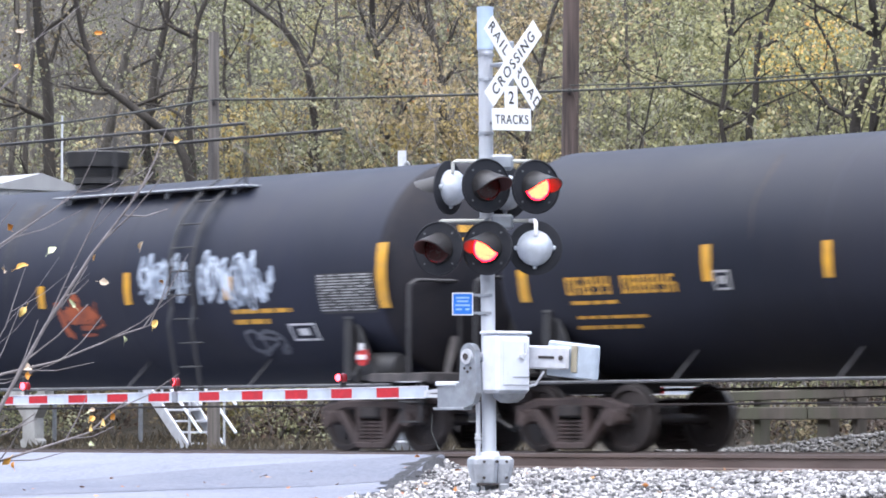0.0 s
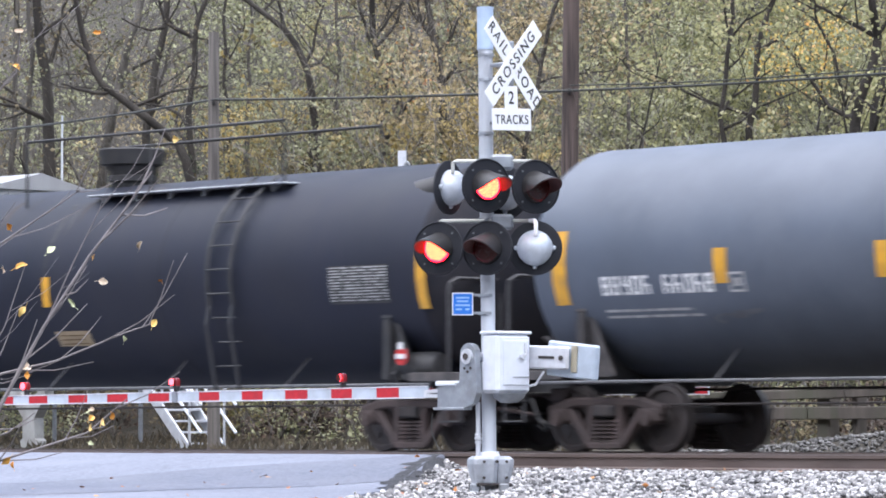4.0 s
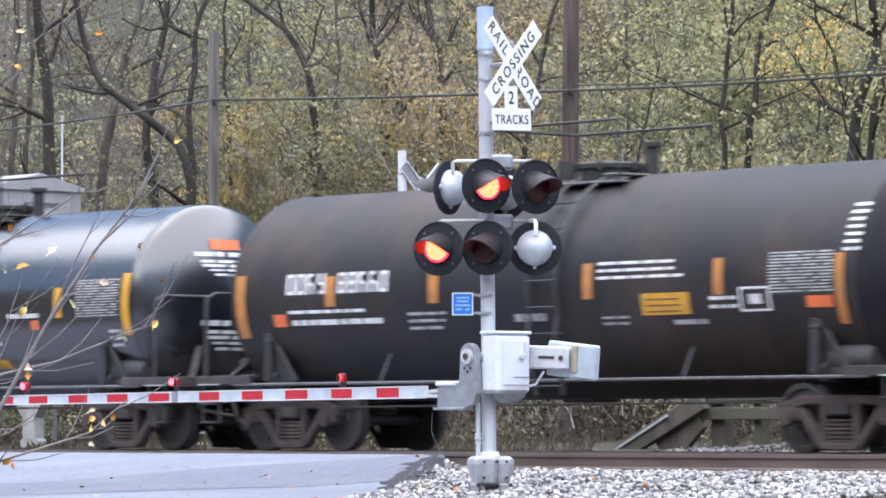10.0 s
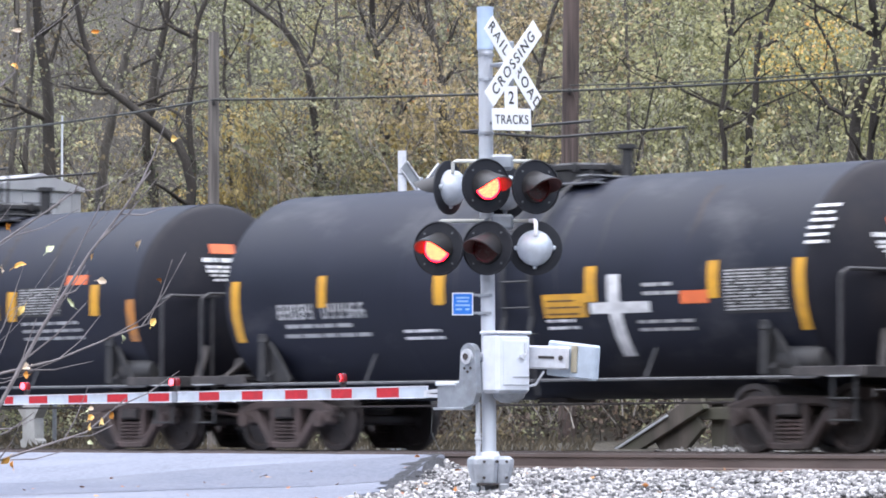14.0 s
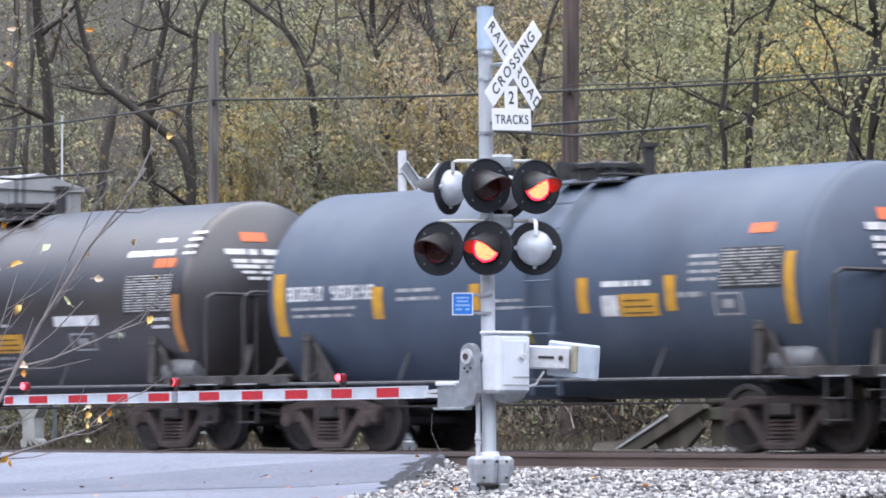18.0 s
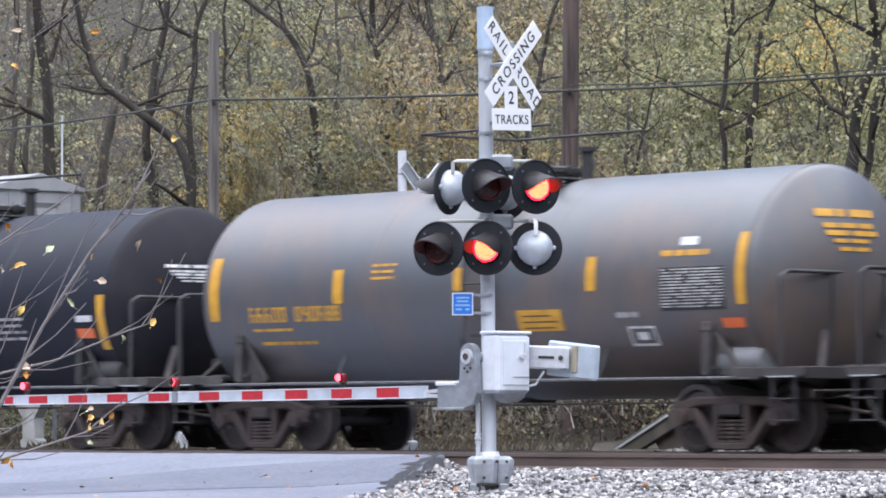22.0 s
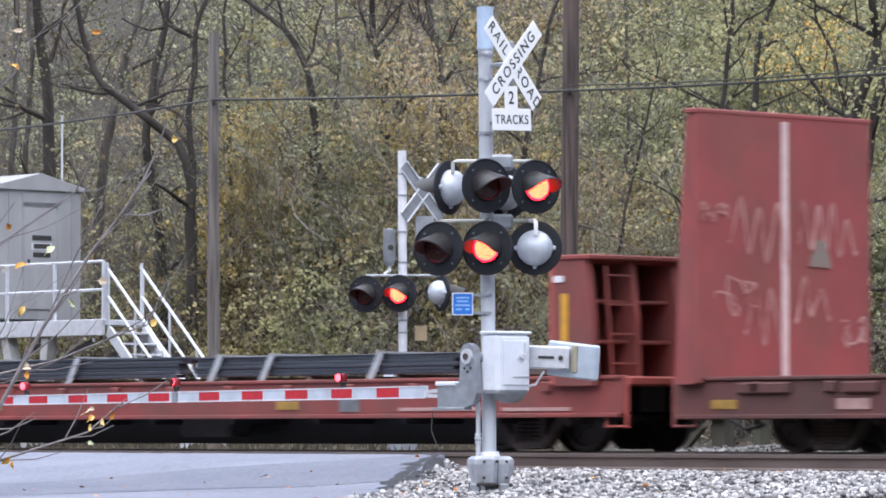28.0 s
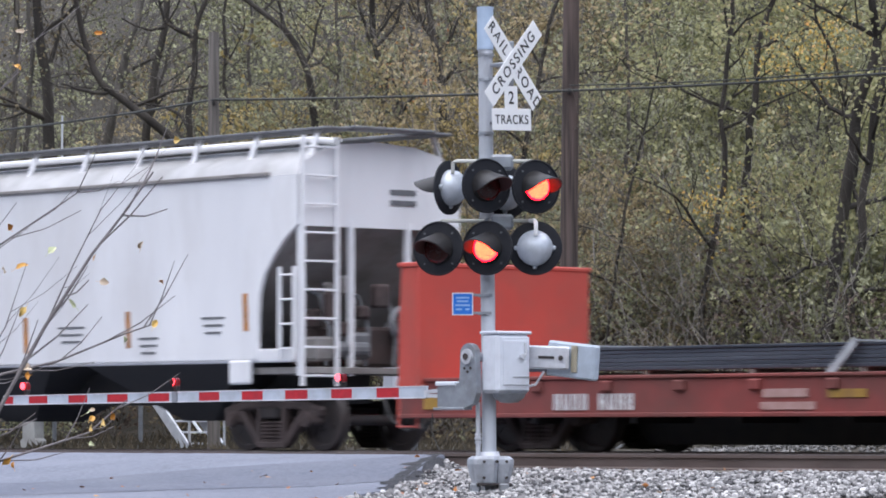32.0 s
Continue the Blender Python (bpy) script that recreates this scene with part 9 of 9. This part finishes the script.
def shrub(u, ly, h, w, leaf, label, seed, count, lo=0.06, hi=0.145):
    """An undergrowth bush: thin stems and a loose crown of leaves."""
    x, y = behind(u, ly)
    z0 = ground_z(x, y) - 0.1
    t = thing("shrub", pose(x, y, z0), label, "shrub", "undergrowth on the bank")
    ends = []
    for k in range(5):
        s = Sh()
        a = (wood.uniform(-w, w) * 0.4, wood.uniform(-w, w) * 0.3, 0)
        limbs(s, a, (wood.uniform(-0.5, 0.5), wood.uniform(-0.3, 0.3), 1), 0.022, max(3, int(h / 0.4)), 1, ends, 0.3)
        s.put("stem", BARK_G, t)
    c = nrand.normal(size=(count // 26, 3)) * np.array([w * 0.52, w * 0.45, h * 0.28]) + np.array([0, 0, h * 0.52])
    pts, fc = sprays([tuple(q) for q in c], 26, 0.24)
    low = pts[:, 2] > 0.05
    leaf_cloud("crown", pts[low], lo, hi, leaf, t, seed=seed, faces=fc[low])
    return t


LEAF_W = islands("dark_brown_leaves", [(0.1, (0.03, 0.022, 0.018)), (0.5, (0.06, 0.042, 0.032)), (0.8, (0.11, 0.08, 0.058)), (0.97, (0.2, 0.11, 0.06))], 0.8)
KINDS = {"n": (LEAF, "bush with mixed yellow autumn leaves"), "g": (LEAF_G, "bright yellow-green leafy bush"), "t": (LEAF_T, "tan leafy bush on the bank"), "b": (LEAF_B, "brown withered leafy bush"), "s": (LEAF_S, "grey-green leafy bush on the bank"), "w": (LEAF_W, "dark brown bush at the foot of the bank")}
k = 0
for row, (ly, n, h, w, count) in enumerate(((10.4, 16, 1.5, 1.0, 1500), (8.8, 13, 0.9, 0.9, 900), (11.8, 15, 3.0, 1.3, 3000), (14.0, 15, 3.8, 1.4, 3800), (17.0, 15, 3.8, 1.5, 3400), (20.5, 15, 3.8, 1.6, 3200), (24.5, 14, 4.0, 1.8, 3000), (29, 13, 4.4, 2.0, 3000))):
    for i in range(n):
        u = -0.118 + 0.236 * (i + wood.uniform(0.1, 0.9)) / n
        if row == 1 and u < -0.058:
            continue
        if u < -0.05:
            count_here = int(count * 0.5)
        else:
            count_here = int(count * (0.95 if u < 0.03 else 1.25))
        high = row > 4
        zone = "nsbs" if u < -0.076 else "nbts" if u < -0.057 else ("sssg" if high else "ntng") if u < -0.024 else ("bbts" if high else "ssns") if u < 0 else "tsnt" if u < 0.033 else ("gngs" if high else "tbts") if u < 0.062 else "gsgs" if u < 0.082 else "gsgn"
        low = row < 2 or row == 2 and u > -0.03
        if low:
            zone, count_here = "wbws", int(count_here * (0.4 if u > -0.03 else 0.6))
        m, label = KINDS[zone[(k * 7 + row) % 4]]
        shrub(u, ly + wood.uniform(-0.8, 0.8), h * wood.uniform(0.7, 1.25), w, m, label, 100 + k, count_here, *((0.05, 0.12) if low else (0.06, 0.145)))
        k += 1
LEAF_C = islands("ochre_leaves", [(0.0, (0.055, 0.042, 0.02)), (0.25, (0.22, 0.172, 0.068)), (0.55, (0.42, 0.325, 0.125)), (0.85, (0.56, 0.44, 0.185)), (1.0, (0.66, 0.56, 0.31))], 0.6, trans=0.35, patch=0.6, patch_amt=0.55)
for u, m in ((-0.047, LEAF_C), (-0.041, LEAF_C), (-0.036, LEAF), (-0.03, LEAF_S), (-0.023, LEAF_S), (-0.016, LEAF_S), (-0.009, LEAF), (-0.003, LEAF_T), (0.005, LEAF_C), (0.013, LEAF_T)):
    shrub(u, 14.7, 6.0 * wood.uniform(0.88, 1.08), 1.2, m, "tall leafy bush hiding the trunks behind", 300 + k, 3700, 0.07, 0.16)
    k += 1
for u, ly, z, n, m in ((-0.008, 15, 7.6, 110, LEAF_O), (0.082, 14, 7.0, 330, LEAF_Y), (-0.055, 16, 5.2, 320, LEAF_Y), (0.064, 12.5, 4.3, 300, LEAF_Y), (0.09, 15, 7.4, 400, LEAF_Y)):
    x, y = behind(u, ly)
    tagged(leaf_cloud("sprig_leaves", nrand.normal(size=(n, 3)) * 0.35 + np.array([x, y, z]), 0.05, 0.09, m, seed=k), "bright sprig of turning leaves in the wood", "leaves", kind="stuff")
    k += 1


def weeds(count):
    """Dead grass and weed stalks along the far edge of the ballast."""
    v, f = [], []
    for i in range(count):
        u = wood.uniform(-0.112, 0.035)
        x, y = behind(u, wood.uniform(3.0, 10.5))
        if noise.noise((x * 0.9, y * 0.9, 7)) < -0.15 and i % 3:
            continue
        z, h, lean, w = ground_z(x, y) - 0.04, wood.uniform(0.08, 0.26), wood.uniform(-0.12, 0.12), wood.uniform(0.008, 0.02)
        n = len(v)
        v += [(x - w, y, z), (x + w, y, z), (x + lean * 0.4 - w, y, z + h * 0.6), (x + lean * 0.4 + w, y + 0.01, z + h * 0.6), (x + lean, y, z + h)]
        f += [(n, n + 1, n + 3, n + 2), (n + 2, n + 3, n + 4)]
    me = bpy.data.meshes.new("weeds")
    me.from_pydata(v, [], f)
    me.materials.append(islands("dead_grass", [(0.0, (0.03, 0.025, 0.018)), (0.5, (0.08, 0.066, 0.046)), (0.85, (0.15, 0.122, 0.08)), (1.0, (0.3, 0.26, 0.18))], 0.8, patch_amt=0.4))
    tagged(new("weeds", me), "dry brown weeds and dead grass beyond the tracks", "weeds", kind="stuff")


weeds(3500)


def bare_bush(u, ly, z, h, w, stems, seed):
    """A leafless bush: many thin grey crooked twigs."""
    x, y = behind(u, ly)
    z0 = ground_z(x, y) - 0.1
    t = thing("bare_bush", pose(x, y, z0), "leafless grey bush of thin tangled twigs", "bush", "undergrowth on the bank")
    for i in range(stems):
        s = Sh()
        a = (wood.uniform(-w, w), wood.uniform(-w, w) * 0.5, wood.uniform(0.3, max(0.4, z)))
        limbs(s, a, (wood.uniform(-0.8, 0.8), wood.uniform(-0.4, 0.4), 0.8), 0.013, int(h / 0.4) + 1, 2, [], 0.5)
        s.put("stem", BARK_P, t)


for u, ly, z, h, w, n in ((-0.035, 15.0, 3.6, 2.4, 1.2, 9), (-0.022, 16.5, 4.0, 2.4, 1.3, 9), (-0.008, 15.5, 4.0, 2.4, 1.2, 9), (-0.105, 13.5, 2.6, 2.4, 1.2, 8), (-0.09, 15.0, 3.0, 2.4, 1.2, 7), (-0.075, 15, 3.0, 2.4, 1.2, 6), (0.05, 13, 2.4, 2.2, 1.1, 7), (0.07, 14, 2.8, 2.4, 1.1, 7), (0.095, 14, 2.6, 2.4, 1.1, 7), (-0.02, 9.4, 0.7, 1.4, 1.3, 10), (-0.004, 9.2, 0.7, 1.4, 1.3, 10), (0.012, 9.0, 0.7, 1.4, 1.3, 10), (0.03, 9.4, 0.7, 1.4, 1.3, 10), (0.048, 9.2, 0.7, 1.4, 1.3, 10), (0.068, 9.2, 0.7, 1.4, 1.3, 10), (0.088, 9.0, 0.7, 1.4, 1.3, 9), (-0.098, 12.6, 4.4, 2.6, 1.4, 8), (-0.066, 12.8, 4.0, 2.6, 1.3, 7), (-0.045, 12.8, 5.0, 2.4, 1.2, 6), (-0.028, 12.6, 5.4, 2.6, 1.4, 9), (-0.013, 12.4, 5.6, 2.6, 1.4, 10), (0.004, 12.2, 5.2, 2.6, 1.4, 9), (0.018, 12, 5.0, 2.6, 1.3, 9), (0.04, 11.6, 3.6, 2.6, 1.3, 10), (0.055, 11.6, 4.4, 2.4, 1.2, 7), (0.078, 11.4, 3.8, 2.4, 1.2, 7), (0.1, 11.2, 3.2, 2.4, 1.2, 7)):
    bare_bush(u, ly, z, h, w, n, k)
    k += 1

motions()
